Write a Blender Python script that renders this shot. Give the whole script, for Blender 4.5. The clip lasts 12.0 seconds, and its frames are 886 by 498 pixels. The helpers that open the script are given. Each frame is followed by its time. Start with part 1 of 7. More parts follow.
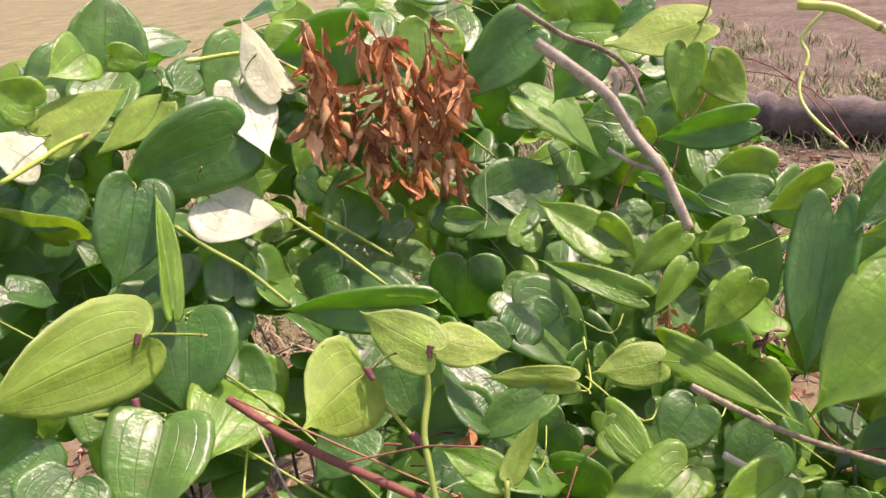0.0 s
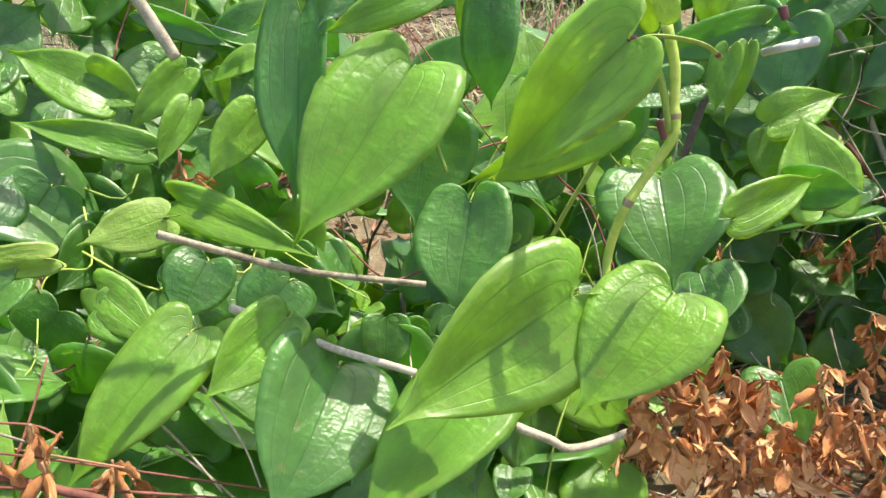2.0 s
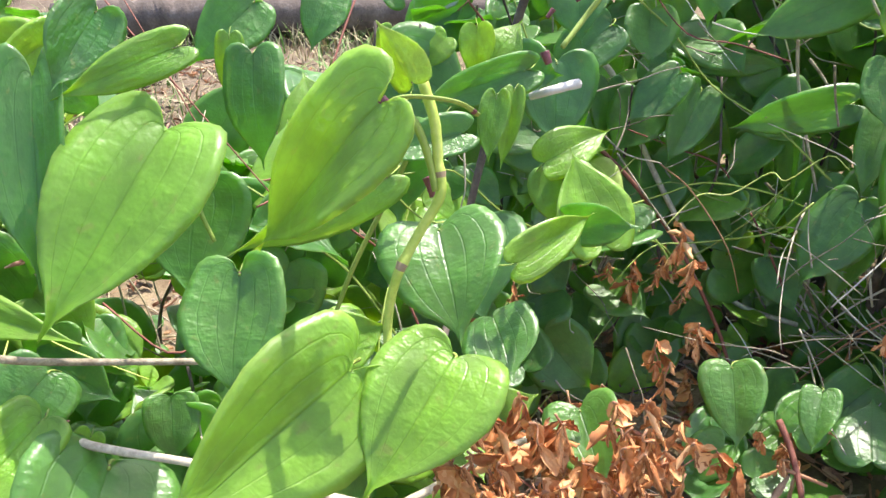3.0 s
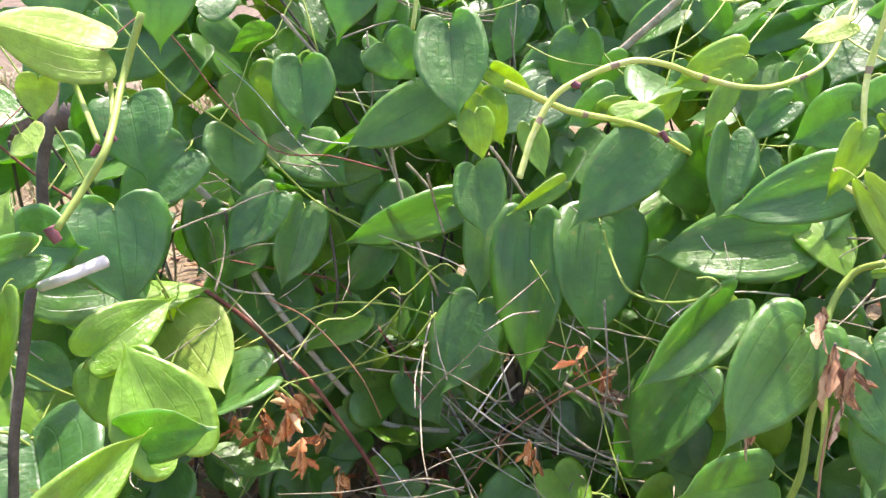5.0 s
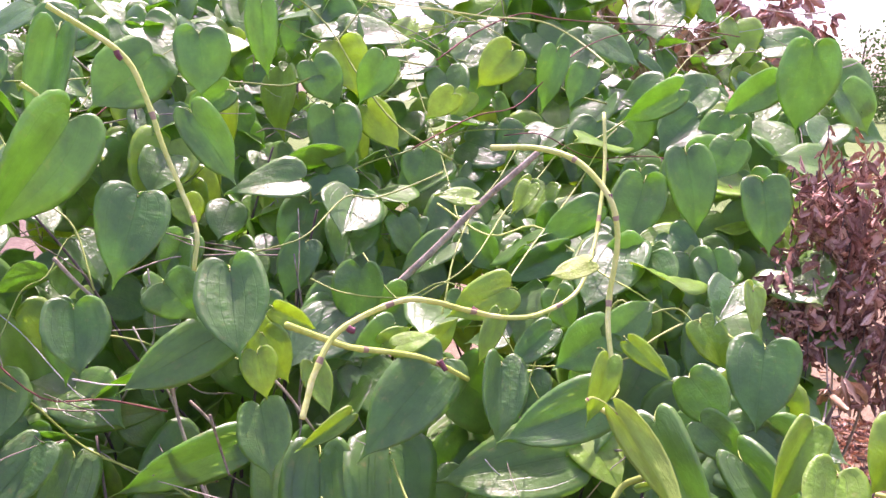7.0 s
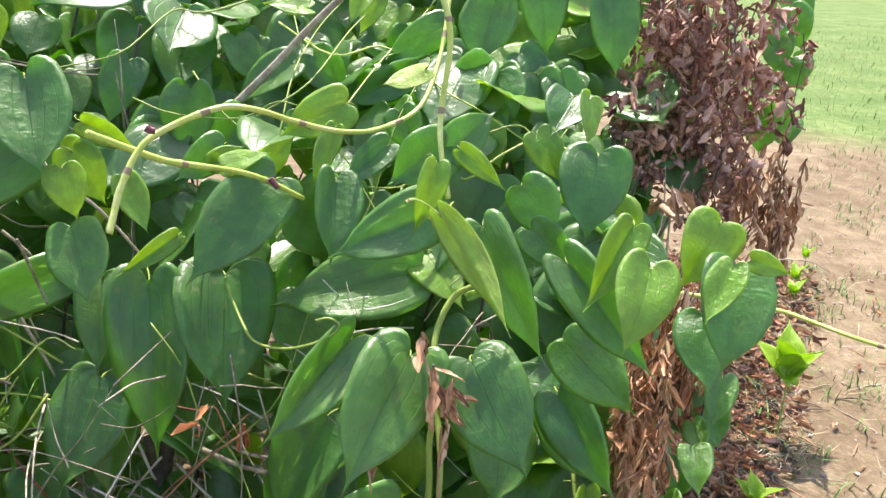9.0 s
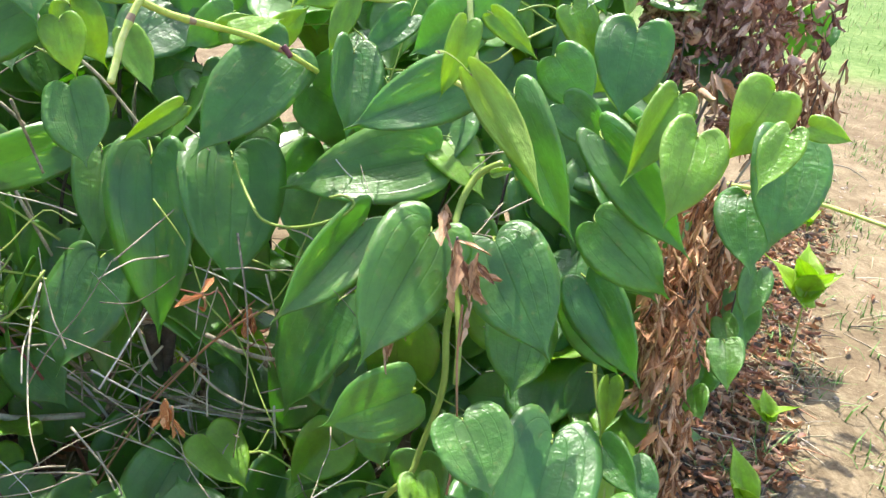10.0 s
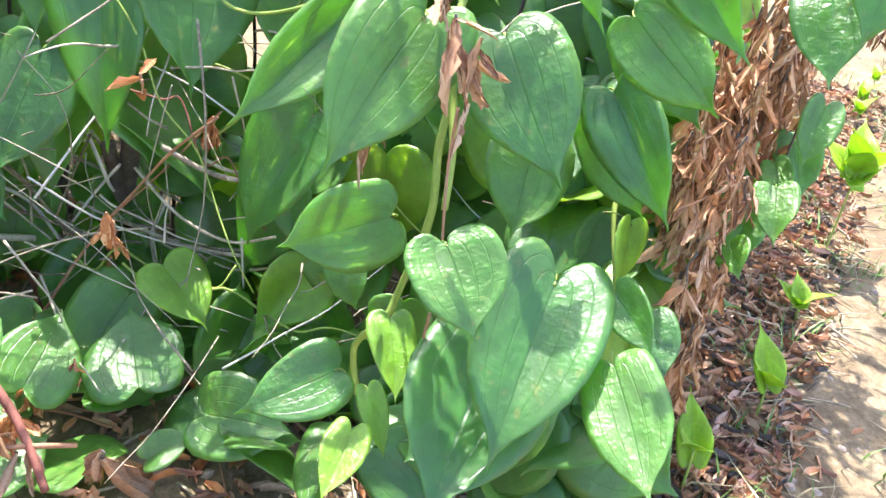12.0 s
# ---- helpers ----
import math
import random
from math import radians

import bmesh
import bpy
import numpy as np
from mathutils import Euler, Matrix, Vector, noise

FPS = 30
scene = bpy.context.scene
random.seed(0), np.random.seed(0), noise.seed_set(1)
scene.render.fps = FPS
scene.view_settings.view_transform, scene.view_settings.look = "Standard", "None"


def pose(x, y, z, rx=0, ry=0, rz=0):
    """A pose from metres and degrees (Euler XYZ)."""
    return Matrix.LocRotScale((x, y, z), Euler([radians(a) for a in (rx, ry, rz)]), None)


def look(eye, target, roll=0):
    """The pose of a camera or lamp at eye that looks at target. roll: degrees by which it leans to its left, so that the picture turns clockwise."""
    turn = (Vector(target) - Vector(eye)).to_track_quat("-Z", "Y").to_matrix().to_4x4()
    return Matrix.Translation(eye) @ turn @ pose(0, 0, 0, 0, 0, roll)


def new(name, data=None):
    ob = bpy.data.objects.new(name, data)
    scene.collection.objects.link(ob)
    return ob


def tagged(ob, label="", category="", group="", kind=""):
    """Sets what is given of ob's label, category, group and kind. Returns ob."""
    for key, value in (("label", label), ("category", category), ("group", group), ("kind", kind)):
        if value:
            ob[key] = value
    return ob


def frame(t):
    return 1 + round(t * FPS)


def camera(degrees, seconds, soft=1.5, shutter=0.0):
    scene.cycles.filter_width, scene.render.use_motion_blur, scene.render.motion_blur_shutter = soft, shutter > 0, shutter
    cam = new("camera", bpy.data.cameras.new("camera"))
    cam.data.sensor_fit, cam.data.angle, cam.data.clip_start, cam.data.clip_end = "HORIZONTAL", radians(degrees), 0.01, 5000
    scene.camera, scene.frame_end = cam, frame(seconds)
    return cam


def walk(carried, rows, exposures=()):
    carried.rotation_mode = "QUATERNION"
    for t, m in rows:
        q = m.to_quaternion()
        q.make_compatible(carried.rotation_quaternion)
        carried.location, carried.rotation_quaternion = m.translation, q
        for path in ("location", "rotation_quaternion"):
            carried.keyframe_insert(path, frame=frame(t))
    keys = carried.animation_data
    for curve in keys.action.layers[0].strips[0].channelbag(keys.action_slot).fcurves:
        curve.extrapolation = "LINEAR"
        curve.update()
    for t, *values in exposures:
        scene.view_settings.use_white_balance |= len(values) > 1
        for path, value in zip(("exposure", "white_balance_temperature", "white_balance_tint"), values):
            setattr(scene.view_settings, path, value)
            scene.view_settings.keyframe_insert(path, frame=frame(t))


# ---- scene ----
cam = camera(57.55, 12.0)
PATH = [
    (0, (0.0131, 0.0715, 1.0402), (0.1625, 1.9262, 0.3068), -6.73),
    (0.5, (0.0468, 0.0868, 0.9955), (0.1965, 1.8697, 0.1018), -8.98),
    (1, (0.1083, 0.1046, 0.9490), (0.4432, 1.8431, 0.0186), -7.89),
    (1.2, (0.1210, 0.1184, 0.9418), (0.5583, 1.7966, -0.0544), -6.58),
    (1.5, (0.1622, 0.1216, 0.9254), (0.7691, 1.7501, -0.0644), -6.82),
    (2, (0.2294, 0.1083, 0.9063), (1.0283, 1.6249, -0.1240), -5.32),
    (2.5, (0.2370, 0.1252, 0.9049), (1.1645, 1.5674, -0.1247), -4.04),
    (3, (0.2845, 0.1228, 0.9093), (1.4557, 1.4044, -0.0836), -2.84),
    (3.2, (0.2974, 0.1316, 0.9067), (1.5396, 1.3536, -0.0751), -2.52),
    (4.8, (0.4722, 0.1163, 0.9042), (2.1110, 0.8905, 0.0587), -1.25),
    (5, (0.4906, 0.1516, 0.9165), (2.1673, 0.8288, 0.0621), -0.58),
    (5.5, (0.4954, 0.1759, 0.9361), (2.2757, 0.7126, 0.1996), 1.29),
    (6, (0.4793, 0.1615, 0.9410), (2.3168, 0.6863, 0.3510), 1.07),
    (6.2, (0.4900, 0.1278, 0.9260), (2.3422, 0.6806, 0.4123), 1.20),
    (6.5, (0.4820, 0.1655, 0.9500), (2.3858, 0.5848, 0.5032), 1.82),
    (7, (0.4881, 0.1269, 0.9597), (2.4349, 0.3862, 0.5820), 1.19),
    (7.2, (0.4822, 0.1050, 0.9622), (2.4405, 0.2900, 0.6006), 0.47),
    (8.8, (0.5080, 0.0547, 0.9138), (2.4123, 0.0356, 0.3027), 2.09),
    (9, (0.5186, 0.0617, 0.8945), (2.3937, 0.0323, 0.1994), 2.72),
    (9.5, (0.5224, 0.0472, 0.8389), (2.3750, 0.0358, 0.0853), 3.72),
    (10, (0.5419, 0.0831, 0.8073), (2.3645, 0.0387, -0.0150), 4.80),
    (10.5, (0.5661, 0.0460, 0.7885), (2.3694, 0.0997, -0.0748), 3.42),
    (10.8, (0.5839, 0.0250, 0.7840), (2.3802, 0.1083, -0.0913), 3.90),
    (11, (0.5971, 0.0349, 0.7633), (2.3878, 0.1003, -0.1251), 5.04),
    (11.5, (0.6149, 0.0542, 0.7144), (2.3639, 0.0982, -0.2547), 6.28),
    (12, (0.6396, 0.0478, 0.6788), (2.3380, 0.0229, -0.3771), 8.55),
]
walk(cam, [(t, look(eye, target, roll)) for t, eye, target, roll in PATH], [(0, 0.86, 7300, 38), (0.6, 0.9, 7900, 28), (1, 1.05, 7600, 13), (1.5, 1.22, 7000, 6), (2, 1.25, 6800, 9), (3, 1.6, 6500, 16), (5, 1.88, 6700, 24), (5.8, 1.78, 6600, 16), (6.5, 1.87, 6800, 42), (7.1, 1.7, 6500, 62), (8.6, 1.58, 6600, 34), (9.5, 1.6, 6500, 10), (10.5, 2.0, 6400, 16), (11.2, 2.22, 6250, 22), (12, 2.42, 6200, 18)])

# ---- light ----
SUN_AZIMUTH, SUN_HEIGHT = radians(79), radians(62)
world = bpy.data.worlds.new("sky")
scene.world = world
world.use_nodes = True
wn = world.node_tree
sky = wn.nodes.new("ShaderNodeTexSky")
sky.sky_type = "NISHITA"
sky.sun_disc = False
sky.sun_elevation, sky.sun_rotation = SUN_HEIGHT, SUN_AZIMUTH
sky.air_density, sky.dust_density = 1.0, 2.5
wn.nodes["Background"].inputs[1].default_value = 0.125
wn.links.new(sky.outputs[0], wn.nodes["Background"].inputs[0])
sun_data = bpy.data.lights.new("sun", "SUN")
sun_data.energy, sun_data.angle, sun_data.color = 3.0, radians(0.55), (1.0, 0.95, 0.86)
sun = new("sun", sun_data)
sun_way = Vector((math.sin(SUN_AZIMUTH) * math.cos(SUN_HEIGHT), math.cos(SUN_AZIMUTH) * math.cos(SUN_HEIGHT), math.sin(SUN_HEIGHT)))
sun.matrix_world = look(sun_way * 20, (0, 0, 0))


# ---- materials ----
def nodes_of(name):
    m = bpy.data.materials.new(name)
    m.use_nodes = True
    t = m.node_tree
    return m, t, t.nodes["Principled BSDF"], t.nodes["Material Output"]


def node(t, kind, **sets):
    n = t.nodes.new(kind)
    for key, value in sets.items():
        if key in n.inputs:
            n.inputs[key].default_value = value
    return n


def ramp(t, fac, stops):
    r = t.nodes.new("ShaderNodeValToRGB")
    e = r.color_ramp.elements
    while len(e) < len(stops):
        e.new(0.5)
    for el, (p, c) in zip(e, stops):
        el.position, el.color = p, (*c, 1)
    t.links.new(fac, r.inputs[0])
    return r.outputs[0]


def math_node(t, op, a, b=None, clamp=False):
    n = t.nodes.new("ShaderNodeMath")
    n.operation, n.use_clamp = op, clamp
    for k, v in enumerate((a, b)):
        if v is None:
            continue
        if isinstance(v, (int, float)):
            n.inputs[k].default_value = v
        else:
            t.links.new(v, n.inputs[k])
    return n.outputs[0]


def mix(t, fac, a, b, how="MIX"):
    n = t.nodes.new("ShaderNodeMix")
    n.data_type, n.blend_type = "RGBA", how
    for k, v in ((0, fac), (6, a), (7, b)):
        if isinstance(v, (int, float)):
            n.inputs[k].default_value = v
        elif isinstance(v, tuple):
            n.inputs[k].default_value = (*v, 1)
        else:
            t.links.new(v, n.inputs[k])
    return n.outputs[2]


def leaf_material(name, dark, light, vein, glow, rough, share, sheen=0.5, spots=0.5):
    """A living leaf: arched veins along the blade, cross ripples, blotches and a share of light let through."""
    m, t, p, out = nodes_of(name)
    info = t.nodes.new("ShaderNodeObjectInfo")
    uv = t.nodes.new("ShaderNodeUVMap")
    sep = t.nodes.new("ShaderNodeSeparateXYZ")
    t.links.new(uv.outputs[0], sep.inputs[0])
    coord = t.nodes.new("ShaderNodeTexCoord")
    # distance across the blade from the midrib, 0 to 1
    across = math_node(t, "MULTIPLY", math_node(t, "ABSOLUTE", math_node(t, "SUBTRACT", sep.outputs[0], 0.5)), 2.0)
    tri = math_node(t, "ABSOLUTE", math_node(t, "SUBTRACT", math_node(t, "FRACT", math_node(t, "ADD", math_node(t, "MULTIPLY", across, 3.0), 0.5)), 0.5))
    veins = math_node(t, "SUBTRACT", 1.0, math_node(t, "MULTIPLY", tri, 16.0), True)
    mid = math_node(t, "SUBTRACT", 1.0, math_node(t, "MULTIPLY", across, 30.0), True)
    veins = math_node(t, "MAXIMUM", math_node(t, "MULTIPLY", veins, 0.55), mid)
    shift = node(t, "ShaderNodeVectorMath")
    shift.operation = "ADD"
    t.links.new(coord.outputs["Object"], shift.inputs[0])
    t.links.new(info.outputs["Random"], shift.inputs[1])
    blotch = node(t, "ShaderNodeTexNoise", Scale=3.0, Detail=4.0, Roughness=0.6)
    t.links.new(shift.outputs[0], blotch.inputs["Vector"])
    fine = node(t, "ShaderNodeTexNoise", Scale=34.0, Detail=3.0, Roughness=0.6)
    t.links.new(shift.outputs[0], fine.inputs["Vector"])
    base = ramp(t, info.outputs["Random"], [(0.0, dark), (1.0, light)])
    tone = math_node(t, "ADD", 0.48, math_node(t, "MULTIPLY", blotch.outputs[0], 1.04))
    grey = t.nodes.new("ShaderNodeCombineColor")
    for k in range(3):
        t.links.new(tone, grey.inputs[k])
    col = mix(t, 1.0, base, grey.outputs[0], "MULTIPLY")
    if sheen < 0.5:
        col = mix(t, math_node(t, "MULTIPLY", veins, 0.3), col, vein)
    else:
        col = mix(t, math_node(t, "MULTIPLY", veins, 0.42), col, tuple(0.42 * c for c in dark))
    margin = math_node(t, "MULTIPLY", math_node(t, "MULTIPLY", across, across), 0.22)
    col = mix(t, margin, col, vein)
    rim = math_node(t, "MULTIPLY", math_node(t, "SUBTRACT", across, 0.955, True), 20.0, True)
    col = mix(t, math_node(t, "MULTIPLY", rim, 0.45), col, vein)
    net = node(t, "ShaderNodeTexVoronoi", Scale=26.0)
    net.feature = "DISTANCE_TO_EDGE"
    t.links.new(shift.outputs[0], net.inputs["Vector"])
    mesh_vein = math_node(t, "SUBTRACT", 1.0, math_node(t, "MULTIPLY", net.outputs["Distance"], 9.0), True)
    col = mix(t, math_node(t, "MULTIPLY", mesh_vein, 0.06), col, vein)
    speck = math_node(t, "ADD", 0.84, math_node(t, "MULTIPLY", fine.outputs[0], 0.32))
    speck_grey = t.nodes.new("ShaderNodeCombineColor")
    for k in range(3):
        t.links.new(speck, speck_grey.inputs[k])
    col = mix(t, 1.0, col, speck_grey.outputs[0], "MULTIPLY")
    spot = node(t, "ShaderNodeTexNoise", Scale=11.0, Detail=2.0)
    t.links.new(shift.outputs[0], spot.inputs["Vector"])
    worn = math_node(t, "MULTIPLY", math_node(t, "SUBTRACT", spot.outputs[0], 0.645, True), 16.0, True)
    col = mix(t, math_node(t, "MULTIPLY", worn, spots), col, (0.30, 0.26, 0.08))
    t.links.new(col, p.inputs["Base Color"])
    rgh = math_node(t, "ADD", rough - 0.1, math_node(t, "MULTIPLY", fine.outputs[0], 0.2))
    t.links.new(rgh, p.inputs["Roughness"])
    p.inputs["Specular IOR Level"].default_value = sheen
    p.inputs["Coat Weight"].default_value = 0.25 * sheen
    p.inputs["Coat Roughness"].default_value = 0.28
    pucker = node(t, "ShaderNodeTexNoise", Scale=6.0, Detail=1.5, Distortion=0.8)
    stretch = t.nodes.new("ShaderNodeMapping")
    stretch.inputs["Scale"].default_value = (0.6, 2.6, 1.0)
    t.links.new(shift.outputs[0], stretch.inputs["Vector"])
    t.links.new(stretch.outputs[0], pucker.inputs["Vector"])
    where = math_node(t, "SUBTRACT", math_node(t, "MULTIPLY", blotch.outputs[0], 3.0), 1.2, True)
    high = math_node(t, "MULTIPLY", math_node(t, "MULTIPLY", pucker.outputs[0], where), 1.4)
    high = math_node(t, "ADD", high, math_node(t, "MULTIPLY", blotch.outputs[0], 0.8))
    # short ripples that run between the arched veins
    slant = math_node(t, "ADD", math_node(t, "MULTIPLY", sep.outputs[1], 74.0), math_node(t, "MULTIPLY", blotch.outputs[0], 16.0))
    ripple = math_node(t, "MULTIPLY", math_node(t, "SINE", math_node(t, "SUBTRACT", slant, math_node(t, "MULTIPLY", across, 9.0))), math_node(t, "MULTIPLY", where, tri))
    high = math_node(t, "ADD", high, math_node(t, "MULTIPLY", ripple, 0.34))
    high = math_node(t, "SUBTRACT", high, math_node(t, "MULTIPLY", veins, 0.5))
    high = math_node(t, "ADD", high, math_node(t, "MULTIPLY", fine.outputs[0], 0.04))
    high = math_node(t, "SUBTRACT", high, math_node(t, "MULTIPLY", mesh_vein, 0.02))
    bump = node(t, "ShaderNodeBump", Strength=0.42, Distance=0.004)
    t.links.new(high, bump.inputs["Height"])
    t.links.new(bump.outputs[0], p.inputs["Normal"])
    through_leaf = t.nodes.new("ShaderNodeBsdfTranslucent")
    t.links.new(mix(t, 1.0, glow, grey.outputs[0], "MULTIPLY"), through_leaf.inputs[0])
    both = t.nodes.new("ShaderNodeMixShader")
    both.inputs[0].default_value = share
    t.links.new(p.outputs[0], both.inputs[1])
    t.links.new(through_leaf.outputs[0], both.inputs[2])
    t.links.new(both.outputs[0], out.inputs[0])
    return m


MATURE = leaf_material("mature_leaf", (0.048, 0.150, 0.040), (0.120, 0.262, 0.042), (0.20, 0.38, 0.12), (0.40, 0.80, 0.06), 0.40, 0.43, 0.95)
MATURE_UNDER = leaf_material("mature_leaf_underside", (0.15, 0.29, 0.08), (0.21, 0.36, 0.08), (0.34, 0.48, 0.16), (0.40, 0.80, 0.07), 0.55, 0.40, 0.35)
YOUNG = leaf_material("young_leaf", (0.115, 0.285, 0.030), (0.205, 0.38, 0.040), (0.38, 0.56, 0.15), (0.64, 0.94, 0.04), 0.40, 0.46, 0.8)
YOUNG_UNDER = leaf_material("young_leaf_underside", (0.25, 0.41, 0.07), (0.35, 0.49, 0.09), (0.50, 0.60, 0.20), (0.72, 0.90, 0.10), 0.5, 0.38, 0.4)
# pale back of a leaf, whitened further: sun glare is put into its colour
GLARE_PALE_UNDER = leaf_material("glare_pale_underside", (0.60, 0.64, 0.42), (0.68, 0.72, 0.50), (0.72, 0.74, 0.56), (0.70, 0.80, 0.3), 0.45, 0.25, 0.5)


def plain_material(name, stops, scale, rough, bump=0.3, depth=0.002, stretch=(1, 1, 1), spread=0.0, sheen=0.4):
    """Bark, stem, soil or dry matter: noise at two scales, fine relief, and a shift of tone from piece to piece."""
    m, t, p, out = nodes_of(name)
    info = t.nodes.new("ShaderNodeObjectInfo")
    coord = t.nodes.new("ShaderNodeTexCoord")
    mapping = t.nodes.new("ShaderNodeMapping")
    mapping.inputs["Scale"].default_value = stretch
    t.links.new(coord.outputs["Object"], mapping.inputs["Vector"])
    coarse = node(t, "ShaderNodeTexNoise", Scale=scale, Detail=5.0, Roughness=0.65)
    fine = node(t, "ShaderNodeTexNoise", Scale=scale * 7, Detail=3.0, Roughness=0.6)
    for n in (coarse, fine):
        t.links.new(mapping.outputs[0], n.inputs["Vector"])
    fac = math_node(t, "ADD", math_node(t, "MULTIPLY", coarse.outputs[0], 0.7), math_node(t, "MULTIPLY", fine.outputs[0], 0.3))
    if spread:
        geo = t.nodes.new("ShaderNodeNewGeometry")
        piece = math_node(t, "FRACT", math_node(t, "ADD", info.outputs["Random"], geo.outputs["Random Per Island"]))
        fac = math_node(t, "ADD", fac, math_node(t, "MULTIPLY", math_node(t, "SUBTRACT", piece, 0.5), spread))
    t.links.new(ramp(t, fac, stops), p.inputs["Base Color"])
    p.inputs["Roughness"].default_value = rough
    p.inputs["Specular IOR Level"].default_value = sheen
    b = node(t, "ShaderNodeBump", Strength=bump, Distance=depth)
    t.links.new(fac, b.inputs["Height"])
    t.links.new(b.outputs[0], p.inputs["Normal"])
    return m


STEM_PALE = plain_material("pale_green_stem", [(0.3, (0.36, 0.50, 0.07)), (0.5, (0.55, 0.66, 0.14)), (0.72, (0.74, 0.77, 0.32))], 30, 0.5, 0.5, spread=0.2)
STEM_GREEN = plain_material("green_stem", [(0.3, (0.20, 0.30, 0.05)), (0.6, (0.34, 0.44, 0.09)), (0.8, (0.46, 0.52, 0.16))], 30, 0.5, 0.4, spread=0.2)
JOINT = plain_material("purple_joint", [(0.3, (0.11, 0.03, 0.04)), (0.7, (0.27, 0.10, 0.11))], 90, 0.5)
STEM_JOINT = plain_material("pale_joint", [(0.3, (0.24, 0.16, 0.09)), (0.7, (0.44, 0.34, 0.22))], 90, 0.6)
WOOD = plain_material("grey_twig", [(0.3, (0.16, 0.13, 0.085)), (0.5, (0.42, 0.36, 0.26)), (0.7, (0.68, 0.61, 0.47))], 45, 0.85, 0.8, spread=0.25)
BARK = plain_material("dark_bark", [(0.25, (0.045, 0.036, 0.03)), (0.55, (0.13, 0.105, 0.085)), (0.8, (0.24, 0.20, 0.17))], 40, 0.9, 0.9)
LOG_BARK = plain_material("weathered_log", [(0.25, (0.07, 0.055, 0.045)), (0.55, (0.17, 0.14, 0.12)), (0.8, (0.30, 0.26, 0.23))], 14, 0.95, 0.9, 0.006)
WHITE_WOOD = plain_material("peeled_stick", [(0.2, (0.45, 0.42, 0.36)), (0.7, (0.72, 0.70, 0.64))], 40, 0.7)
RED_TWIG = plain_material("reddish_twig", [(0.25, (0.10, 0.035, 0.025)), (0.55, (0.27, 0.10, 0.07)), (0.8, (0.42, 0.20, 0.15))], 40, 0.75, 0.6)
STRAW = plain_material("straw_runner", [(0.25, (0.28, 0.12, 0.06)), (0.7, (0.50, 0.28, 0.16))], 40, 0.7)
DRY_ORANGE = plain_material("orange_dry_leaf", [(0.15, (0.25, 0.08, 0.027)), (0.45, (0.60, 0.25, 0.085)), (0.8, (0.80, 0.47, 0.23))], 25, 0.65, 0.6, spread=0.6)
DRY_BROWN = plain_material("brown_dry_leaf", [(0.15, (0.19, 0.075, 0.035)), (0.45, (0.50, 0.265, 0.13)), (0.8, (0.72, 0.48, 0.30))], 25, 0.7, 0.6, spread=0.6)
DRY_RED = plain_material("reddish_dry_leaf", [(0.15, (0.15, 0.062, 0.042)), (0.45, (0.40, 0.205, 0.14)), (0.8, (0.66, 0.45, 0.34))], 25, 0.7, 0.6, spread=0.6)
DRY_TAN = plain_material("tan_dry_leaf", [(0.2, (0.30, 0.17, 0.09)), (0.5, (0.52, 0.34, 0.21)), (0.8, (0.70, 0.54, 0.40))], 25, 0.7, 0.6, spread=0.3)
SEEDLING = leaf_material("seedling_leaf", (0.26, 0.46, 0.03), (0.34, 0.54, 0.04), (0.42, 0.58, 0.10), (0.66, 0.95, 0.06), 0.4, 0.42)
GRASS = plain_material("grass_blade", [(0.25, (0.07, 0.16, 0.03)), (0.6, (0.14, 0.28, 0.05)), (0.85, (0.30, 0.36, 0.12))], 3, 0.6)
DRY_GRASS = plain_material("dry_grass_blade", [(0.25, (0.28, 0.24, 0.12)), (0.7, (0.48, 0.42, 0.26))], 3, 0.7)
PEBBLE = plain_material("pebble", [(0.25, (0.22, 0.17, 0.13)), (0.7, (0.46, 0.38, 0.30))], 30, 0.85)


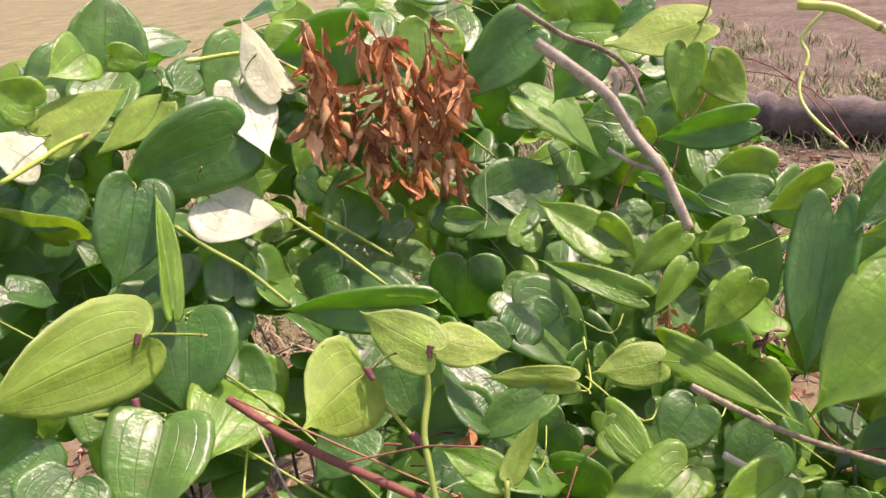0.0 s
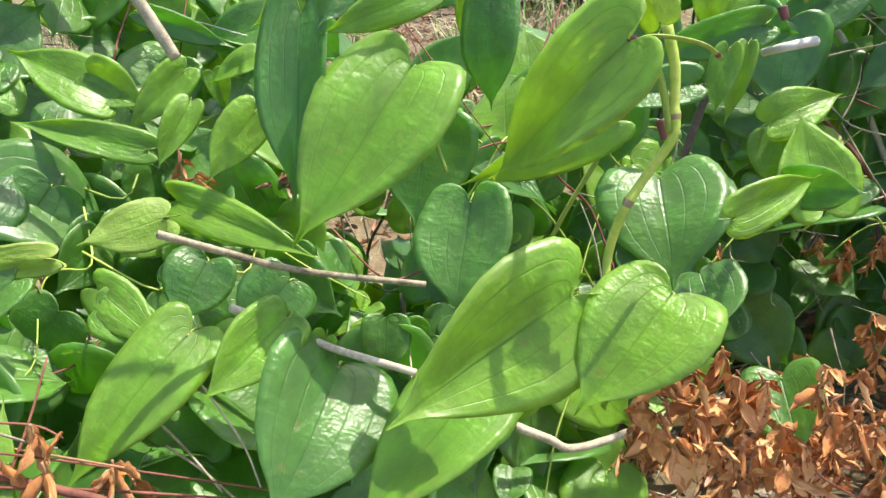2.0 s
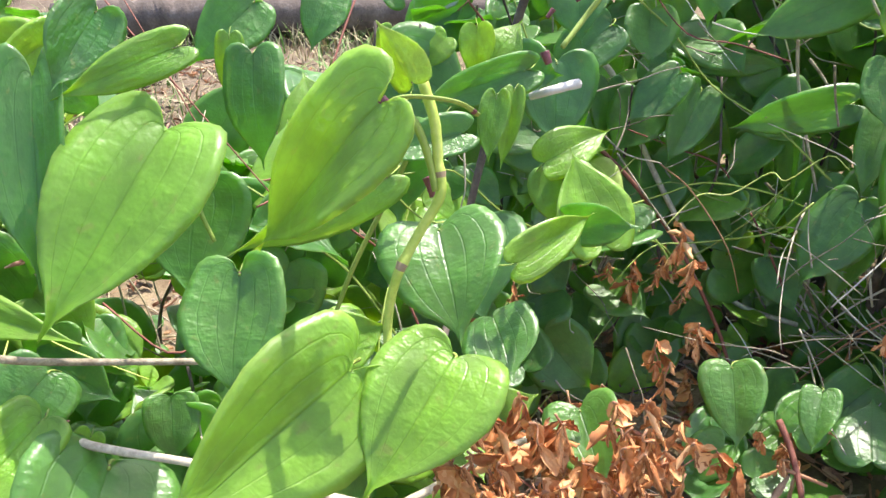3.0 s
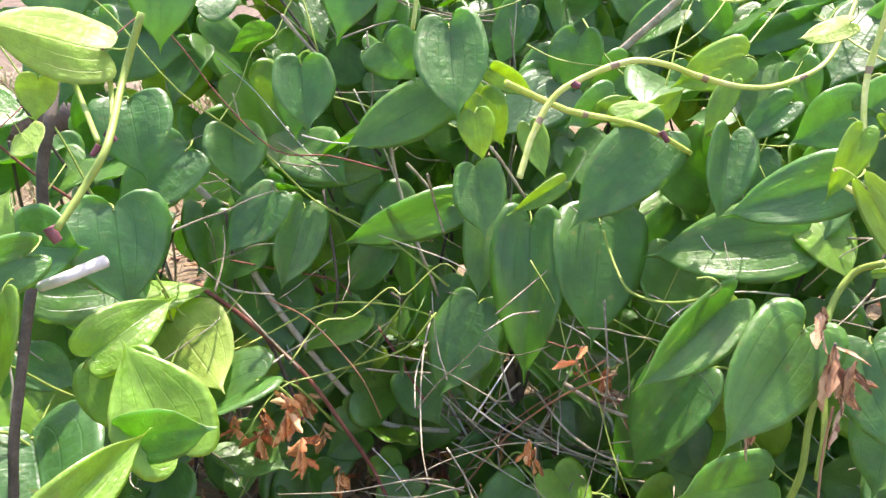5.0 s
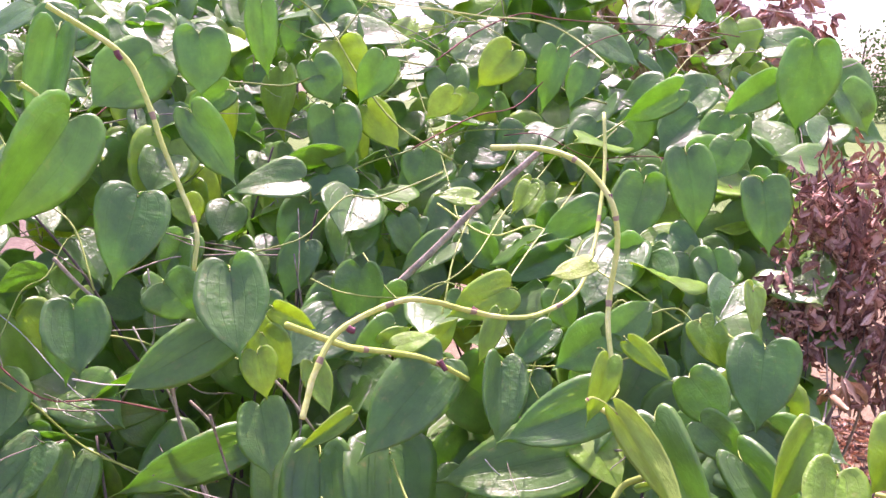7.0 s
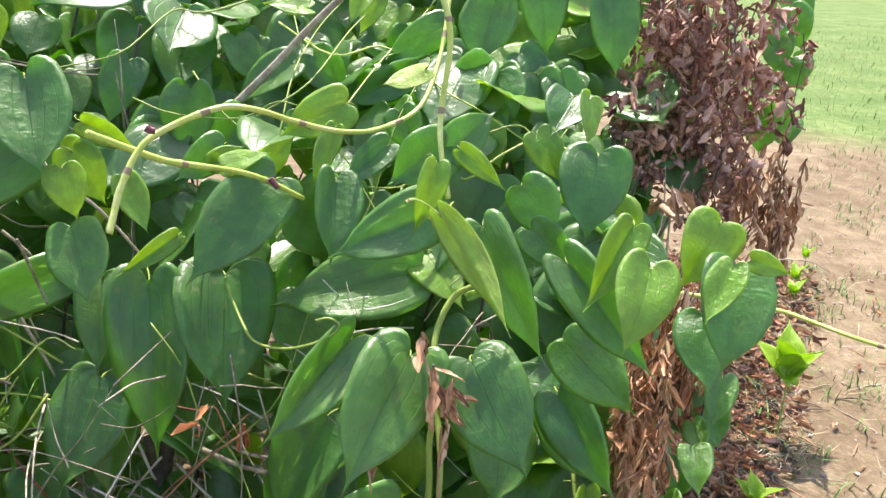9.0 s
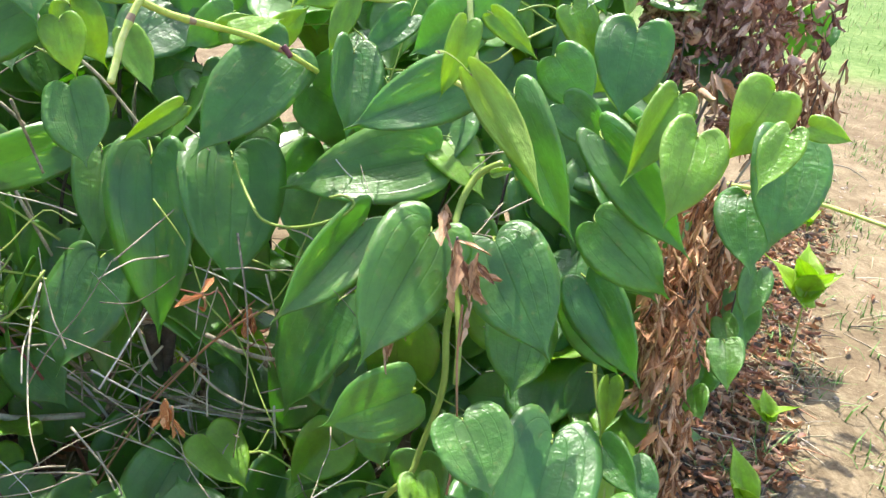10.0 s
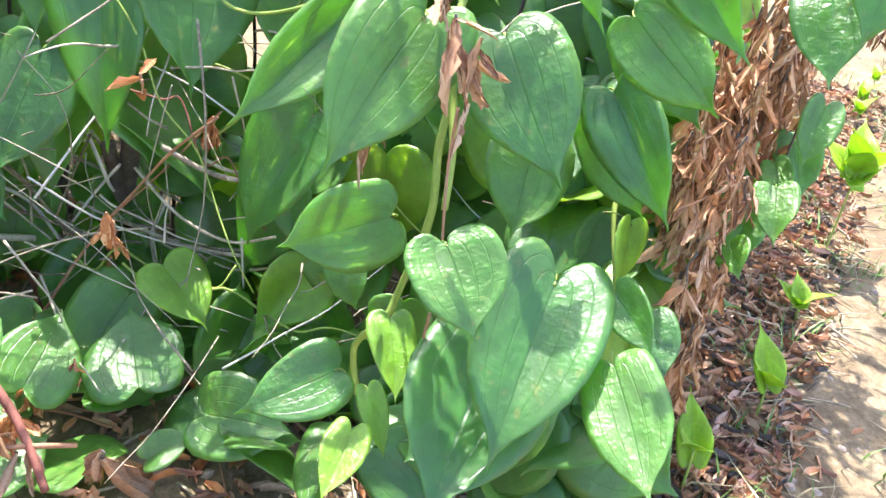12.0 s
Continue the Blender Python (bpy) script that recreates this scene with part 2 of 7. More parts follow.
def soil_material():
    m, t, p, out = nodes_of("soil")
    coord = t.nodes.new("ShaderNodeTexCoord")
    sep = t.nodes.new("ShaderNodeSeparateXYZ")
    t.links.new(coord.outputs["Object"], sep.inputs[0])
    big = node(t, "ShaderNodeTexNoise", Scale=1.6, Detail=5.0, Roughness=0.6)
    mid = node(t, "ShaderNodeTexNoise", Scale=14.0, Detail=6.0, Roughness=0.7)
    fine = node(t, "ShaderNodeTexNoise", Scale=120.0, Detail=4.0, Roughness=0.7)
    for n in (big, mid, fine):
        t.links.new(coord.outputs["Object"], n.inputs["Vector"])
    fac = math_node(t, "ADD", math_node(t, "MULTIPLY", big.outputs[0], 0.3), math_node(t, "MULTIPLY", mid.outputs[0], 0.4))
    fac = math_node(t, "ADD", fac, math_node(t, "MULTIPLY", fine.outputs[0], 0.3))
    earth = ramp(t, fac, [(0.3, (0.085, 0.055, 0.036)), (0.48, (0.175, 0.132, 0.078)), (0.66, (0.36, 0.29, 0.185))])
    grass = ramp(t, fac, [(0.34, (0.05, 0.09, 0.022)), (0.5, (0.115, 0.185, 0.05)), (0.66, (0.25, 0.29, 0.12))])
    stubble = ramp(t, fac, [(0.34, (0.10, 0.095, 0.045)), (0.5, (0.24, 0.225, 0.115)), (0.66, (0.42, 0.39, 0.22))])
    mulch = ramp(t, fac, [(0.34, (0.06, 0.045, 0.034)), (0.5, (0.14, 0.11, 0.085)), (0.66, (0.27, 0.22, 0.17))])
    # the sown field starts beyond the bare strip beside the hedge
    far = math_node(t, "SUBTRACT", math_node(t, "MULTIPLY", sep.outputs[0], 0.87), math_node(t, "MULTIPLY", sep.outputs[1], 0.5))
    far = math_node(t, "ADD", far, math_node(t, "MULTIPLY", big.outputs[0], 1.6))
    lush = math_node(t, "MULTIPLY", math_node(t, "SUBTRACT", far, 5.9), 1.2, True)
    back = math_node(t, "MULTIPLY", math_node(t, "SUBTRACT", math_node(t, "ADD", sep.outputs[1], big.outputs[0]), 2.4), 0.6, True)
    sparse = math_node(t, "MULTIPLY", math_node(t, "SUBTRACT", mid.outputs[0], 0.60, True), 4.0, True)
    cover = math_node(t, "MAXIMUM", lush, math_node(t, "MULTIPLY", sparse, 0.45))
    beyond = mix(t, math_node(t, "SUBTRACT", 0.9, math_node(t, "MULTIPLY", sep.outputs[0], 1.2), True), mulch, stubble)
    earth = mix(t, math_node(t, "MULTIPLY", back, 0.85), earth, beyond)
    t.links.new(mix(t, cover, earth, grass), p.inputs["Base Color"])
    p.inputs["Roughness"].default_value = 0.95
    p.inputs["Specular IOR Level"].default_value = 0.15
    b = node(t, "ShaderNodeBump", Strength=0.9, Distance=0.012)
    t.links.new(fac, b.inputs["Height"])
    t.links.new(b.outputs[0], p.inputs["Normal"])
    return m


SOIL = soil_material()


# ---- mesh helpers ----
def mesh_from(name, verts, faces, mats, slots=None, uvs=None, smooth=True):
    me = bpy.data.meshes.new(name)
    me.from_pydata(verts, [], faces)
    for m in mats:
        me.materials.append(m)
    if slots:
        me.polygons.foreach_set("material_index", slots)
    if uvs:
        layer = me.uv_layers.new(name="UVMap")
        for loop in me.loops:
            layer.data[loop.index].uv = uvs[loop.vertex_index]
    me.polygons.foreach_set("use_smooth", [smooth] * len(me.polygons))
    me.update()
    return me


def put(name, me, parent=None, m=None, label=""):
    """An object on a mesh, placed by its world pose m under its parent."""
    ob = new(name, me)
    m = m or Matrix()
    if parent:
        ob.parent = parent
        m = parent_pose[parent.name].inverted() @ m
    ob.matrix_basis = m
    parent_pose[ob.name] = parent_pose[parent.name] @ m if parent else m
    return tagged(ob, label)


parent_pose = {}


def thing(name, place, label, category, group="", kind=""):
    ob = new(name)
    ob.location = place
    ob.empty_display_size = 0.05
    parent_pose[ob.name] = Matrix.Translation(place)
    return tagged(ob, label, category, group, kind)


def smooth_line(points, steps):
    """Catmull-Rom through the points."""
    pts = [Vector(p) for p in points]
    pts = [pts[0] * 2 - pts[1]] + pts + [pts[-1] * 2 - pts[-2]]
    line = []
    for a, b, c, d in zip(pts, pts[1:], pts[2:], pts[3:]):
        for k in range(steps):
            u = k / steps
            line.append(0.5 * (2 * b + (c - a) * u + (2 * a - 5 * b + 4 * c - d) * u * u + (3 * b - a - 3 * c + d) * u ** 3))
    return line + [pts[-2]]


def tube_data(line, radii, sides=7, rough=0.0, rng=None):
    """A closed tube along a line with a radius at each of its points."""
    verts, faces, n = [], [], len(line)
    side = None
    for k, p in enumerate(line):
        ahead = (line[min(k + 1, n - 1)] - line[max(k - 1, 0)]).normalized()
        if side is None:
            side = ahead.orthogonal().normalized()
        side = (side - ahead * side.dot(ahead)).normalized()
        up = ahead.cross(side)
        for j in range(sides):
            a = 2 * math.pi * j / sides
            r = radii[k] * (1 + (rng.uniform(-rough, rough) if rng else 0))
            verts.append(p + (side * math.cos(a) + up * math.sin(a)) * r)
    for k in range(n - 1):
        for j in range(sides):
            faces.append((k * sides + j, k * sides + (j + 1) % sides, (k + 1) * sides + (j + 1) % sides, (k + 1) * sides + j))
    faces.append(tuple(range(sides))[::-1])
    faces.append(tuple((n - 1) * sides + j for j in range(sides)))
    return verts, faces


def stem_mesh(name, points, radius, mat, taper=0.75, joints=0, steps=6, rough=0.0, rng=None):
    """A stem or twig: tapered, slightly crooked, with swollen joints where joints are asked for."""
    line = smooth_line(points, steps)
    n = len(line)
    radii = [radius * (1 - (1 - taper) * k / max(n - 1, 1)) for k in range(n)]
    slots_at = set()
    if joints:
        for k in range(joints, n - 2, joints):
            radii[k] *= 1.22
            slots_at.add(k)
    verts, faces = tube_data(line, radii, 7, rough, rng)
    slots = [0] * len(faces)
    for k in slots_at:
        for j in range(7):
            slots[k * 7 + j] = 1
    return mesh_from(name, [tuple(v) for v in verts], faces, [mat, STEM_JOINT], slots)


# ---- leaf shapes ----
OUT_X = (0.0, 0.018, 0.042, 0.085, 0.145, 0.22, 0.31, 0.395, 0.46, 0.495, 0.475, 0.405, 0.305, 0.195, 0.09, 0.028, 0.0)
ROUND_X = (0.0, 0.016, 0.038, 0.075, 0.13, 0.20, 0.29, 0.375, 0.44, 0.485, 0.50, 0.47, 0.395, 0.275, 0.125, 0.032, 0.0)
OUT_Y = (0.0, -0.035, -0.075, -0.125, -0.165, -0.185, -0.165, -0.10, 0.03, 0.19, 0.35, 0.51, 0.66, 0.785, 0.89, 0.975, 1.08)
MID_Y = (0.0, 0.001, 0.002, 0.004, 0.008, 0.014, 0.028, 0.06, 0.12, 0.21, 0.34, 0.49, 0.64, 0.77, 0.885, 0.96, 1.05)


def heart_leaf(name, top, under, fold, droop, wave, twist, seed, slim=0.0, cup=0.5, arch=0.2, oval=0.3):
    """A heart-shaped blade with two faces and a rim; the stalk joins at the origin, the tip lies at y = 1, the width is 1."""
    rng = random.Random(seed)
    cols = 7
    lobe, full = rng.uniform(0.45, 0.92), oval + rng.uniform(-0.25, 0.25)
    ph = [rng.uniform(0, 6.28) for _ in range(6)]
    verts, uvs, faces, slots = [], [], [], []
    rows = len(OUT_X)

    def lift(x, y, t, s, sgn):
        z = fold * (math.sqrt(x * x + 0.0006) - 0.0245) - droop * max(y, 0) ** 2 - arch * x * x
        z -= 0.008 * math.cos(6 * math.pi * t) * math.sin(math.pi * min(1, s * 1.05))
        z += cup * max(-y - 0.02, 0) ** 1.3 * 1.6
        z += wave * t * t * (math.sin(9 * s + ph[0] + sgn) + 0.6 * math.sin(17 * s + ph[1] + 2 * sgn))
        z += 0.03 * math.sin(4.5 * x + ph[2]) * math.sin(5.5 * y + ph[3])
        z += twist * x * y
        return z

    for layer in (0, 1):
        for sgn in (-1, 1):
            for i in range(rows):
                s = i / (rows - 1)
                jag = 1 + 0.02 * math.sin(23 * s + ph[4]) + 0.025 * math.sin(7 * s + ph[5] + sgn)
                for j in range(cols):
                    t = j / (cols - 1)
                    x = sgn * (OUT_X[i] + (ROUND_X[i] - OUT_X[i]) * full) * t * jag * (1 - slim * s)
                    edge = OUT_Y[i] * (lobe if OUT_Y[i] < 0 else 1)
                    y = MID_Y[i] + (edge - MID_Y[i]) * t ** 1.3
                    y += 0.02 * math.sin(3 * x + ph[2]) * s
                    x += 0.03 * math.sin(3.1 * y + ph[3]) * max(y, 0)
                    z = lift(x, y, t, s, sgn) - 0.006 * layer
                    verts.append((x, y, z))
                    uvs.append((0.5 + 0.5 * sgn * t, s))
    half = rows * cols

    def at(layer, sgn, i, j):
        return layer * 2 * half + (half if sgn > 0 and j else 0) + i * cols + j

    for layer in (0, 1):
        for sgn in (-1, 1):
            for i in range(rows - 1):
                for j in range(cols - 1):
                    q = [at(layer, sgn, i, j), at(layer, sgn, i, j + 1), at(layer, sgn, i + 1, j + 1), at(layer, sgn, i + 1, j)]
                    if (sgn < 0) != (layer == 1):
                        q.reverse()
                    faces.append(tuple(q))
                    slots.append(layer)
    for sgn in (-1, 1):
        for i in range(rows - 1):
            q = [at(0, sgn, i, cols - 1), at(1, sgn, i, cols - 1), at(1, sgn, i + 1, cols - 1), at(0, sgn, i + 1, cols - 1)]
            if sgn < 0:
                q.reverse()
            faces.append(tuple(q))
            slots.append(1)
    return mesh_from(name, verts, faces, [top, under], slots, uvs)


def stalk_mesh(name, seed, mat):
    """A leaf stalk in the blade's own measure, with a dark purple swelling at both ends."""
    rng = random.Random(seed)
    bend = rng.uniform(-0.14, 0.14)
    pts = [(0, 0.03, -0.004), (0, -0.05, -0.05), (bend * 0.5, -0.12, -0.18), (bend, -0.17, -0.38), (bend * 1.2, -0.16, -0.58)]
    line = smooth_line(pts, 5)
    radii = [0.0115] * len(line)
    radii[1] = 0.0155
    radii[-2] = radii[-3] = 0.014
    verts, faces = tube_data(line, radii, 6)
    slots = [0] * len(faces)
    for k in (1, len(line) - 3):
        for j in range(6):
            slots[k * 6 + j] = 1
    return mesh_from(name, [tuple(v) for v in verts], faces, [mat, JOINT], slots)


SHAPES = {}
for kind, top, under, count in (("mature", MATURE, MATURE_UNDER, 14), ("young", YOUNG, YOUNG_UNDER, 14), ("pale", YOUNG, GLARE_PALE_UNDER, 3)):
    rng = random.Random(kind)
    SHAPES[kind] = [heart_leaf(f"{kind}_leaf", top, under, rng.uniform(0.08, 0.42), rng.uniform(0.05, 0.30), rng.uniform(0.012, 0.042),
                               rng.uniform(-0.25, 0.25), 10 * k + len(kind), rng.uniform(-0.06, 0.12), rng.uniform(-0.1, 0.3), rng.uniform(-0.05, 0.35), 0.65 if kind == "mature" else 0.3) for k in range(count)]
STALKS = [stalk_mesh("petiole", k, STEM_GREEN) for k in range(4)]
count_of = {}


def leaf(vine, base, tip, face, width, kind, stalk=True):
    """One leaf of a vine, from where its stalk joins to its tip; face is the way its upper side looks."""
    n = count_of[vine.name] = count_of.get(vine.name, 0) + 1
    b, y, z = Vector(base), Vector(tip) - Vector(base), Vector(face)
    size = y.length
    y.normalize()
    x = y.cross(z).normalized()
    z = x.cross(y)
    m = Matrix.Translation(b) @ Matrix((x, y, z)).transposed().to_4x4() @ Matrix.Diagonal((width * 1.06, size, (size + width) / 2, 1))
    blade = put("leaf", SHAPES[kind][n * 5 % len(SHAPES[kind])], vine, m)
    if stalk:
        put("petiole", STALKS[n % 4], blade, m)
    return blade


# ---- ground ----
def ground_height(x, y):
    d = math.hypot(x - 1, y)
    z = 0.022 * noise.noise((x * 2.1, y * 2.1, 0)) + 0.010 * noise.noise((x * 9, y * 9, 3)) + 0.004 * noise.noise((x * 31, y * 31, 7))
    return z * max(0.0, 1 - d / 14) + (0.12 * noise.noise((x * 0.3, y * 0.3, 5)) * min(1, max(0, (d - 5) / 10)) - 0.012)


def build_ground():
    near = [(-3.2 + 8.4 * k / 210) for k in range(211)]
    far_low = [-3000, -1200, -500, -220, -100, -50, -28, -16, -10, -7, -5.2, -4.2, -3.6]
    far_high = [5.6, 6.2, 7.2, 9, 12, 17, 28, 50, 100, 220, 500, 1200, 3000]
    xs = far_low + near + far_high
    ys = far_low + near + far_high
    verts = [(x, y, ground_height(x, y)) for y in ys for x in xs]
    n = len(xs)
    faces = [(j * n + i, j * n + i + 1, (j + 1) * n + i + 1, (j + 1) * n + i) for j in range(len(ys) - 1) for i in range(n - 1)]
    ob = put("ground", mesh_from("ground", verts, faces, [SOIL]))
    tagged(ob, "bare brown soil with sparse weeds, turning to a green field", "ground", kind="structure")


build_ground()

# ---- vines over the hedge ----
vines = {}
for key, place, words in (
    ("a", (-0.35, 1.15), "climbing vine with pale-backed, glare-whitened heart-shaped leaves over low brush"),
    ("b", (0.15, 0.85), "climbing vine with yellow-green heart-shaped leaves beside a reddish twig"),
    ("c", (0.60, 0.78), "climbing vine with large glossy heart-shaped leaves on grey twigs"),
    ("d", (1.30, 0.95), "dark green vine with heart-shaped leaves on thin grey branches"),
    ("e", (1.62, 0.42), "climbing vine with shiny heart-shaped leaves and pale twining stems"),
    ("f", (1.42, 0.02), "dense hanging curtain of broad heart-shaped vine leaves"),
    ("g", (1.52, -0.08), "trailing vine with bright young leaves beside brown dry foliage"),
    ("i", (-0.75, 0.95), "low vine with crowded dull green leaves at the hedge foot"),
    ("j", (0.40, 1.10), "shaded inner vine leaves above bare soil"),
    ("k", (1.05, 0.85), "inner vine with dark heart-shaped leaves among grey twigs"),
    ("l", (1.55, 0.65), "inner vine with dark glossy leaves in the hedge shade"),
    ("m", (1.60, 0.25), "inner vine with crowded dark leaves behind the outer curtain"),
    ("n", (1.55, -0.10), "inner vine leaves close above the littered soil"),
    ("o", (2.25, 0.75), "vine tangle over the far side of the hedge"),
    ("p", (2.35, -0.15), "tall vine tangle with upright leaves over dead brush"),
    ("h", (2.15, 0.35), "sunlit vine tangle covering the shrub at the back of the hedge"),
):
    vines[key] = thing("climbing_vine", (*place, 0), words, "vine", "vines on the hedge")

shrubs = [
    thing("shrub", (-0.3, 1.35, 0), "low half-dead shrub with grey twigs under climbing vines", "shrub", "shrubs in the hedge"),
    thing("shrub", (0.6, 1.05, 0), "thin grey-barked shrub almost hidden by vine leaves", "shrub", "shrubs in the hedge"),
    thing("shrub", (1.5, 0.75, 0), "tangled shrub with bare grey branches in the shade", "shrub", "shrubs in the hedge"),
    thing("shrub", (1.65, 0.1, 0), "leafless inner shrub carrying a curtain of vine leaves", "shrub", "shrubs in the hedge"),
]


def stem(owner, name, points, radius, mat, joints=0):
    """A visible stem, tendril or branch of a vine or shrub."""
    put(name, stem_mesh(name, points, radius, mat, 0.8, joints, 6, 0.05, random.Random(len(points))), owner)


stem(vines["f"], "stem", [(1.256, 0.374, 0.623), (1.269, 0.372, 0.641), (1.283, 0.369, 0.662), (1.307, 0.357, 0.694), (1.328, 0.337, 0.711), (1.355, 0.289, 0.730), (1.369, 0.252, 0.727), (1.420, 0.218, 0.705), (1.460, 0.172, 0.688), (1.511, 0.131, 0.683), (1.577, 0.085, 0.699), (1.647, 0.063, 0.746), (1.695, 0.054, 0.797), (1.742, 0.048, 0.860), (1.786, 0.051, 0.936)], 0.0036, STEM_PALE, 14)
stem(vines["e"], "stem", [(1.306, 0.407, 0.709), (1.341, 0.377, 0.685), (1.365, 0.349, 0.668), (1.400, 0.317, 0.654), (1.433, 0.281, 0.639), (1.453, 0.253, 0.622), (1.470, 0.221, 0.600)], 0.0040, STEM_PALE, 14)
stem(vines["f"], "stem", [(1.483, 0.202, 0.896), (1.456, 0.150, 0.899), (1.436, 0.113, 0.893), (1.424, 0.087, 0.878), (1.409, 0.062, 0.849), (1.404, 0.052, 0.818), (1.399, 0.051, 0.786), (1.388, 0.057, 0.735), (1.367, 0.056, 0.696), (1.339, 0.046, 0.648)], 0.0038, STEM_PALE, 14)
stem(vines["e"], "stem", [(1.442, 0.752, 1.057), (1.484, 0.682, 1.003), (1.491, 0.654, 0.948), (1.488, 0.633, 0.889), (1.478, 0.605, 0.832), (1.454, 0.574, 0.782), (1.437, 0.572, 0.733)], 0.0038, STEM_PALE, 14)
stem(vines["d"], "stem", [(1.382, 0.753, 0.962), (1.392, 0.737, 0.946), (1.405, 0.714, 0.912), (1.422, 0.677, 0.871)], 0.0029, STEM_PALE, 14)
stem(vines["c"], "stem", [(0.620, 0.502, 0.746), (0.619, 0.491, 0.721), (0.614, 0.484, 0.697), (0.608, 0.477, 0.676), (0.589, 0.481, 0.651), (0.570, 0.482, 0.628), (0.566, 0.491, 0.591), (0.555, 0.480, 0.567), (0.548, 0.467, 0.549), (0.531, 0.461, 0.529)], 0.0038, STEM_PALE, 14)
stem(vines["c"], "stem", [(0.601, 0.511, 0.736), (0.608, 0.499, 0.722), (0.609, 0.488, 0.701), (0.606, 0.479, 0.679)], 0.0032, STEM_GREEN)
stem(vines["a"], "stem", [(0.038, 0.787, 0.648), (0.038, 0.775, 0.614), (0.028, 0.746, 0.585), (0.028, 0.720, 0.560), (0.031, 0.690, 0.525), (0.042, 0.662, 0.493), (0.062, 0.633, 0.461)], 0.0039, STEM_GREEN)
stem(vines["a"], "stem", [(-0.022, 0.774, 0.640), (-0.003, 0.770, 0.603), (0.020, 0.756, 0.566)], 0.0024, STEM_GREEN)
stem(vines["a"], "stem", [(0.022, 0.632, 0.543), (0.040, 0.632, 0.514), (0.056, 0.630, 0.485)], 0.0028, STEM_GREEN)
stem(vines["a"], "stem", [(0.100, 0.710, 0.539), (0.092, 0.687, 0.496), (0.078, 0.650, 0.445)], 0.0028, STEM_GREEN)
stem(vines["f"], "stem", [(1.448, 0.315, 0.492), (1.431, 0.304, 0.477), (1.403, 0.287, 0.462), (1.377, 0.268, 0.451), (1.357, 0.238, 0.452), (1.342, 0.205, 0.463), (1.339, 0.174, 0.478), (1.345, 0.162, 0.490), (1.349, 0.174, 0.497), (1.348, 0.189, 0.494)], 0.0019, STEM_GREEN)
stem(vines["g"], "stem", [(1.392, -0.213, 0.529), (1.369, -0.255, 0.534), (1.368, -0.293, 0.529), (1.364, -0.349, 0.521), (1.309, -0.395, 0.521), (1.287, -0.432, 0.517)], 0.0028, STEM_PALE, 14)
stem(vines["d"], "stem", [(0.987, 0.595, 0.820), (0.965, 0.604, 0.773), (0.893, 0.558, 0.750), (0.872, 0.563, 0.727), (0.843, 0.565, 0.706)], 0.0030, STEM_GREEN)
stem(vines["d"], "stem", [(1.004, 0.702, 0.778), (1.003, 0.689, 0.740), (0.911, 0.585, 0.743)], 0.0026, STEM_GREEN)
stem(vines["d"], "stem", [(1.032, 0.681, 0.774), (1.022, 0.675, 0.732), (0.920, 0.583, 0.740)], 0.0026, STEM_GREEN)
stem(vines["b"], "stem", [(0.439, 0.828, 0.936), (0.469, 0.811, 0.931), (0.494, 0.796, 0.916), (0.510, 0.784, 0.905)], 0.0047, STEM_PALE, 14)
stem(vines["b"], "stem", [(0.618, 1.067, 0.898), (0.586, 1.073, 0.862), (0.586, 1.057, 0.839), (0.564, 1.036, 0.805), (0.563, 1.006, 0.778), (0.567, 0.930, 0.752)], 0.0026, STEM_PALE, 14)
stem(vines["a"], "stem", [(-0.392, 0.905, 0.608), (-0.363, 0.902, 0.578), (-0.297, 0.905, 0.564), (-0.234, 0.893, 0.544), (-0.178, 0.885, 0.531)], 0.0030, STEM_GREEN)
stem(vines["a"], "stem", [(-0.347, 0.938, 0.625), (-0.317, 0.939, 0.589), (-0.301, 0.932, 0.556)], 0.0030, STEM_GREEN)
stem(vines["a"], "stem", [(-0.219, 1.255, 0.907), (-0.150, 1.273, 0.908), (-0.112, 1.280, 0.899), (-0.055, 1.281, 0.862)], 0.0033, STEM_PALE, 14)
stem(vines["a"], "stem", [(-0.411, 1.024, 0.824), (-0.376, 1.063, 0.837), (-0.346, 1.092, 0.849), (-0.305, 1.128, 0.854)], 0.0035, STEM_PALE, 14)
stem(vines["a"], "stem", [(-0.241, 1.060, 0.735), (-0.201, 1.036, 0.707), (-0.155, 1.014, 0.678), (-0.107, 0.983, 0.637)], 0.0032, STEM_GREEN)
stem(vines["a"], "stem", [(-0.075, 1.148, 0.696), (-0.031, 1.123, 0.673), (0.026, 1.092, 0.636)], 0.0028, STEM_GREEN)
stem(vines["a"], "stem", [(-0.100, 1.090, 0.711), (-0.046, 1.050, 0.677), (0.013, 1.003, 0.634)], 0.0028, STEM_GREEN)
stem(vines["a"], "stem", [(-0.287, 0.965, 0.631), (-0.290, 0.950, 0.593), (-0.304, 0.926, 0.555)], 0.0028, STEM_GREEN)
stem(vines["c"], "stem", [(0.738, 0.646, 0.647), (0.734, 0.663, 0.602), (0.718, 0.685, 0.550), (0.685, 0.695, 0.497), (0.657, 0.708, 0.432)], 0.0030, STEM_GREEN)
stem(vines["b"], "stem", [(0.533, 0.684, 0.665), (0.530, 0.675, 0.633), (0.532, 0.663, 0.603)], 0.0022, STEM_GREEN)
stem(vines["f"], "stem", [(1.312, 0.068, 0.637), (1.307, 0.046, 0.626), (1.309, 0.018, 0.603), (1.297, 0.006, 0.582), (1.300, -0.003, 0.546)], 0.0029, STEM_PALE, 14)
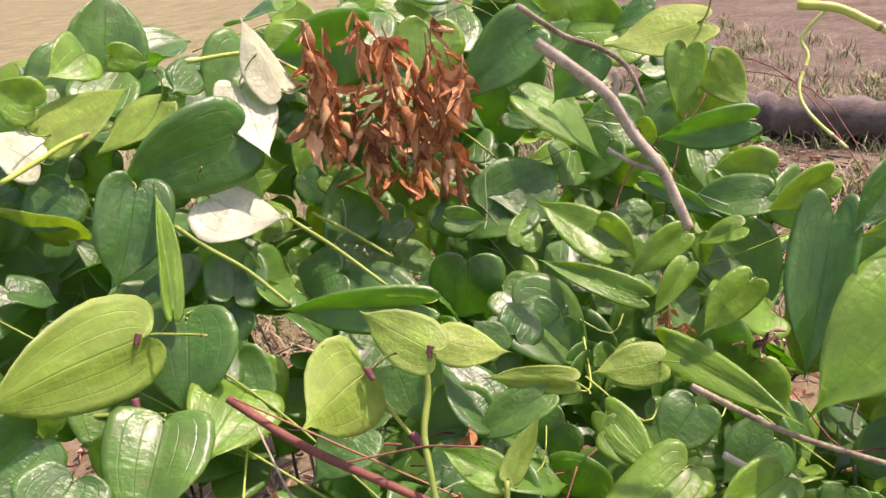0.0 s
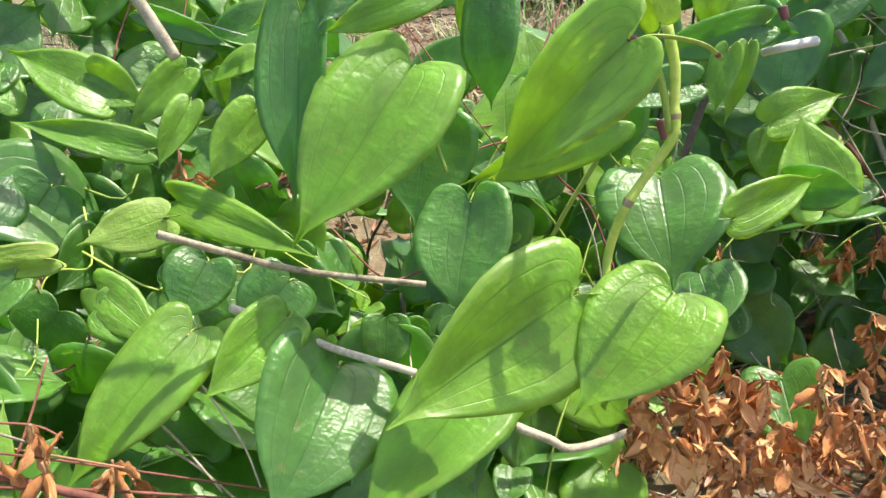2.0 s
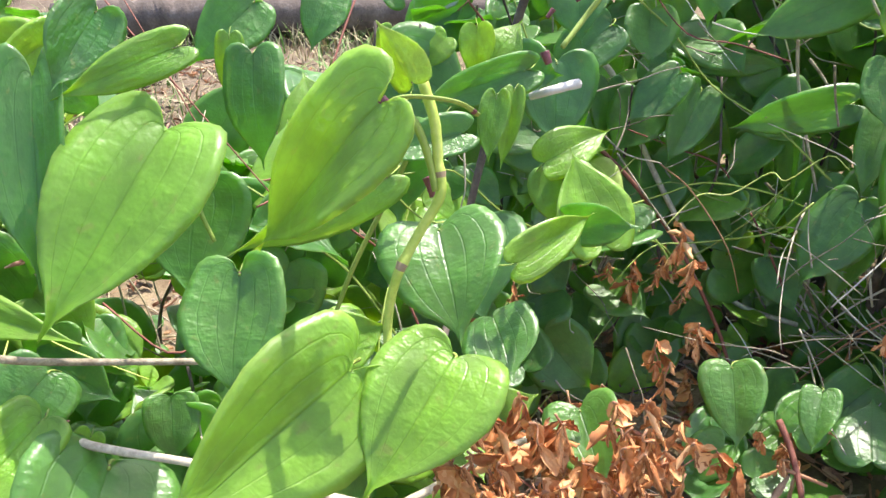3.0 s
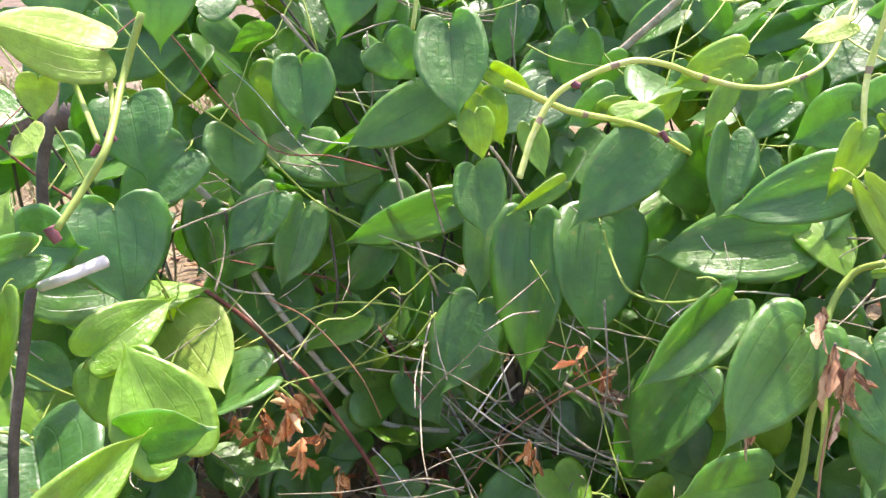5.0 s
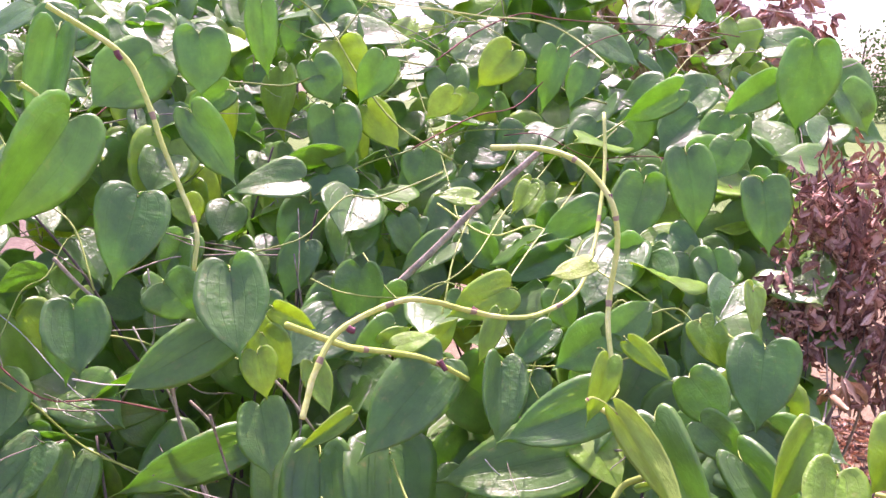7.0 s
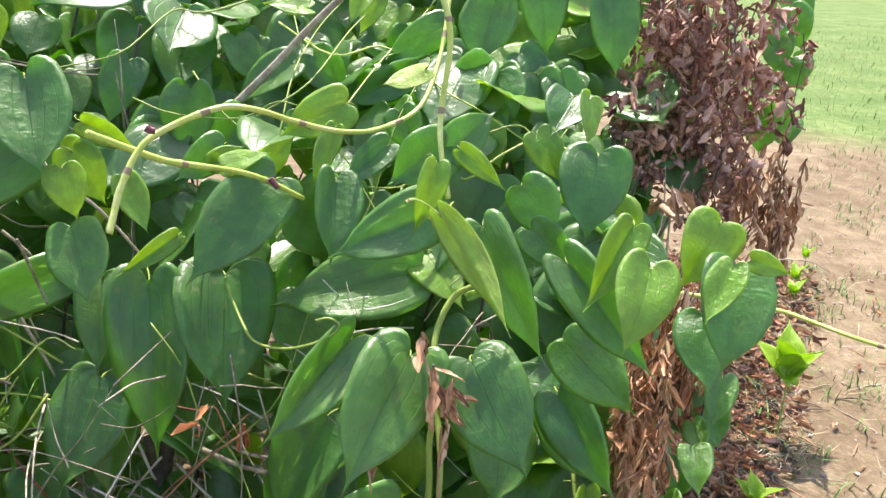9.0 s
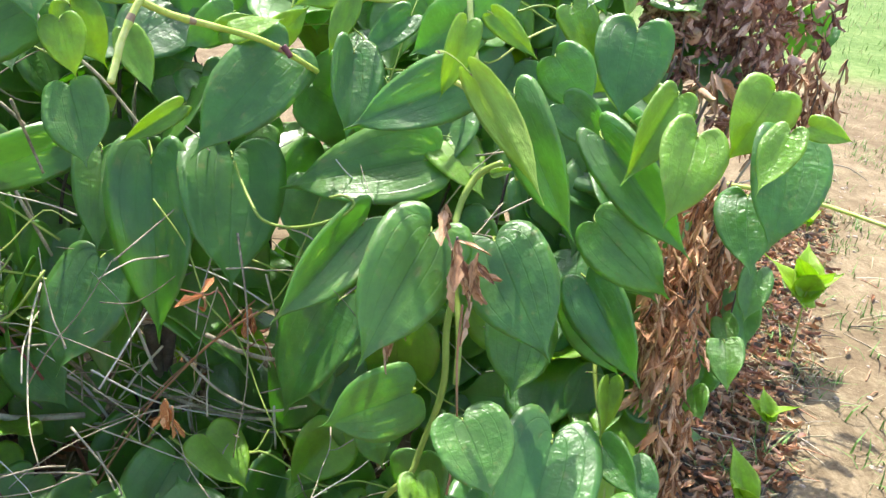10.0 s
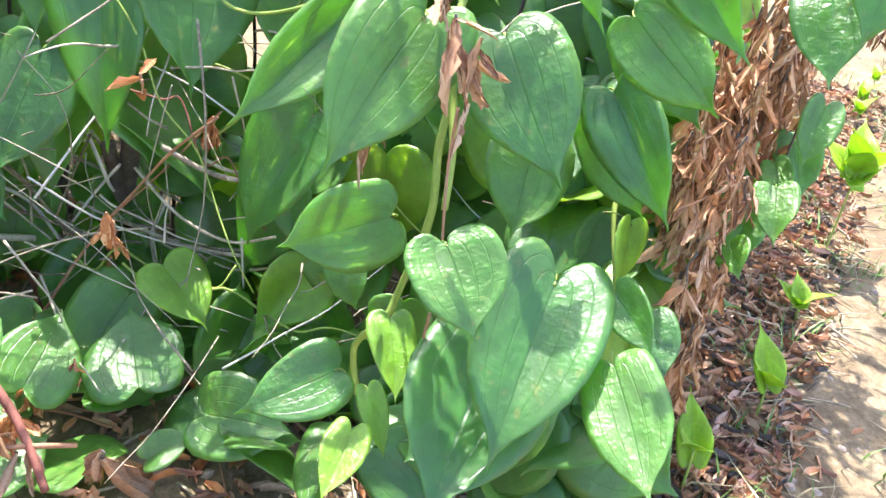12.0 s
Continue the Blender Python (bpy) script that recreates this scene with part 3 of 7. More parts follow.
stem(vines["f"], "stem", [(1.333, 0.011, 0.552), (1.342, 0.035, 0.532), (1.316, 0.052, 0.502), (1.281, 0.054, 0.466), (1.258, 0.049, 0.438), (1.230, 0.043, 0.401), (1.212, 0.043, 0.360)], 0.0039, STEM_GREEN)
stem(vines["f"], "stem", [(1.279, 0.050, 0.429), (1.262, 0.055, 0.392), (1.246, 0.054, 0.331), (1.235, 0.072, 0.262), (1.223, 0.082, 0.234), (1.224, 0.107, 0.197), (1.210, 0.100, 0.151)], 0.0039, STEM_GREEN)
stem(vines["g"], "stem", [(1.324, -0.096, 0.466), (1.333, -0.114, 0.391), (1.286, -0.111, 0.336), (1.238, -0.120, 0.280), (1.185, -0.123, 0.207)], 0.0028, STEM_GREEN)
stem(shrubs[0], "branch", [(0.238, 1.072, 0.899), (0.283, 1.058, 0.860), (0.319, 1.043, 0.825), (0.347, 1.024, 0.772), (0.365, 0.994, 0.742), (0.379, 0.976, 0.701), (0.389, 0.961, 0.667)], 0.0081, WOOD)
stem(shrubs[0], "branch", [(0.219, 1.080, 0.944), (0.273, 1.067, 0.902), (0.313, 1.057, 0.884), (0.344, 1.045, 0.858), (0.361, 1.029, 0.811)], 0.0038, WOOD)
stem(shrubs[0], "branch", [(0.312, 1.034, 0.761), (0.338, 1.015, 0.744), (0.369, 1.001, 0.732)], 0.0032, WOOD)
stem(shrubs[0], "branch", [(0.326, 1.043, 0.821), (0.331, 1.047, 0.841), (0.328, 1.051, 0.852)], 0.0043, WOOD)
stem(shrubs[0], "branch", [(0.297, 0.734, 0.594), (0.344, 0.740, 0.557), (0.388, 0.737, 0.526), (0.441, 0.737, 0.495), (0.511, 0.684, 0.484)], 0.0037, WOOD)
stem(shrubs[0], "branch", [(0.343, 0.759, 0.486), (0.379, 0.709, 0.476), (0.405, 0.670, 0.466), (0.455, 0.608, 0.455)], 0.0043, WOOD)
stem(shrubs[1], "branch", [(0.595, 0.667, 0.268), (0.624, 0.645, 0.250), (0.645, 0.631, 0.235), (0.697, 0.615, 0.237), (0.756, 0.588, 0.261), (0.797, 0.561, 0.278)], 0.0054, WOOD)
stem(shrubs[2], "branch", [(1.391, 0.944, 0.514), (1.404, 0.902, 0.477), (1.393, 0.863, 0.433), (1.383, 0.832, 0.397), (1.366, 0.772, 0.331), (1.368, 0.714, 0.255), (1.387, 0.654, 0.168), (1.409, 0.612, 0.128), (1.469, 0.541, 0.094)], 0.0054, WOOD)
stem(shrubs[2], "branch", [(1.406, 0.906, 0.475), (1.411, 0.843, 0.456), (1.406, 0.783, 0.447)], 0.0022, WOOD)
stem(shrubs[2], "branch", [(1.094, 0.812, 0.736), (1.038, 0.767, 0.712), (1.023, 0.776, 0.663), (1.009, 0.780, 0.600), (0.975, 0.780, 0.537), (0.943, 0.775, 0.476), (0.910, 0.765, 0.423), (0.880, 0.756, 0.354), (0.794, 0.698, 0.315)], 0.0059, BARK)
stem(shrubs[2], "cut_stick", [(0.896, 0.585, 0.655), (0.868, 0.594, 0.654), (0.862, 0.617, 0.644)], 0.0049, WHITE_WOOD)
stem(shrubs[2], "branch", [(1.264, 0.826, 0.410), (1.280, 0.776, 0.367), (1.294, 0.737, 0.322), (1.303, 0.686, 0.265), (1.302, 0.640, 0.205), (1.310, 0.601, 0.134), (1.306, 0.574, 0.085)], 0.0037, RED_TWIG)
stem(shrubs[2], "branch", [(1.477, 0.778, 0.311), (1.503, 0.705, 0.235), (1.478, 0.632, 0.190), (1.481, 0.583, 0.094), (1.444, 0.516, -0.049), (1.428, 0.475, -0.117)], 0.0035, RED_TWIG)
stem(shrubs[3], "branch", [(1.689, 0.371, 0.654), (1.699, 0.298, 0.728), (1.711, 0.238, 0.792), (1.722, 0.172, 0.854), (1.727, 0.149, 0.876)], 0.0059, WOOD)
stem(shrubs[2], "branch", [(1.558, 0.658, -0.014), (1.581, 0.588, -0.017), (1.585, 0.515, -0.007), (1.578, 0.487, 0.043), (1.589, 0.469, 0.139), (1.570, 0.454, 0.190)], 0.0073, WOOD)
stem(shrubs[2], "branch", [(1.579, 0.657, 0.045), (1.585, 0.625, 0.026), (1.585, 0.588, 0.002)], 0.0024, WOOD)
stem(shrubs[2], "branch", [(1.589, 0.605, 0.100), (1.585, 0.580, 0.049), (1.580, 0.553, -0.002)], 0.0024, WOOD)
stem(shrubs[2], "branch", [(1.556, 0.536, 0.173), (1.561, 0.503, 0.158), (1.566, 0.472, 0.141)], 0.0024, WOOD)
stem(shrubs[3], "branch", [(1.545, 0.407, 0.069), (1.514, 0.321, 0.086), (1.489, 0.241, 0.118)], 0.0027, WOOD)
stem(shrubs[3], "branch", [(1.475, 0.365, 0.256), (1.453, 0.300, 0.239), (1.444, 0.259, 0.240)], 0.0024, WOOD)
stem(shrubs[2], "branch", [(1.546, 0.493, 0.216), (1.549, 0.479, 0.189), (1.550, 0.469, 0.156)], 0.0024, WOOD)
stem(shrubs[2], "branch", [(1.400, 0.599, -0.087), (1.392, 0.558, -0.153), (1.351, 0.528, -0.200), (1.328, 0.511, -0.223)], 0.0076, RED_TWIG)
stem(shrubs[2], "branch", [(1.389, 0.564, -0.181), (1.402, 0.536, -0.193), (1.414, 0.510, -0.201)], 0.0038, RED_TWIG)
stem(vines["e"], "runner", [(1.387, 0.552, -0.073), (1.429, 0.505, 0.043), (1.446, 0.437, 0.147), (1.446, 0.363, 0.230), (1.417, 0.287, 0.325)], 0.0015, STRAW)
stem(shrubs[0], "branch", [(-0.168, 0.826, 0.610), (-0.100, 0.773, 0.579), (-0.031, 0.733, 0.553), (0.035, 0.715, 0.515), (0.102, 0.714, 0.458), (0.195, 0.678, 0.393), (0.232, 0.681, 0.352)], 0.0049, RED_TWIG)
stem(vines["a"], "runner", [(-0.157, 0.799, 0.626), (-0.034, 0.776, 0.546), (0.107, 0.746, 0.459), (0.215, 0.679, 0.421)], 0.0013, STRAW)
stem(vines["f"], "runner", [(1.212, 0.044, 0.449), (1.200, 0.045, 0.400), (1.175, 0.041, 0.346)], 0.0014, STRAW)
stem(vines["f"], "runner", [(1.153, 0.043, 0.299), (1.145, 0.045, 0.267), (1.134, 0.033, 0.244), (1.138, 0.044, 0.227)], 0.0013, STRAW)
stem(shrubs[2], "branch", [(1.431, 0.671, 0.216), (1.438, 0.625, 0.168), (1.470, 0.593, 0.094)], 0.0022, WOOD)
stem(shrubs[2], "branch", [(1.447, 0.714, 0.280), (1.431, 0.692, 0.211), (1.419, 0.672, 0.140)], 0.0022, WOOD)
stem(shrubs[2], "branch", [(1.457, 0.619, 0.571), (1.458, 0.609, 0.512), (1.446, 0.578, 0.436), (1.452, 0.547, 0.348)], 0.0026, WOOD)
stem(shrubs[2], "branch", [(1.491, 0.548, 0.707), (1.451, 0.525, 0.637), (1.468, 0.470, 0.573), (1.488, 0.431, 0.505)], 0.0022, WOOD)
stem(shrubs[2], "branch", [(1.409, 0.745, 0.747), (1.419, 0.720, 0.712), (1.427, 0.701, 0.690)], 0.0026, WOOD)
stem(shrubs[2], "branch", [(1.569, 0.564, 0.061), (1.578, 0.556, 0.142), (1.577, 0.525, 0.194)], 0.0130, BARK)
stem(shrubs[2], "branch", [(1.496, 0.613, 0.532), (1.498, 0.589, 0.508), (1.498, 0.565, 0.478)], 0.0024, WOOD)
stem(shrubs[2], "branch", [(1.478, 0.639, 0.325), (1.504, 0.610, 0.282), (1.499, 0.581, 0.249)], 0.0027, WOOD)
stem(shrubs[2], "branch", [(1.498, 0.680, 0.137), (1.530, 0.661, 0.087), (1.548, 0.632, 0.039)], 0.0027, WOOD)
stem(shrubs[2], "branch", [(1.453, 0.565, 0.209), (1.467, 0.538, 0.169), (1.477, 0.503, 0.110), (1.489, 0.456, 0.058)], 0.0019, WOOD)
stem(shrubs[2], "branch", [(1.462, 0.582, 0.142), (1.472, 0.534, 0.125), (1.481, 0.477, 0.102), (1.492, 0.416, 0.094)], 0.0017, WOOD)
stem(shrubs[2], "branch", [(1.460, 0.545, 0.237), (1.469, 0.537, 0.183), (1.463, 0.539, 0.115)], 0.0017, WOOD)
stem(shrubs[2], "branch", [(1.458, 0.450, 0.255), (1.460, 0.477, 0.200), (1.454, 0.503, 0.138)], 0.0017, WOOD)
stem(shrubs[3], "branch", [(1.421, 0.386, 0.241), (1.390, 0.328, 0.207), (1.383, 0.271, 0.187), (1.343, 0.211, 0.227)], 0.0019, WOOD)
stem(shrubs[2], "branch", [(1.475, 0.376, 0.179), (1.467, 0.392, 0.117), (1.476, 0.386, 0.052)], 0.0015, WOOD)
stem(shrubs[3], "branch", [(1.480, 0.417, 0.115), (1.473, 0.352, 0.108), (1.432, 0.285, 0.116), (1.384, 0.219, 0.160)], 0.0017, WOOD)
stem(shrubs[2], "branch", [(1.377, 0.530, 0.566), (1.400, 0.529, 0.515), (1.397, 0.516, 0.478)], 0.0019, WOOD)
stem(shrubs[2], "branch", [(1.417, 0.610, 0.216), (1.453, 0.572, 0.159), (1.465, 0.518, 0.099)], 0.0017, WOOD)
stem(shrubs[2], "branch", [(1.409, 0.596, 0.269), (1.456, 0.544, 0.194), (1.466, 0.501, 0.118), (1.483, 0.479, 0.089)], 0.0017, WOOD)
stem(shrubs[2], "branch", [(1.422, 0.548, 0.339), (1.416, 0.555, 0.281), (1.416, 0.544, 0.219)], 0.0015, WOOD)
stem(vines["e"], "runner", [(1.333, 0.532, -0.036), (1.369, 0.489, 0.057), (1.394, 0.429, 0.159), (1.395, 0.377, 0.227), (1.366, 0.322, 0.297), (1.334, 0.265, 0.356)], 0.0018, STRAW)
stem(shrubs[2], "branch", [(1.362, 0.560, -0.062), (1.354, 0.540, -0.116), (1.332, 0.516, -0.158), (1.307, 0.493, -0.178)], 0.0059, RED_TWIG)
stem(shrubs[2], "branch", [(1.503, 0.452, 0.223), (1.517, 0.451, 0.142), (1.502, 0.462, 0.056), (1.475, 0.455, -0.067)], 0.0092, BARK)
stem(shrubs[2], "branch", [(1.285, 0.800, 0.397), (1.289, 0.744, 0.338), (1.290, 0.691, 0.289)], 0.0019, WOOD)
stem(shrubs[2], "branch", [(1.285, 0.832, 0.423), (1.284, 0.783, 0.400), (1.298, 0.726, 0.395)], 0.0016, WOOD)
stem(vines["d"], "runner", [(1.252, 0.701, 0.417), (1.294, 0.668, 0.367), (1.308, 0.607, 0.287), (1.325, 0.586, 0.208)], 0.0012, STRAW)
stem(shrubs[2], "branch", [(1.297, 0.704, 0.210), (1.309, 0.743, 0.292), (1.301, 0.774, 0.351)], 0.0032, BARK)
stem(shrubs[0], "branch", [(-0.050, 0.718, 0.584), (-0.004, 0.731, 0.578), (0.035, 0.732, 0.577), (0.083, 0.727, 0.569)], 0.0012, RED_TWIG)
stem(shrubs[0], "branch", [(0.020, 0.675, 0.558), (0.070, 0.688, 0.525), (0.125, 0.705, 0.471), (0.182, 0.701, 0.428), (0.254, 0.686, 0.380), (0.324, 0.661, 0.342)], 0.0012, RED_TWIG)
stem(shrubs[0], "branch", [(0.130, 0.704, 0.442), (0.157, 0.734, 0.467), (0.184, 0.767, 0.497)], 0.0013, RED_TWIG)
stem(shrubs[0], "branch", [(0.120, 0.715, 0.498), (0.159, 0.715, 0.473), (0.176, 0.709, 0.454)], 0.0011, RED_TWIG)
stem(shrubs[0], "branch", [(0.296, 0.756, 0.422), (0.306, 0.730, 0.394), (0.313, 0.704, 0.367), (0.313, 0.676, 0.339)], 0.0013, WOOD)
stem(shrubs[0], "branch", [(-0.137, 0.784, 0.597), (-0.112, 0.734, 0.555), (-0.085, 0.686, 0.521), (-0.076, 0.647, 0.508)], 0.0013, WOOD)
stem(shrubs[0], "branch", [(0.239, 0.758, 0.421), (0.260, 0.732, 0.385), (0.281, 0.691, 0.340)], 0.0014, WOOD)
stem(shrubs[0], "branch", [(0.249, 0.733, 0.383), (0.270, 0.712, 0.359), (0.292, 0.681, 0.327)], 0.0014, WOOD)
stem(shrubs[2], "branch", [(0.750, 0.621, 0.276), (0.781, 0.559, 0.232), (0.809, 0.501, 0.196), (0.832, 0.477, 0.175)], 0.0013, RED_TWIG)
stem(shrubs[2], "branch", [(0.809, 0.556, 0.319), (0.840, 0.511, 0.248), (0.868, 0.479, 0.195), (0.909, 0.443, 0.156)], 0.0013, RED_TWIG)
stem(shrubs[0], "branch", [(0.134, 0.717, 0.477), (0.159, 0.714, 0.449), (0.169, 0.711, 0.445)], 0.0013, WOOD)
stem(shrubs[0], "branch", [(0.120, 0.699, 0.440), (0.193, 0.687, 0.401), (0.291, 0.659, 0.354)], 0.0015, RED_TWIG)
stem(shrubs[2], "cut_stick", [(1.460, 0.454, 0.255), (1.462, 0.438, 0.197), (1.472, 0.436, 0.177)], 0.0022, WHITE_WOOD)
stem(shrubs[2], "cut_stick", [(1.466, 0.579, 0.168), (1.481, 0.544, 0.136), (1.478, 0.501, 0.064)], 0.0024, WHITE_WOOD)
stem(shrubs[2], "cut_stick", [(1.469, 0.424, 0.216), (1.472, 0.458, 0.173), (1.463, 0.487, 0.131)], 0.0019, WHITE_WOOD)
stem(shrubs[3], "cut_stick", [(1.397, 0.261, 0.184), (1.400, 0.260, 0.114)], 0.0017, WHITE_WOOD)
stem(shrubs[3], "branch", [(1.476, 0.429, 0.133), (1.453, 0.352, 0.127), (1.433, 0.284, 0.136), (1.383, 0.219, 0.176)], 0.0030, WOOD)
stem(shrubs[3], "branch", [(1.387, 0.341, 0.290), (1.381, 0.292, 0.271), (1.354, 0.244, 0.280)], 0.0032, WOOD)
stem(shrubs[2], "cut_stick", [(1.486, 0.603, 0.087), (1.489, 0.564, 0.066), (1.496, 0.530, 0.061)], 0.0022, WHITE_WOOD)
stem(shrubs[2], "cut_stick", [(1.492, 0.400, 0.060), (1.480, 0.396, 0.119), (1.485, 0.381, 0.159)], 0.0032, WHITE_WOOD)
stem(shrubs[2], "branch", [(1.514, 0.426, 0.251), (1.529, 0.442, 0.166), (1.536, 0.460, 0.085), (1.545, 0.469, 0.016), (1.545, 0.465, -0.053)], 0.0119, BARK)
stem(shrubs[2], "branch", [(1.564, 0.464, 0.020), (1.545, 0.455, -0.037), (1.519, 0.458, -0.078), (1.475, 0.479, -0.140)], 0.0086, BARK)
stem(shrubs[2], "branch", [(1.360, 0.535, -0.149), (1.370, 0.513, -0.160), (1.379, 0.490, -0.169)], 0.0038, RED_TWIG)
stem(shrubs[2], "branch", [(1.472, 0.481, 0.155), (1.475, 0.436, 0.134), (1.479, 0.389, 0.129)], 0.0019, WOOD)
stem(shrubs[2], "branch", [(1.482, 0.531, 0.129), (1.489, 0.487, 0.101), (1.499, 0.442, 0.087)], 0.0017, WOOD)

stem(vines["c"], "node", [(0.621, 0.503, 0.677), (0.621, 0.499, 0.670), (0.620, 0.496, 0.664)], 0.0044, JOINT)
stem(vines["c"], "node", [(0.563, 0.474, 0.755), (0.564, 0.471, 0.753), (0.565, 0.469, 0.750)], 0.0034, JOINT)
stem(vines["c"], "node", [(0.562, 0.753, 0.626), (0.562, 0.750, 0.620), (0.562, 0.748, 0.614)], 0.0034, JOINT)
stem(vines["d"], "node", [(1.122, 0.802, 0.652), (1.118, 0.804, 0.647), (1.113, 0.806, 0.642)], 0.0036, JOINT)
stem(vines["b"], "node", [(0.015, 0.760, 0.576), (0.020, 0.756, 0.570), (0.026, 0.752, 0.565)], 0.0052, JOINT)
stem(vines["b"], "node", [(-0.019, 0.761, 0.657), (-0.016, 0.759, 0.651), (-0.013, 0.756, 0.646)], 0.0036, JOINT)
stem(vines["b"], "node", [(0.046, 0.758, 0.672), (0.044, 0.756, 0.667), (0.043, 0.753, 0.662)], 0.0036, JOINT)
stem(vines["a"], "node", [(-0.252, 0.865, 0.682), (-0.254, 0.862, 0.677), (-0.256, 0.859, 0.672)], 0.0036, JOINT)
stem(vines["a"], "node", [(-0.260, 0.824, 0.629), (-0.259, 0.820, 0.621), (-0.257, 0.816, 0.614)], 0.0048, JOINT)
stem(vines["b"], "node", [(0.003, 0.735, 0.479), (0.006, 0.732, 0.475), (0.009, 0.730, 0.470)], 0.0036, JOINT)
stem(vines["b"], "node", [(0.334, 0.890, 0.449), (0.335, 0.886, 0.443), (0.336, 0.882, 0.438)], 0.0040, JOINT)
stem(vines["b"], "node", [(0.100, 0.768, 0.511), (0.101, 0.765, 0.507), (0.102, 0.763, 0.503)], 0.0036, JOINT)
stem(vines["d"], "node", [(0.879, 0.615, 0.685), (0.879, 0.612, 0.679), (0.880, 0.610, 0.674)], 0.0048, JOINT)
stem(vines["d"], "node", [(1.044, 0.711, 0.698), (1.046, 0.707, 0.694), (1.047, 0.704, 0.689)], 0.0040, JOINT)
stem(vines["e"], "node", [(1.446, 0.666, 1.004), (1.447, 0.664, 0.998), (1.449, 0.661, 0.993)], 0.0040, JOINT)
stem(vines["f"], "node", [(1.772, 0.046, 0.858), (1.771, 0.044, 0.852), (1.770, 0.042, 0.846)], 0.0044, JOINT)
stem(vines["f"], "node", [(1.410, 0.062, 0.852), (1.409, 0.061, 0.848), (1.408, 0.059, 0.844)], 0.0036, JOINT)
stem(vines["f"], "node", [(1.685, 0.085, 0.679), (1.684, 0.080, 0.674), (1.682, 0.076, 0.669)], 0.0040, JOINT)
stem(vines["f"], "node", [(1.497, 0.222, 0.687), (1.497, 0.218, 0.685), (1.497, 0.214, 0.683)], 0.0040, JOINT)
stem(vines["f"], "node", [(1.217, 0.315, 0.737), (1.217, 0.312, 0.735), (1.218, 0.308, 0.734)], 0.0038, JOINT)
stem(vines["e"], "node", [(1.445, 0.256, 0.631), (1.444, 0.251, 0.625), (1.442, 0.247, 0.620)], 0.0040, JOINT)
stem(shrubs[2], "branch", [(1.181, 0.436, 0.134), (1.163, 0.408, 0.114), (1.142, 0.385, 0.096), (1.114, 0.359, 0.073)], 0.0048, RED_TWIG)
stem(shrubs[2], "branch", [(1.131, 0.409, 0.101), (1.144, 0.381, 0.095), (1.163, 0.352, 0.082)], 0.0030, STRAW)
leaf(vines["a"], (0.112, 1.124, 0.666), (0.164, 1.118, 0.660), (-0.04, -0.94, 0.34), 0.042, "mature")
leaf(vines["a"], (0.069, 0.905, 0.596), (0.136, 0.897, 0.569), (-0.18, 0.71, -0.68), 0.052, "young")
leaf(vines["a"], (-0.374, 1.111, 0.856), (-0.280, 1.155, 0.889), (-0.11, 0.74, -0.66), 0.079, "young")
leaf(vines["a"], (-0.251, 1.190, 0.867), (-0.329, 1.147, 0.814), (0.24, 0.59, -0.77), 0.075, "young")
leaf(vines["a"], (-0.385, 1.114, 0.893), (-0.422, 1.100, 0.928), (0.45, -0.88, 0.12), 0.064, "young")
leaf(vines["a"], (-0.385, 1.082, 0.829), (-0.433, 1.065, 0.869), (-0.64, 0.53, -0.55), 0.070, "pale")
leaf(vines["a"], (-0.334, 1.197, 0.941), (-0.349, 1.129, 0.930), (0.83, -0.29, 0.48), 0.068, "young")
leaf(vines["a"], (-0.304, 1.212, 0.932), (-0.262, 1.226, 0.916), (0.33, -0.94, 0.10), 0.040, "young")
leaf(vines["a"], (0.262, 1.278, 0.790), (0.376, 1.223, 0.720), (0.35, -0.37, 0.86), 0.105, "young")
leaf(vines["b"], (0.319, 0.924, 0.385), (0.463, 0.884, 0.380), (0.02, -0.18, 0.98), 0.108, "mature")
leaf(vines["b"], (0.523, 1.202, 0.821), (0.559, 1.174, 0.757), (0.35, 0.91, -0.21), 0.063, "young")
leaf(vines["b"], (0.511, 1.214, 0.876), (0.387, 1.246, 0.846), (0.33, 0.46, -0.82), 0.095, "young")
leaf(vines["b"], (0.363, 1.252, 0.850), (0.304, 1.250, 0.784), (-0.18, -0.97, 0.19), 0.077, "mature")
leaf(vines["b"], (0.548, 1.088, 0.643), (0.451, 1.128, 0.643), (-0.22, -0.57, 0.79), 0.076, "mature")
leaf(vines["b"], (0.445, 1.061, 0.613), (0.449, 1.043, 0.574), (-0.11, -0.92, 0.38), 0.031, "young")
leaf(vines["b"], (0.491, 1.031, 0.629), (0.436, 1.047, 0.615), (-0.29, -0.36, 0.88), 0.043, "young")
leaf(vines["b"], (0.405, 0.687, 0.467), (0.377, 0.680, 0.441), (-0.31, -0.72, 0.62), 0.028, "young")
leaf(vines["c"], (0.950, 0.793, 0.395), (0.873, 0.702, 0.353), (-0.28, -0.10, 0.96), 0.154, "mature")
leaf(vines["c"], (0.912, 0.686, 0.645), (0.913, 0.626, 0.651), (-0.88, -0.24, 0.42), 0.065, "mature")
leaf(vines["c"], (0.698, 0.632, 0.163), (0.629, 0.573, 0.124), (-0.27, -0.35, 0.90), 0.100, "young")
leaf(vines["c"], (0.589, 0.668, 0.205), (0.557, 0.632, 0.197), (-0.09, -0.24, 0.97), 0.047, "mature")
leaf(vines["d"], (1.190, 0.685, 0.337), (1.081, 0.802, 0.292), (-0.23, 0.16, 0.96), 0.120, "mature")
leaf(vines["d"], (1.200, 0.814, 0.387), (1.167, 0.725, 0.322), (0.64, 0.19, -0.74), 0.112, "young")
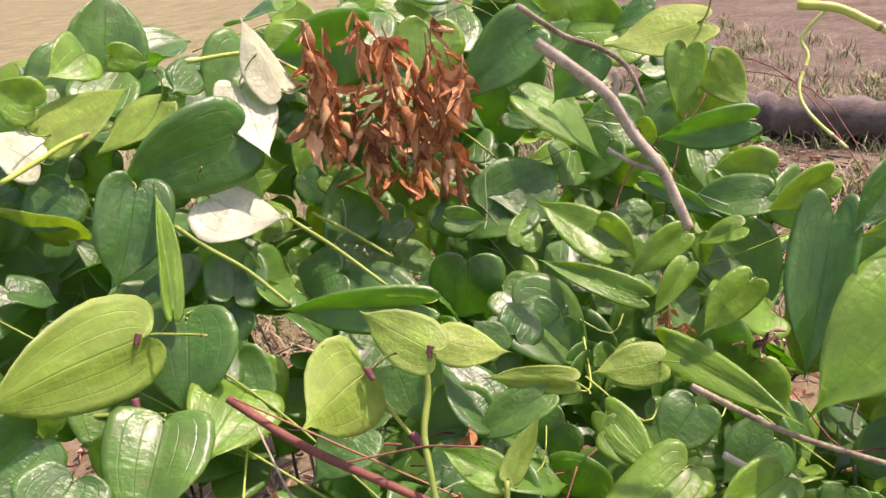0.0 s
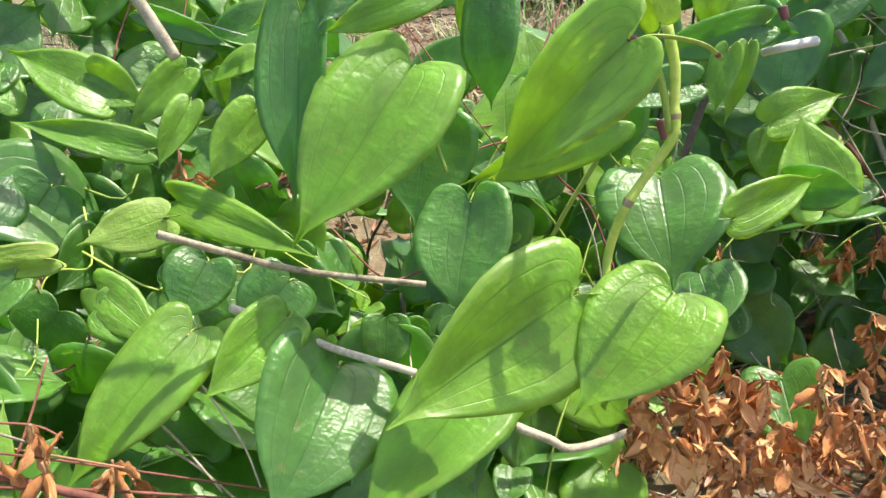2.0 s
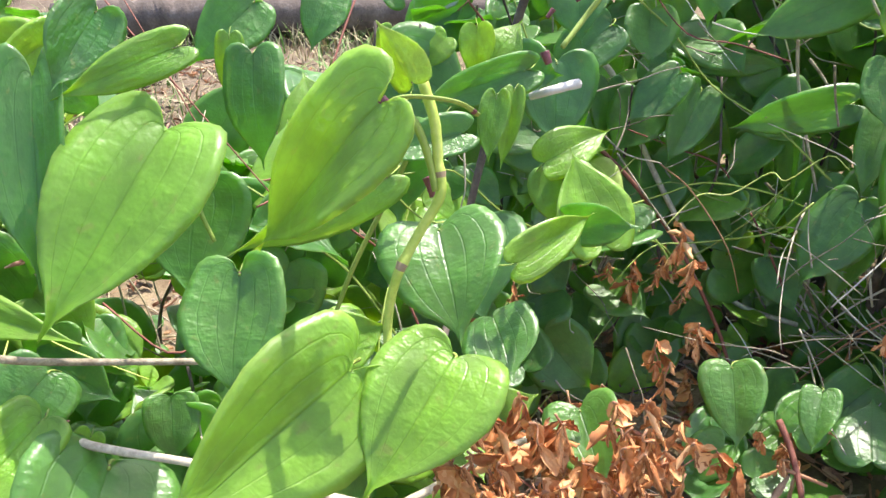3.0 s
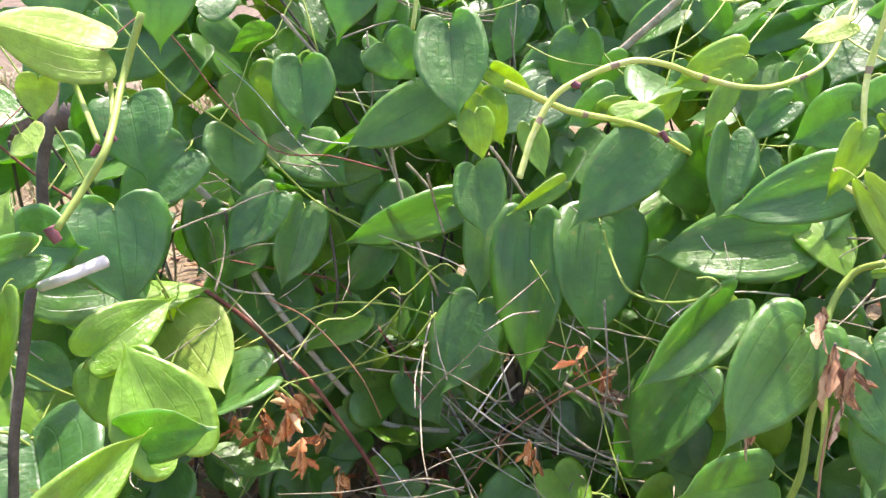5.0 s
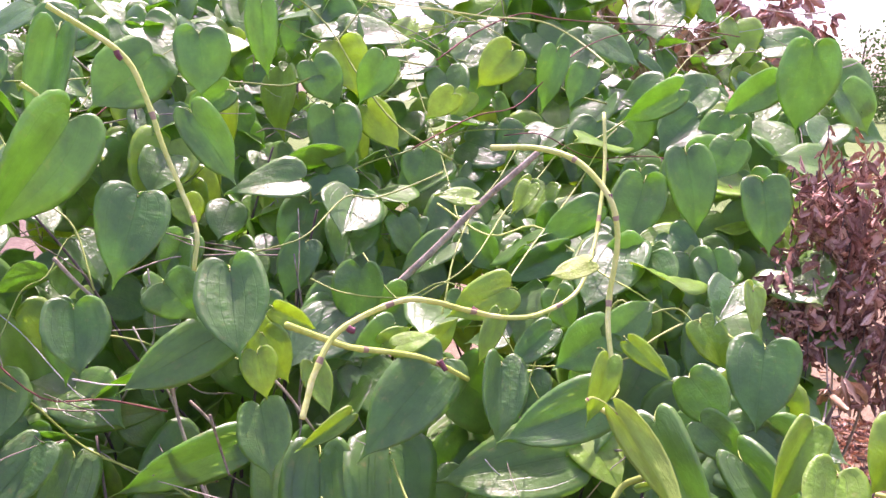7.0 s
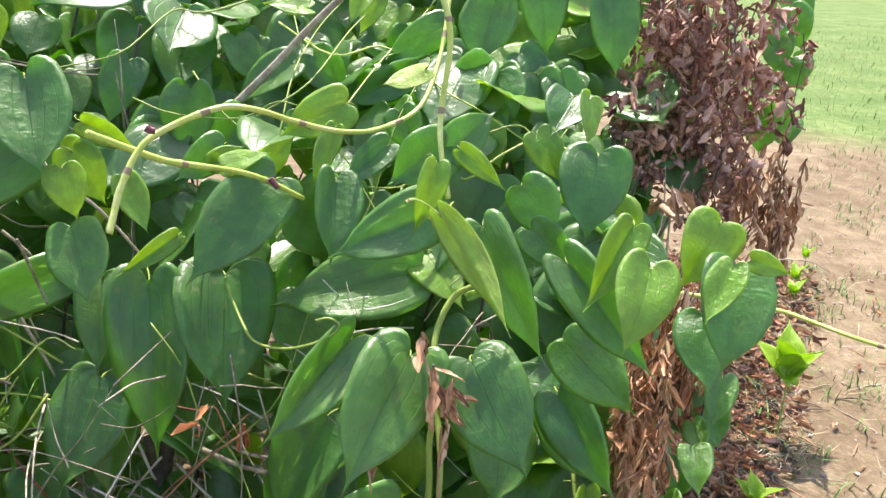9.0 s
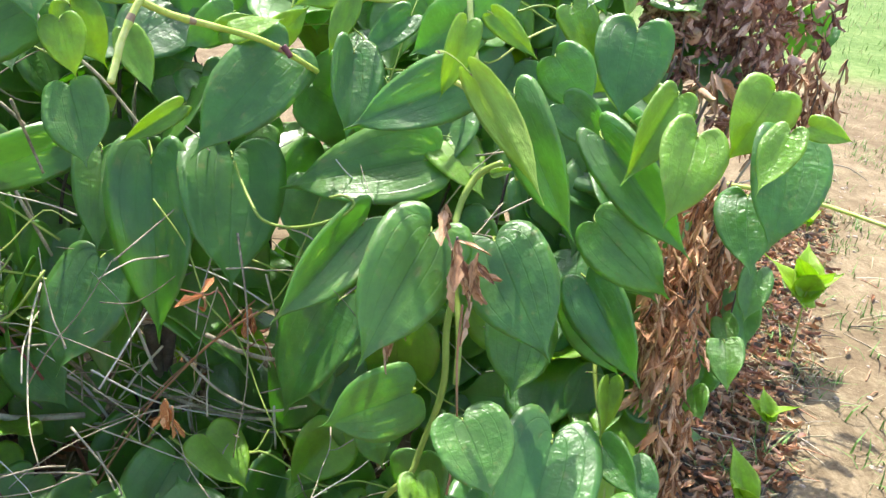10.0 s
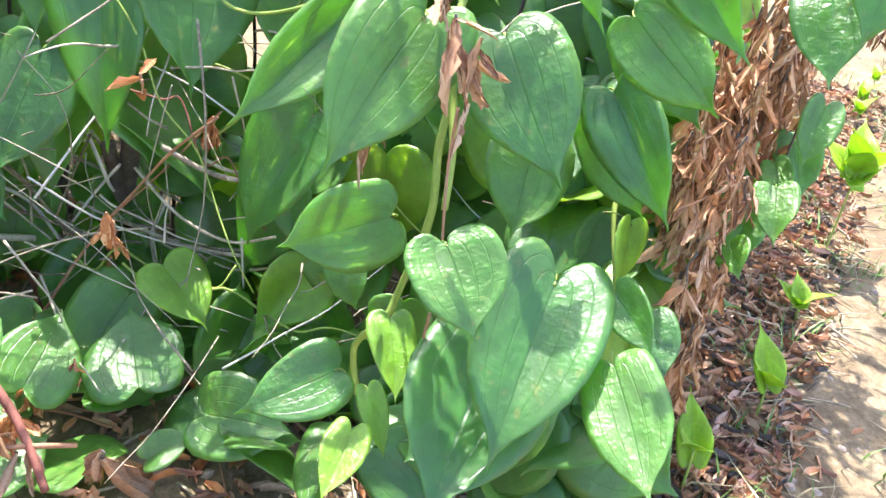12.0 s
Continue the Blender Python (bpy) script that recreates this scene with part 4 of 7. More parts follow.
leaf(vines["d"], (1.170, 0.871, 0.421), (1.249, 0.791, 0.427), (-0.24, -0.10, 0.97), 0.082, "young")
leaf(vines["d"], (1.288, 0.827, 0.593), (1.197, 0.870, 0.528), (-0.67, -0.57, 0.48), 0.087, "mature")
leaf(vines["d"], (1.459, 0.632, 0.411), (1.409, 0.679, 0.355), (-0.71, -0.19, 0.68), 0.065, "mature")
leaf(vines["d"], (1.012, 0.663, 0.783), (0.944, 0.723, 0.807), (0.42, 0.72, -0.55), 0.068, "young")
leaf(vines["d"], (1.002, 0.732, 0.756), (0.991, 0.735, 0.722), (0.59, 0.77, -0.25), 0.033, "young")
leaf(vines["d"], (0.894, 0.637, 0.747), (0.883, 0.611, 0.740), (0.68, 0.19, -0.71), 0.031, "young")
leaf(vines["e"], (1.450, 0.595, 0.413), (1.420, 0.579, 0.333), (-0.83, 0.47, 0.31), 0.062, "mature")
leaf(vines["e"], (1.404, 0.469, 0.664), (1.405, 0.437, 0.607), (-0.86, -0.37, 0.35), 0.049, "young")
leaf(vines["e"], (1.476, 0.316, 0.637), (1.477, 0.267, 0.657), (-0.63, 0.04, 0.78), 0.038, "young")
leaf(vines["e"], (1.499, 0.434, -0.158), (1.468, 0.441, -0.226), (-0.69, -0.29, 0.67), 0.049, "mature")
leaf(vines["e"], (1.552, 0.626, 0.015), (1.490, 0.563, -0.064), (-0.51, -0.19, 0.84), 0.119, "mature")
leaf(vines["e"], (1.784, 0.401, 1.013), (1.770, 0.434, 0.944), (-0.96, -0.26, 0.03), 0.064, "mature")
leaf(vines["e"], (1.426, 0.426, -0.237), (1.358, 0.407, -0.248), (-0.01, -0.26, 0.96), 0.072, "mature")
leaf(vines["f"], (1.345, 0.177, 0.369), (1.291, 0.237, 0.255), (-0.70, 0.20, 0.68), 0.101, "mature")
leaf(vines["f"], (1.458, 0.077, 0.764), (1.448, 0.120, 0.743), (0.59, -0.30, -0.75), 0.035, "young")
leaf(vines["f"], (1.408, 0.213, 0.260), (1.381, 0.266, 0.150), (-0.72, 0.23, 0.65), 0.090, "mature")
leaf(vines["f"], (1.276, 0.132, 0.257), (1.252, 0.112, 0.221), (-0.83, -0.06, 0.55), 0.042, "mature")
leaf(vines["f"], (1.358, 0.172, 0.075), (1.353, 0.235, 0.001), (-0.33, 0.33, 0.89), 0.061, "mature")
leaf(vines["f"], (1.498, -0.103, 0.735), (1.444, -0.077, 0.705), (-0.71, -0.04, 0.71), 0.063, "mature")
leaf(vines["f"], (1.567, 0.154, 0.843), (1.545, 0.174, 0.810), (-0.88, 0.29, 0.37), 0.031, "young")
leaf(vines["f"], (1.617, 0.235, 0.816), (1.598, 0.286, 0.824), (-0.59, -0.19, 0.78), 0.039, "young")
leaf(vines["f"], (1.541, 0.178, 0.706), (1.517, 0.252, 0.671), (-0.95, -0.12, 0.30), 0.062, "young")
leaf(vines["g"], (1.230, -0.115, 0.285), (1.169, -0.121, 0.214), (-0.43, -0.82, 0.39), 0.068, "young")
leaf(vines["g"], (1.247, -0.118, 0.352), (1.218, -0.119, 0.305), (-0.67, -0.63, 0.39), 0.040, "young")
leaf(vines["g"], (1.421, -0.295, 0.384), (1.368, -0.302, 0.321), (-0.72, -0.45, 0.53), 0.059, "mature")
leaf(vines["g"], (1.351, -0.255, 0.327), (1.322, -0.241, 0.285), (-0.77, 0.35, 0.54), 0.045, "mature")
leaf(vines["g"], (1.359, -0.276, 0.407), (1.317, -0.280, 0.372), (-0.73, 0.37, 0.58), 0.046, "mature")
leaf(vines["g"], (1.317, -0.149, 0.390), (1.267, -0.170, 0.318), (-0.51, -0.71, 0.50), 0.065, "mature")
leaf(vines["g"], (1.305, -0.176, 0.358), (1.273, -0.197, 0.324), (-0.56, -0.47, 0.68), 0.037, "mature")
leaf(vines["g"], (1.467, -0.118, 0.737), (1.431, -0.115, 0.692), (-0.67, -0.68, 0.29), 0.042, "young")
leaf(vines["h"], (1.777, 0.289, 0.719), (1.740, 0.369, 0.671), (-0.75, 0.12, 0.65), 0.072, "mature")
leaf(vines["h"], (1.784, 0.449, 0.792), (1.686, 0.443, 0.745), (-0.47, -0.40, 0.79), 0.105, "mature")
leaf(vines["h"], (1.747, 0.527, 0.820), (1.687, 0.620, 0.817), (-0.60, -0.24, 0.77), 0.079, "mature")
leaf(vines["h"], (2.343, 0.202, 1.017), (2.324, 0.244, 0.949), (-1.00, -0.09, 0.04), 0.077, "young")
leaf(vines["h"], (1.832, 0.262, 0.726), (1.810, 0.212, 0.671), (-0.96, -0.12, 0.24), 0.069, "mature")
leaf(vines["h"], (1.810, 0.454, 0.752), (1.724, 0.453, 0.686), (-0.61, -0.34, 0.71), 0.098, "mature")
leaf(vines["h"], (1.778, 0.522, 0.774), (1.736, 0.544, 0.680), (-0.92, -0.34, 0.22), 0.092, "mature")
leaf(vines["h"], (1.919, -0.517, 0.825), (1.886, -0.535, 0.771), (-0.79, 0.52, 0.33), 0.067, "mature")
leaf(vines["h"], (1.889, -0.495, 0.666), (1.866, -0.490, 0.595), (-0.88, 0.41, 0.25), 0.064, "mature")
leaf(vines["h"], (1.941, -0.544, 0.650), (1.924, -0.554, 0.593), (-0.86, 0.43, 0.25), 0.051, "mature")
leaf(vines["h"], (1.921, -0.536, 0.740), (1.892, -0.549, 0.702), (-0.70, 0.57, 0.43), 0.049, "mature")
leaf(vines["h"], (1.871, -0.491, 0.785), (1.846, -0.483, 0.736), (-0.70, 0.51, 0.50), 0.056, "mature")
leaf(vines["h"], (1.841, 0.296, 0.960), (1.817, 0.336, 0.922), (-0.98, -0.18, 0.06), 0.048, "young")
leaf(vines["c"], (0.516, 0.474, 0.584), (0.377, 0.470, 0.542), (-0.14, -0.83, 0.53), 0.101, "young")
leaf(vines["c"], (0.574, 0.435, 0.582), (0.484, 0.416, 0.552), (-0.22, -0.37, 0.90), 0.091, "young")
leaf(vines["c"], (0.563, 0.472, 0.753), (0.495, 0.556, 0.658), (-0.85, -0.10, 0.52), 0.081, "young")
leaf(vines["c"], (0.683, 0.563, 0.590), (0.629, 0.494, 0.559), (-0.38, -0.11, 0.92), 0.107, "mature")
leaf(vines["c"], (0.655, 0.590, 0.638), (0.538, 0.626, 0.599), (-0.34, -0.92, 0.17), 0.045, "young")
leaf(vines["c"], (0.573, 0.762, 0.606), (0.523, 0.724, 0.534), (-0.44, -0.63, 0.64), 0.103, "mature")
leaf(vines["c"], (0.648, 0.759, 0.709), (0.613, 0.726, 0.630), (-0.69, -0.51, 0.52), 0.065, "mature")
leaf(vines["c"], (0.839, 0.523, 0.318), (0.784, 0.456, 0.300), (-0.45, 0.13, 0.88), 0.091, "mature")
leaf(vines["c"], (0.776, 0.589, 0.439), (0.734, 0.527, 0.424), (-0.49, 0.12, 0.86), 0.078, "mature")
leaf(vines["c"], (0.866, 0.568, 0.520), (0.885, 0.506, 0.530), (-0.95, -0.27, 0.16), 0.044, "mature")
leaf(vines["k"], (0.922, 0.623, 0.544), (0.889, 0.591, 0.495), (-0.70, -0.28, 0.65), 0.076, "young")
leaf(vines["c"], (0.733, 0.583, 0.654), (0.665, 0.616, 0.648), (-0.39, -0.68, 0.62), 0.041, "mature")
leaf(vines["c"], (0.518, 0.602, 0.606), (0.472, 0.558, 0.542), (-0.61, -0.37, 0.70), 0.079, "mature")
leaf(vines["c"], (0.407, 0.665, 0.449), (0.314, 0.572, 0.417), (0.26, -0.53, 0.81), 0.123, "mature")
leaf(vines["c"], (0.349, 0.939, 0.521), (0.430, 0.778, 0.503), (-0.64, -0.39, 0.66), 0.052, "young")
leaf(vines["c"], (0.475, 0.802, 0.723), (0.405, 0.725, 0.605), (-0.56, -0.51, 0.66), 0.071, "mature")
leaf(vines["c"], (0.537, 0.723, 0.679), (0.395, 0.666, 0.603), (-0.18, -0.59, 0.79), 0.122, "young")
leaf(vines["c"], (0.508, 0.578, 0.444), (0.357, 0.539, 0.407), (-0.16, -0.29, 0.94), 0.095, "young")
leaf(vines["b"], (0.302, 0.765, 0.472), (0.170, 0.702, 0.426), (-0.01, -0.57, 0.82), 0.081, "young")
leaf(vines["b"], (0.378, 0.702, 0.492), (0.291, 0.674, 0.468), (-0.02, -0.62, 0.78), 0.058, "young")
leaf(vines["b"], (0.006, 0.733, 0.475), (-0.080, 0.648, 0.498), (-0.54, 0.34, -0.77), 0.095, "young")
leaf(vines["b"], (0.090, 0.987, 0.512), (0.048, 0.944, 0.478), (0.41, -0.78, 0.47), 0.098, "mature")
leaf(vines["b"], (0.278, 1.131, 0.465), (0.231, 1.040, 0.390), (0.05, -0.65, 0.76), 0.110, "mature")
leaf(vines["b"], (0.096, 0.661, 0.410), (0.147, 0.748, 0.482), (0.51, -0.71, 0.49), 0.036, "young")
leaf(vines["a"], (-0.149, 1.097, 0.828), (-0.278, 1.019, 0.799), (0.50, -0.86, 0.12), 0.118, "mature")
leaf(vines["a"], (-0.085, 1.153, 0.867), (-0.135, 1.178, 0.947), (-0.61, 0.57, -0.55), 0.074, "pale")
leaf(vines["a"], (-0.138, 1.149, 0.879), (-0.116, 1.095, 0.795), (-0.52, 0.65, -0.55), 0.078, "pale")
leaf(vines["a"], (-0.195, 1.091, 0.751), (-0.119, 1.068, 0.703), (-0.39, 0.41, -0.83), 0.108, "pale")
leaf(vines["a"], (-0.263, 1.023, 0.796), (-0.289, 0.962, 0.701), (0.49, -0.79, 0.37), 0.085, "mature")
leaf(vines["a"], (-0.231, 0.926, 0.677), (-0.229, 1.012, 0.801), (0.71, -0.59, 0.39), 0.030, "young")
leaf(vines["a"], (-0.253, 0.872, 0.674), (-0.375, 0.752, 0.686), (-0.69, 0.67, -0.28), 0.104, "young")
leaf(vines["a"], (-0.221, 0.944, 0.659), (-0.226, 0.867, 0.580), (0.01, -0.72, 0.69), 0.112, "mature")
leaf(vines["a"], (-0.229, 0.802, 0.614), (-0.245, 0.707, 0.555), (0.21, -0.54, 0.82), 0.109, "mature")
leaf(vines["b"], (-0.020, 0.768, 0.648), (-0.088, 0.718, 0.635), (-0.48, 0.77, -0.42), 0.101, "young")
leaf(vines["b"], (0.045, 0.756, 0.667), (-0.011, 0.793, 0.696), (0.10, 0.70, -0.71), 0.056, "young")
leaf(vines["a"], (0.047, 0.975, 0.614), (-0.119, 0.973, 0.628), (0.03, -0.98, 0.21), 0.062, "mature")
leaf(vines["j"], (0.196, 1.169, 0.565), (0.178, 1.088, 0.485), (-0.17, -0.67, 0.72), 0.099, "young")
leaf(vines["a"], (0.029, 1.363, 0.891), (-0.103, 1.327, 0.887), (0.27, -0.96, -0.11), 0.131, "mature")
leaf(vines["j"], (0.131, 1.309, 0.905), (0.120, 1.266, 0.814), (0.25, -0.89, 0.39), 0.103, "young")
leaf(vines["j"], (0.284, 1.303, 0.887), (0.160, 1.280, 0.806), (-0.13, -0.89, 0.45), 0.094, "mature")
leaf(vines["j"], (0.470, 1.165, 0.851), (0.446, 1.136, 0.771), (-0.15, -0.91, 0.38), 0.061, "young")
leaf(vines["j"], (0.533, 1.113, 0.750), (0.417, 1.137, 0.732), (-0.21, -0.97, 0.11), 0.058, "mature")
leaf(vines["j"], (0.328, 1.087, 0.603), (0.246, 1.137, 0.674), (-0.02, -0.84, 0.55), 0.072, "young")
leaf(vines["j"], (0.339, 1.007, 0.563), (0.222, 1.064, 0.616), (-0.12, -0.80, 0.59), 0.041, "young")
leaf(vines["a"], (-0.052, 1.276, 0.712), (0.006, 1.255, 0.671), (0.00, -0.89, 0.45), 0.055, "young")
leaf(vines["a"], (-0.070, 1.260, 0.780), (-0.094, 1.226, 0.730), (-0.07, -0.80, 0.59), 0.042, "young")
leaf(vines["j"], (0.323, 0.897, 0.528), (0.242, 0.897, 0.525), (0.02, 0.83, -0.55), 0.055, "young")
leaf(vines["b"], (0.242, 0.844, 0.501), (0.274, 0.770, 0.468), (-0.50, -0.52, 0.69), 0.048, "young")
leaf(vines["b"], (0.209, 0.875, 0.534), (0.110, 0.890, 0.549), (0.09, 0.94, -0.34), 0.036, "young")
leaf(vines["b"], (0.174, 0.875, 0.521), (0.086, 0.850, 0.500), (-0.02, -0.60, 0.80), 0.054, "mature")
leaf(vines["b"], (0.098, 0.723, 0.533), (0.044, 0.740, 0.566), (0.12, -0.79, 0.60), 0.043, "young")
leaf(vines["b"], (0.105, 0.715, 0.540), (0.141, 0.749, 0.579), (-0.19, 0.81, -0.55), 0.026, "young")
leaf(vines["a"], (-0.365, 1.095, 0.790), (-0.407, 1.048, 0.758), (0.39, -0.72, 0.57), 0.072, "mature")
leaf(vines["f"], (1.258, 0.079, 0.501), (1.153, 0.128, 0.423), (-0.66, -0.32, 0.68), 0.097, "mature")
leaf(vines["f"], (1.274, 0.014, 0.489), (1.189, -0.034, 0.423), (-0.66, 0.15, 0.74), 0.099, "mature")
leaf(vines["f"], (1.357, 0.151, 0.465), (1.262, 0.222, 0.395), (-0.72, -0.48, 0.50), 0.068, "mature")
leaf(vines["f"], (1.218, 0.087, 0.343), (1.173, 0.164, 0.326), (-0.83, -0.40, 0.39), 0.074, "mature")
leaf(vines["f"], (1.126, 0.039, 0.381), (1.076, 0.010, 0.346), (-0.55, -0.07, 0.83), 0.068, "mature")
leaf(vines["f"], (1.162, -0.050, 0.340), (1.037, -0.017, 0.275), (-0.48, -0.12, 0.87), 0.103, "mature")
leaf(vines["f"], (1.174, -0.016, 0.264), (1.039, 0.023, 0.205), (-0.43, -0.16, 0.89), 0.117, "mature")
leaf(vines["f"], (1.133, 0.110, 0.245), (1.085, 0.170, 0.236), (-0.55, -0.32, 0.77), 0.057, "mature")
leaf(vines["f"], (1.172, 0.075, 0.273), (1.117, 0.059, 0.238), (-0.47, -0.26, 0.84), 0.044, "young")
leaf(vines["f"], (1.088, 0.090, 0.224), (1.036, 0.102, 0.205), (-0.35, -0.05, 0.94), 0.036, "young")
leaf(vines["f"], (1.119, 0.083, 0.241), (1.080, 0.062, 0.215), (-0.54, -0.05, 0.84), 0.024, "young")
leaf(vines["f"], (1.316, -0.031, 0.389), (1.262, -0.019, 0.323), (-0.78, -0.05, 0.63), 0.080, "mature")
leaf(vines["g"], (1.300, -0.077, 0.419), (1.243, -0.120, 0.365), (-0.77, 0.48, 0.43), 0.056, "mature")
leaf(vines["g"], (1.238, -0.208, 0.568), (1.185, -0.202, 0.522), (-0.57, 0.40, 0.71), 0.059, "mature")
leaf(vines["g"], (1.320, -0.102, 0.497), (1.253, -0.141, 0.455), (-0.65, 0.41, 0.64), 0.079, "mature")
leaf(vines["g"], (1.161, -0.097, 0.337), (1.116, -0.122, 0.320), (-0.52, 0.44, 0.73), 0.038, "mature")
leaf(vines["g"], (1.111, -0.099, 0.304), (1.019, -0.119, 0.273), (-0.37, 0.49, 0.79), 0.060, "mature")
leaf(vines["g"], (1.163, -0.129, 0.318), (1.118, -0.140, 0.297), (-0.44, 0.13, 0.89), 0.036, "mature")
leaf(vines["e"], (1.443, 0.411, 0.489), (1.343, 0.387, 0.318), (-0.84, -0.16, 0.51), 0.101, "mature")
leaf(vines["e"], (1.436, 0.480, 0.357), (1.338, 0.504, 0.259), (-0.72, -0.15, 0.68), 0.100, "mature")
leaf(vines["e"], (1.483, 0.326, 0.488), (1.373, 0.297, 0.377), (-0.56, -0.48, 0.68), 0.139, "mature")
leaf(vines["e"], (1.475, 0.257, 0.620), (1.376, 0.334, 0.537), (-0.74, -0.33, 0.58), 0.098, "mature")
leaf(vines["f"], (1.366, 0.052, 0.626), (1.335, 0.166, 0.584), (-0.87, -0.06, 0.48), 0.070, "mature")
leaf(vines["e"], (1.450, 0.178, 0.631), (1.389, 0.173, 0.557), (-0.69, -0.42, 0.60), 0.060, "mature")
leaf(vines["f"], (1.369, -0.035, 0.656), (1.334, -0.069, 0.616), (-0.83, 0.44, 0.34), 0.058, "mature")
leaf(vines["f"], (1.413, -0.123, 0.683), (1.358, -0.109, 0.610), (-0.79, 0.04, 0.61), 0.084, "mature")
leaf(vines["f"], (1.294, 0.009, 0.630), (1.221, -0.041, 0.527), (-0.83, 0.40, 0.39), 0.059, "mature")
leaf(vines["f"], (1.245, 0.054, 0.659), (1.190, -0.017, 0.576), (0.84, -0.54, -0.10), 0.032, "young")
leaf(vines["g"], (1.295, -0.081, 0.595), (1.207, -0.151, 0.522), (-0.75, 0.41, 0.51), 0.059, "mature")
leaf(vines["g"], (1.207, -0.141, 0.630), (1.151, -0.118, 0.578), (-0.71, -0.18, 0.68), 0.057, "young")
leaf(vines["g"], (1.213, -0.223, 0.631), (1.149, -0.206, 0.564), (-0.72, 0.03, 0.69), 0.068, "mature")
leaf(vines["g"], (1.238, -0.209, 0.665), (1.212, -0.175, 0.611), (-0.90, 0.00, 0.43), 0.060, "young")
leaf(vines["g"], (1.170, -0.201, 0.646), (1.143, -0.176, 0.606), (-0.62, 0.41, 0.67), 0.034, "young")
leaf(vines["g"], (1.176, -0.219, 0.652), (1.154, -0.242, 0.651), (-0.66, 0.60, 0.45), 0.022, "young")
leaf(vines["g"], (1.267, -0.081, 0.520), (1.210, -0.139, 0.475), (-0.79, 0.44, 0.42), 0.065, "mature")
leaf(vines["g"], (1.261, -0.079, 0.459), (1.190, -0.120, 0.393), (-0.73, 0.48, 0.48), 0.063, "mature")
leaf(vines["e"], (1.364, 0.460, 0.588), (1.320, 0.432, 0.523), (-0.81, -0.06, 0.58), 0.062, "mature")
leaf(vines["e"], (1.354, 0.392, 0.649), (1.331, 0.364, 0.601), (-0.77, -0.31, 0.55), 0.036, "young")
leaf(vines["e"], (1.428, 0.367, 0.559), (1.376, 0.415, 0.528), (-0.74, -0.58, 0.34), 0.028, "young")
leaf(vines["e"], (1.398, 0.508, 0.747), (1.332, 0.472, 0.659), (-0.74, -0.20, 0.64), 0.085, "mature")
leaf(vines["e"], (1.388, 0.615, 0.834), (1.327, 0.617, 0.749), (-0.77, -0.33, 0.54), 0.082, "mature")
leaf(vines["d"], (1.471, 0.539, 0.649), (1.379, 0.648, 0.589), (-0.78, -0.39, 0.49), 0.075, "mature")
leaf(vines["d"], (1.477, 0.537, 0.483), (1.379, 0.658, 0.444), (-0.79, -0.57, 0.23), 0.071, "mature")
leaf(vines["d"], (1.454, 0.759, 0.509), (1.490, 0.650, 0.515), (-0.93, -0.30, 0.20), 0.044, "mature")
leaf(vines["d"], (1.426, 0.787, 0.489), (1.453, 0.704, 0.467), (-0.90, -0.36, 0.24), 0.034, "mature")
leaf(vines["d"], (1.369, 0.754, 0.512), (1.289, 0.784, 0.454), (-0.63, -0.42, 0.65), 0.065, "mature")
leaf(vines["d"], (1.405, 0.733, 0.479), (1.329, 0.729, 0.389), (-0.52, -0.71, 0.47), 0.071, "mature")
leaf(vines["d"], (1.431, 0.733, 0.675), (1.383, 0.728, 0.594), (-0.83, -0.24, 0.51), 0.074, "mature")
leaf(vines["d"], (1.359, 0.806, 0.601), (1.324, 0.779, 0.536), (-0.50, -0.67, 0.55), 0.085, "mature")
leaf(vines["d"], (1.264, 0.807, 0.836), (1.226, 0.784, 0.744), (-0.62, -0.66, 0.42), 0.085, "mature")
leaf(vines["d"], (1.206, 0.831, 0.678), (1.170, 0.790, 0.607), (-0.65, -0.47, 0.60), 0.093, "mature")
leaf(vines["d"], (0.887, 0.543, 0.499), (0.908, 0.600, 0.575), (-0.34, -0.70, 0.63), 0.083, "young")
leaf(vines["d"], (0.906, 0.633, 0.555), (0.977, 0.601, 0.583), (-0.52, -0.64, 0.56), 0.053, "young")
leaf(vines["d"], (0.749, 0.534, 0.539), (0.839, 0.512, 0.560), (-0.30, -0.86, 0.41), 0.043, "young")
leaf(vines["e"], (1.474, 0.481, 0.484), (1.405, 0.468, 0.391), (-0.77, -0.23, 0.60), 0.066, "mature")
leaf(vines["d"], (1.372, 0.885, 0.470), (1.325, 0.844, 0.383), (-0.56, -0.59, 0.58), 0.069, "mature")
leaf(vines["d"], (1.436, 0.745, 0.301), (1.374, 0.679, 0.220), (-0.55, -0.39, 0.74), 0.102, "mature")
leaf(vines["d"], (1.100, 0.777, 0.591), (1.055, 0.733, 0.505), (-0.42, -0.70, 0.57), 0.117, "mature")
leaf(vines["e"], (1.348, 0.674, 0.920), (1.266, 0.703, 0.807), (-0.55, -0.82, 0.19), 0.096, "mature")
leaf(vines["h"], (1.580, 0.618, 1.034), (1.566, 0.607, 0.952), (-0.79, -0.58, 0.22), 0.074, "mature")
leaf(vines["h"], (1.703, 0.573, 1.085), (1.691, 0.562, 0.983), (-0.97, -0.21, 0.13), 0.053, "mature")
leaf(vines["h"], (1.833, -0.022, 0.827), (1.802, 0.001, 0.727), (-0.86, 0.36, 0.36), 0.090, "mature")
leaf(vines["h"], (1.829, -0.085, 0.875), (1.782, -0.106, 0.759), (-0.93, 0.00, 0.37), 0.078, "mature")
leaf(vines["h"], (1.764, -0.190, 0.840), (1.726, -0.203, 0.741), (-0.93, -0.00, 0.35), 0.078, "mature")
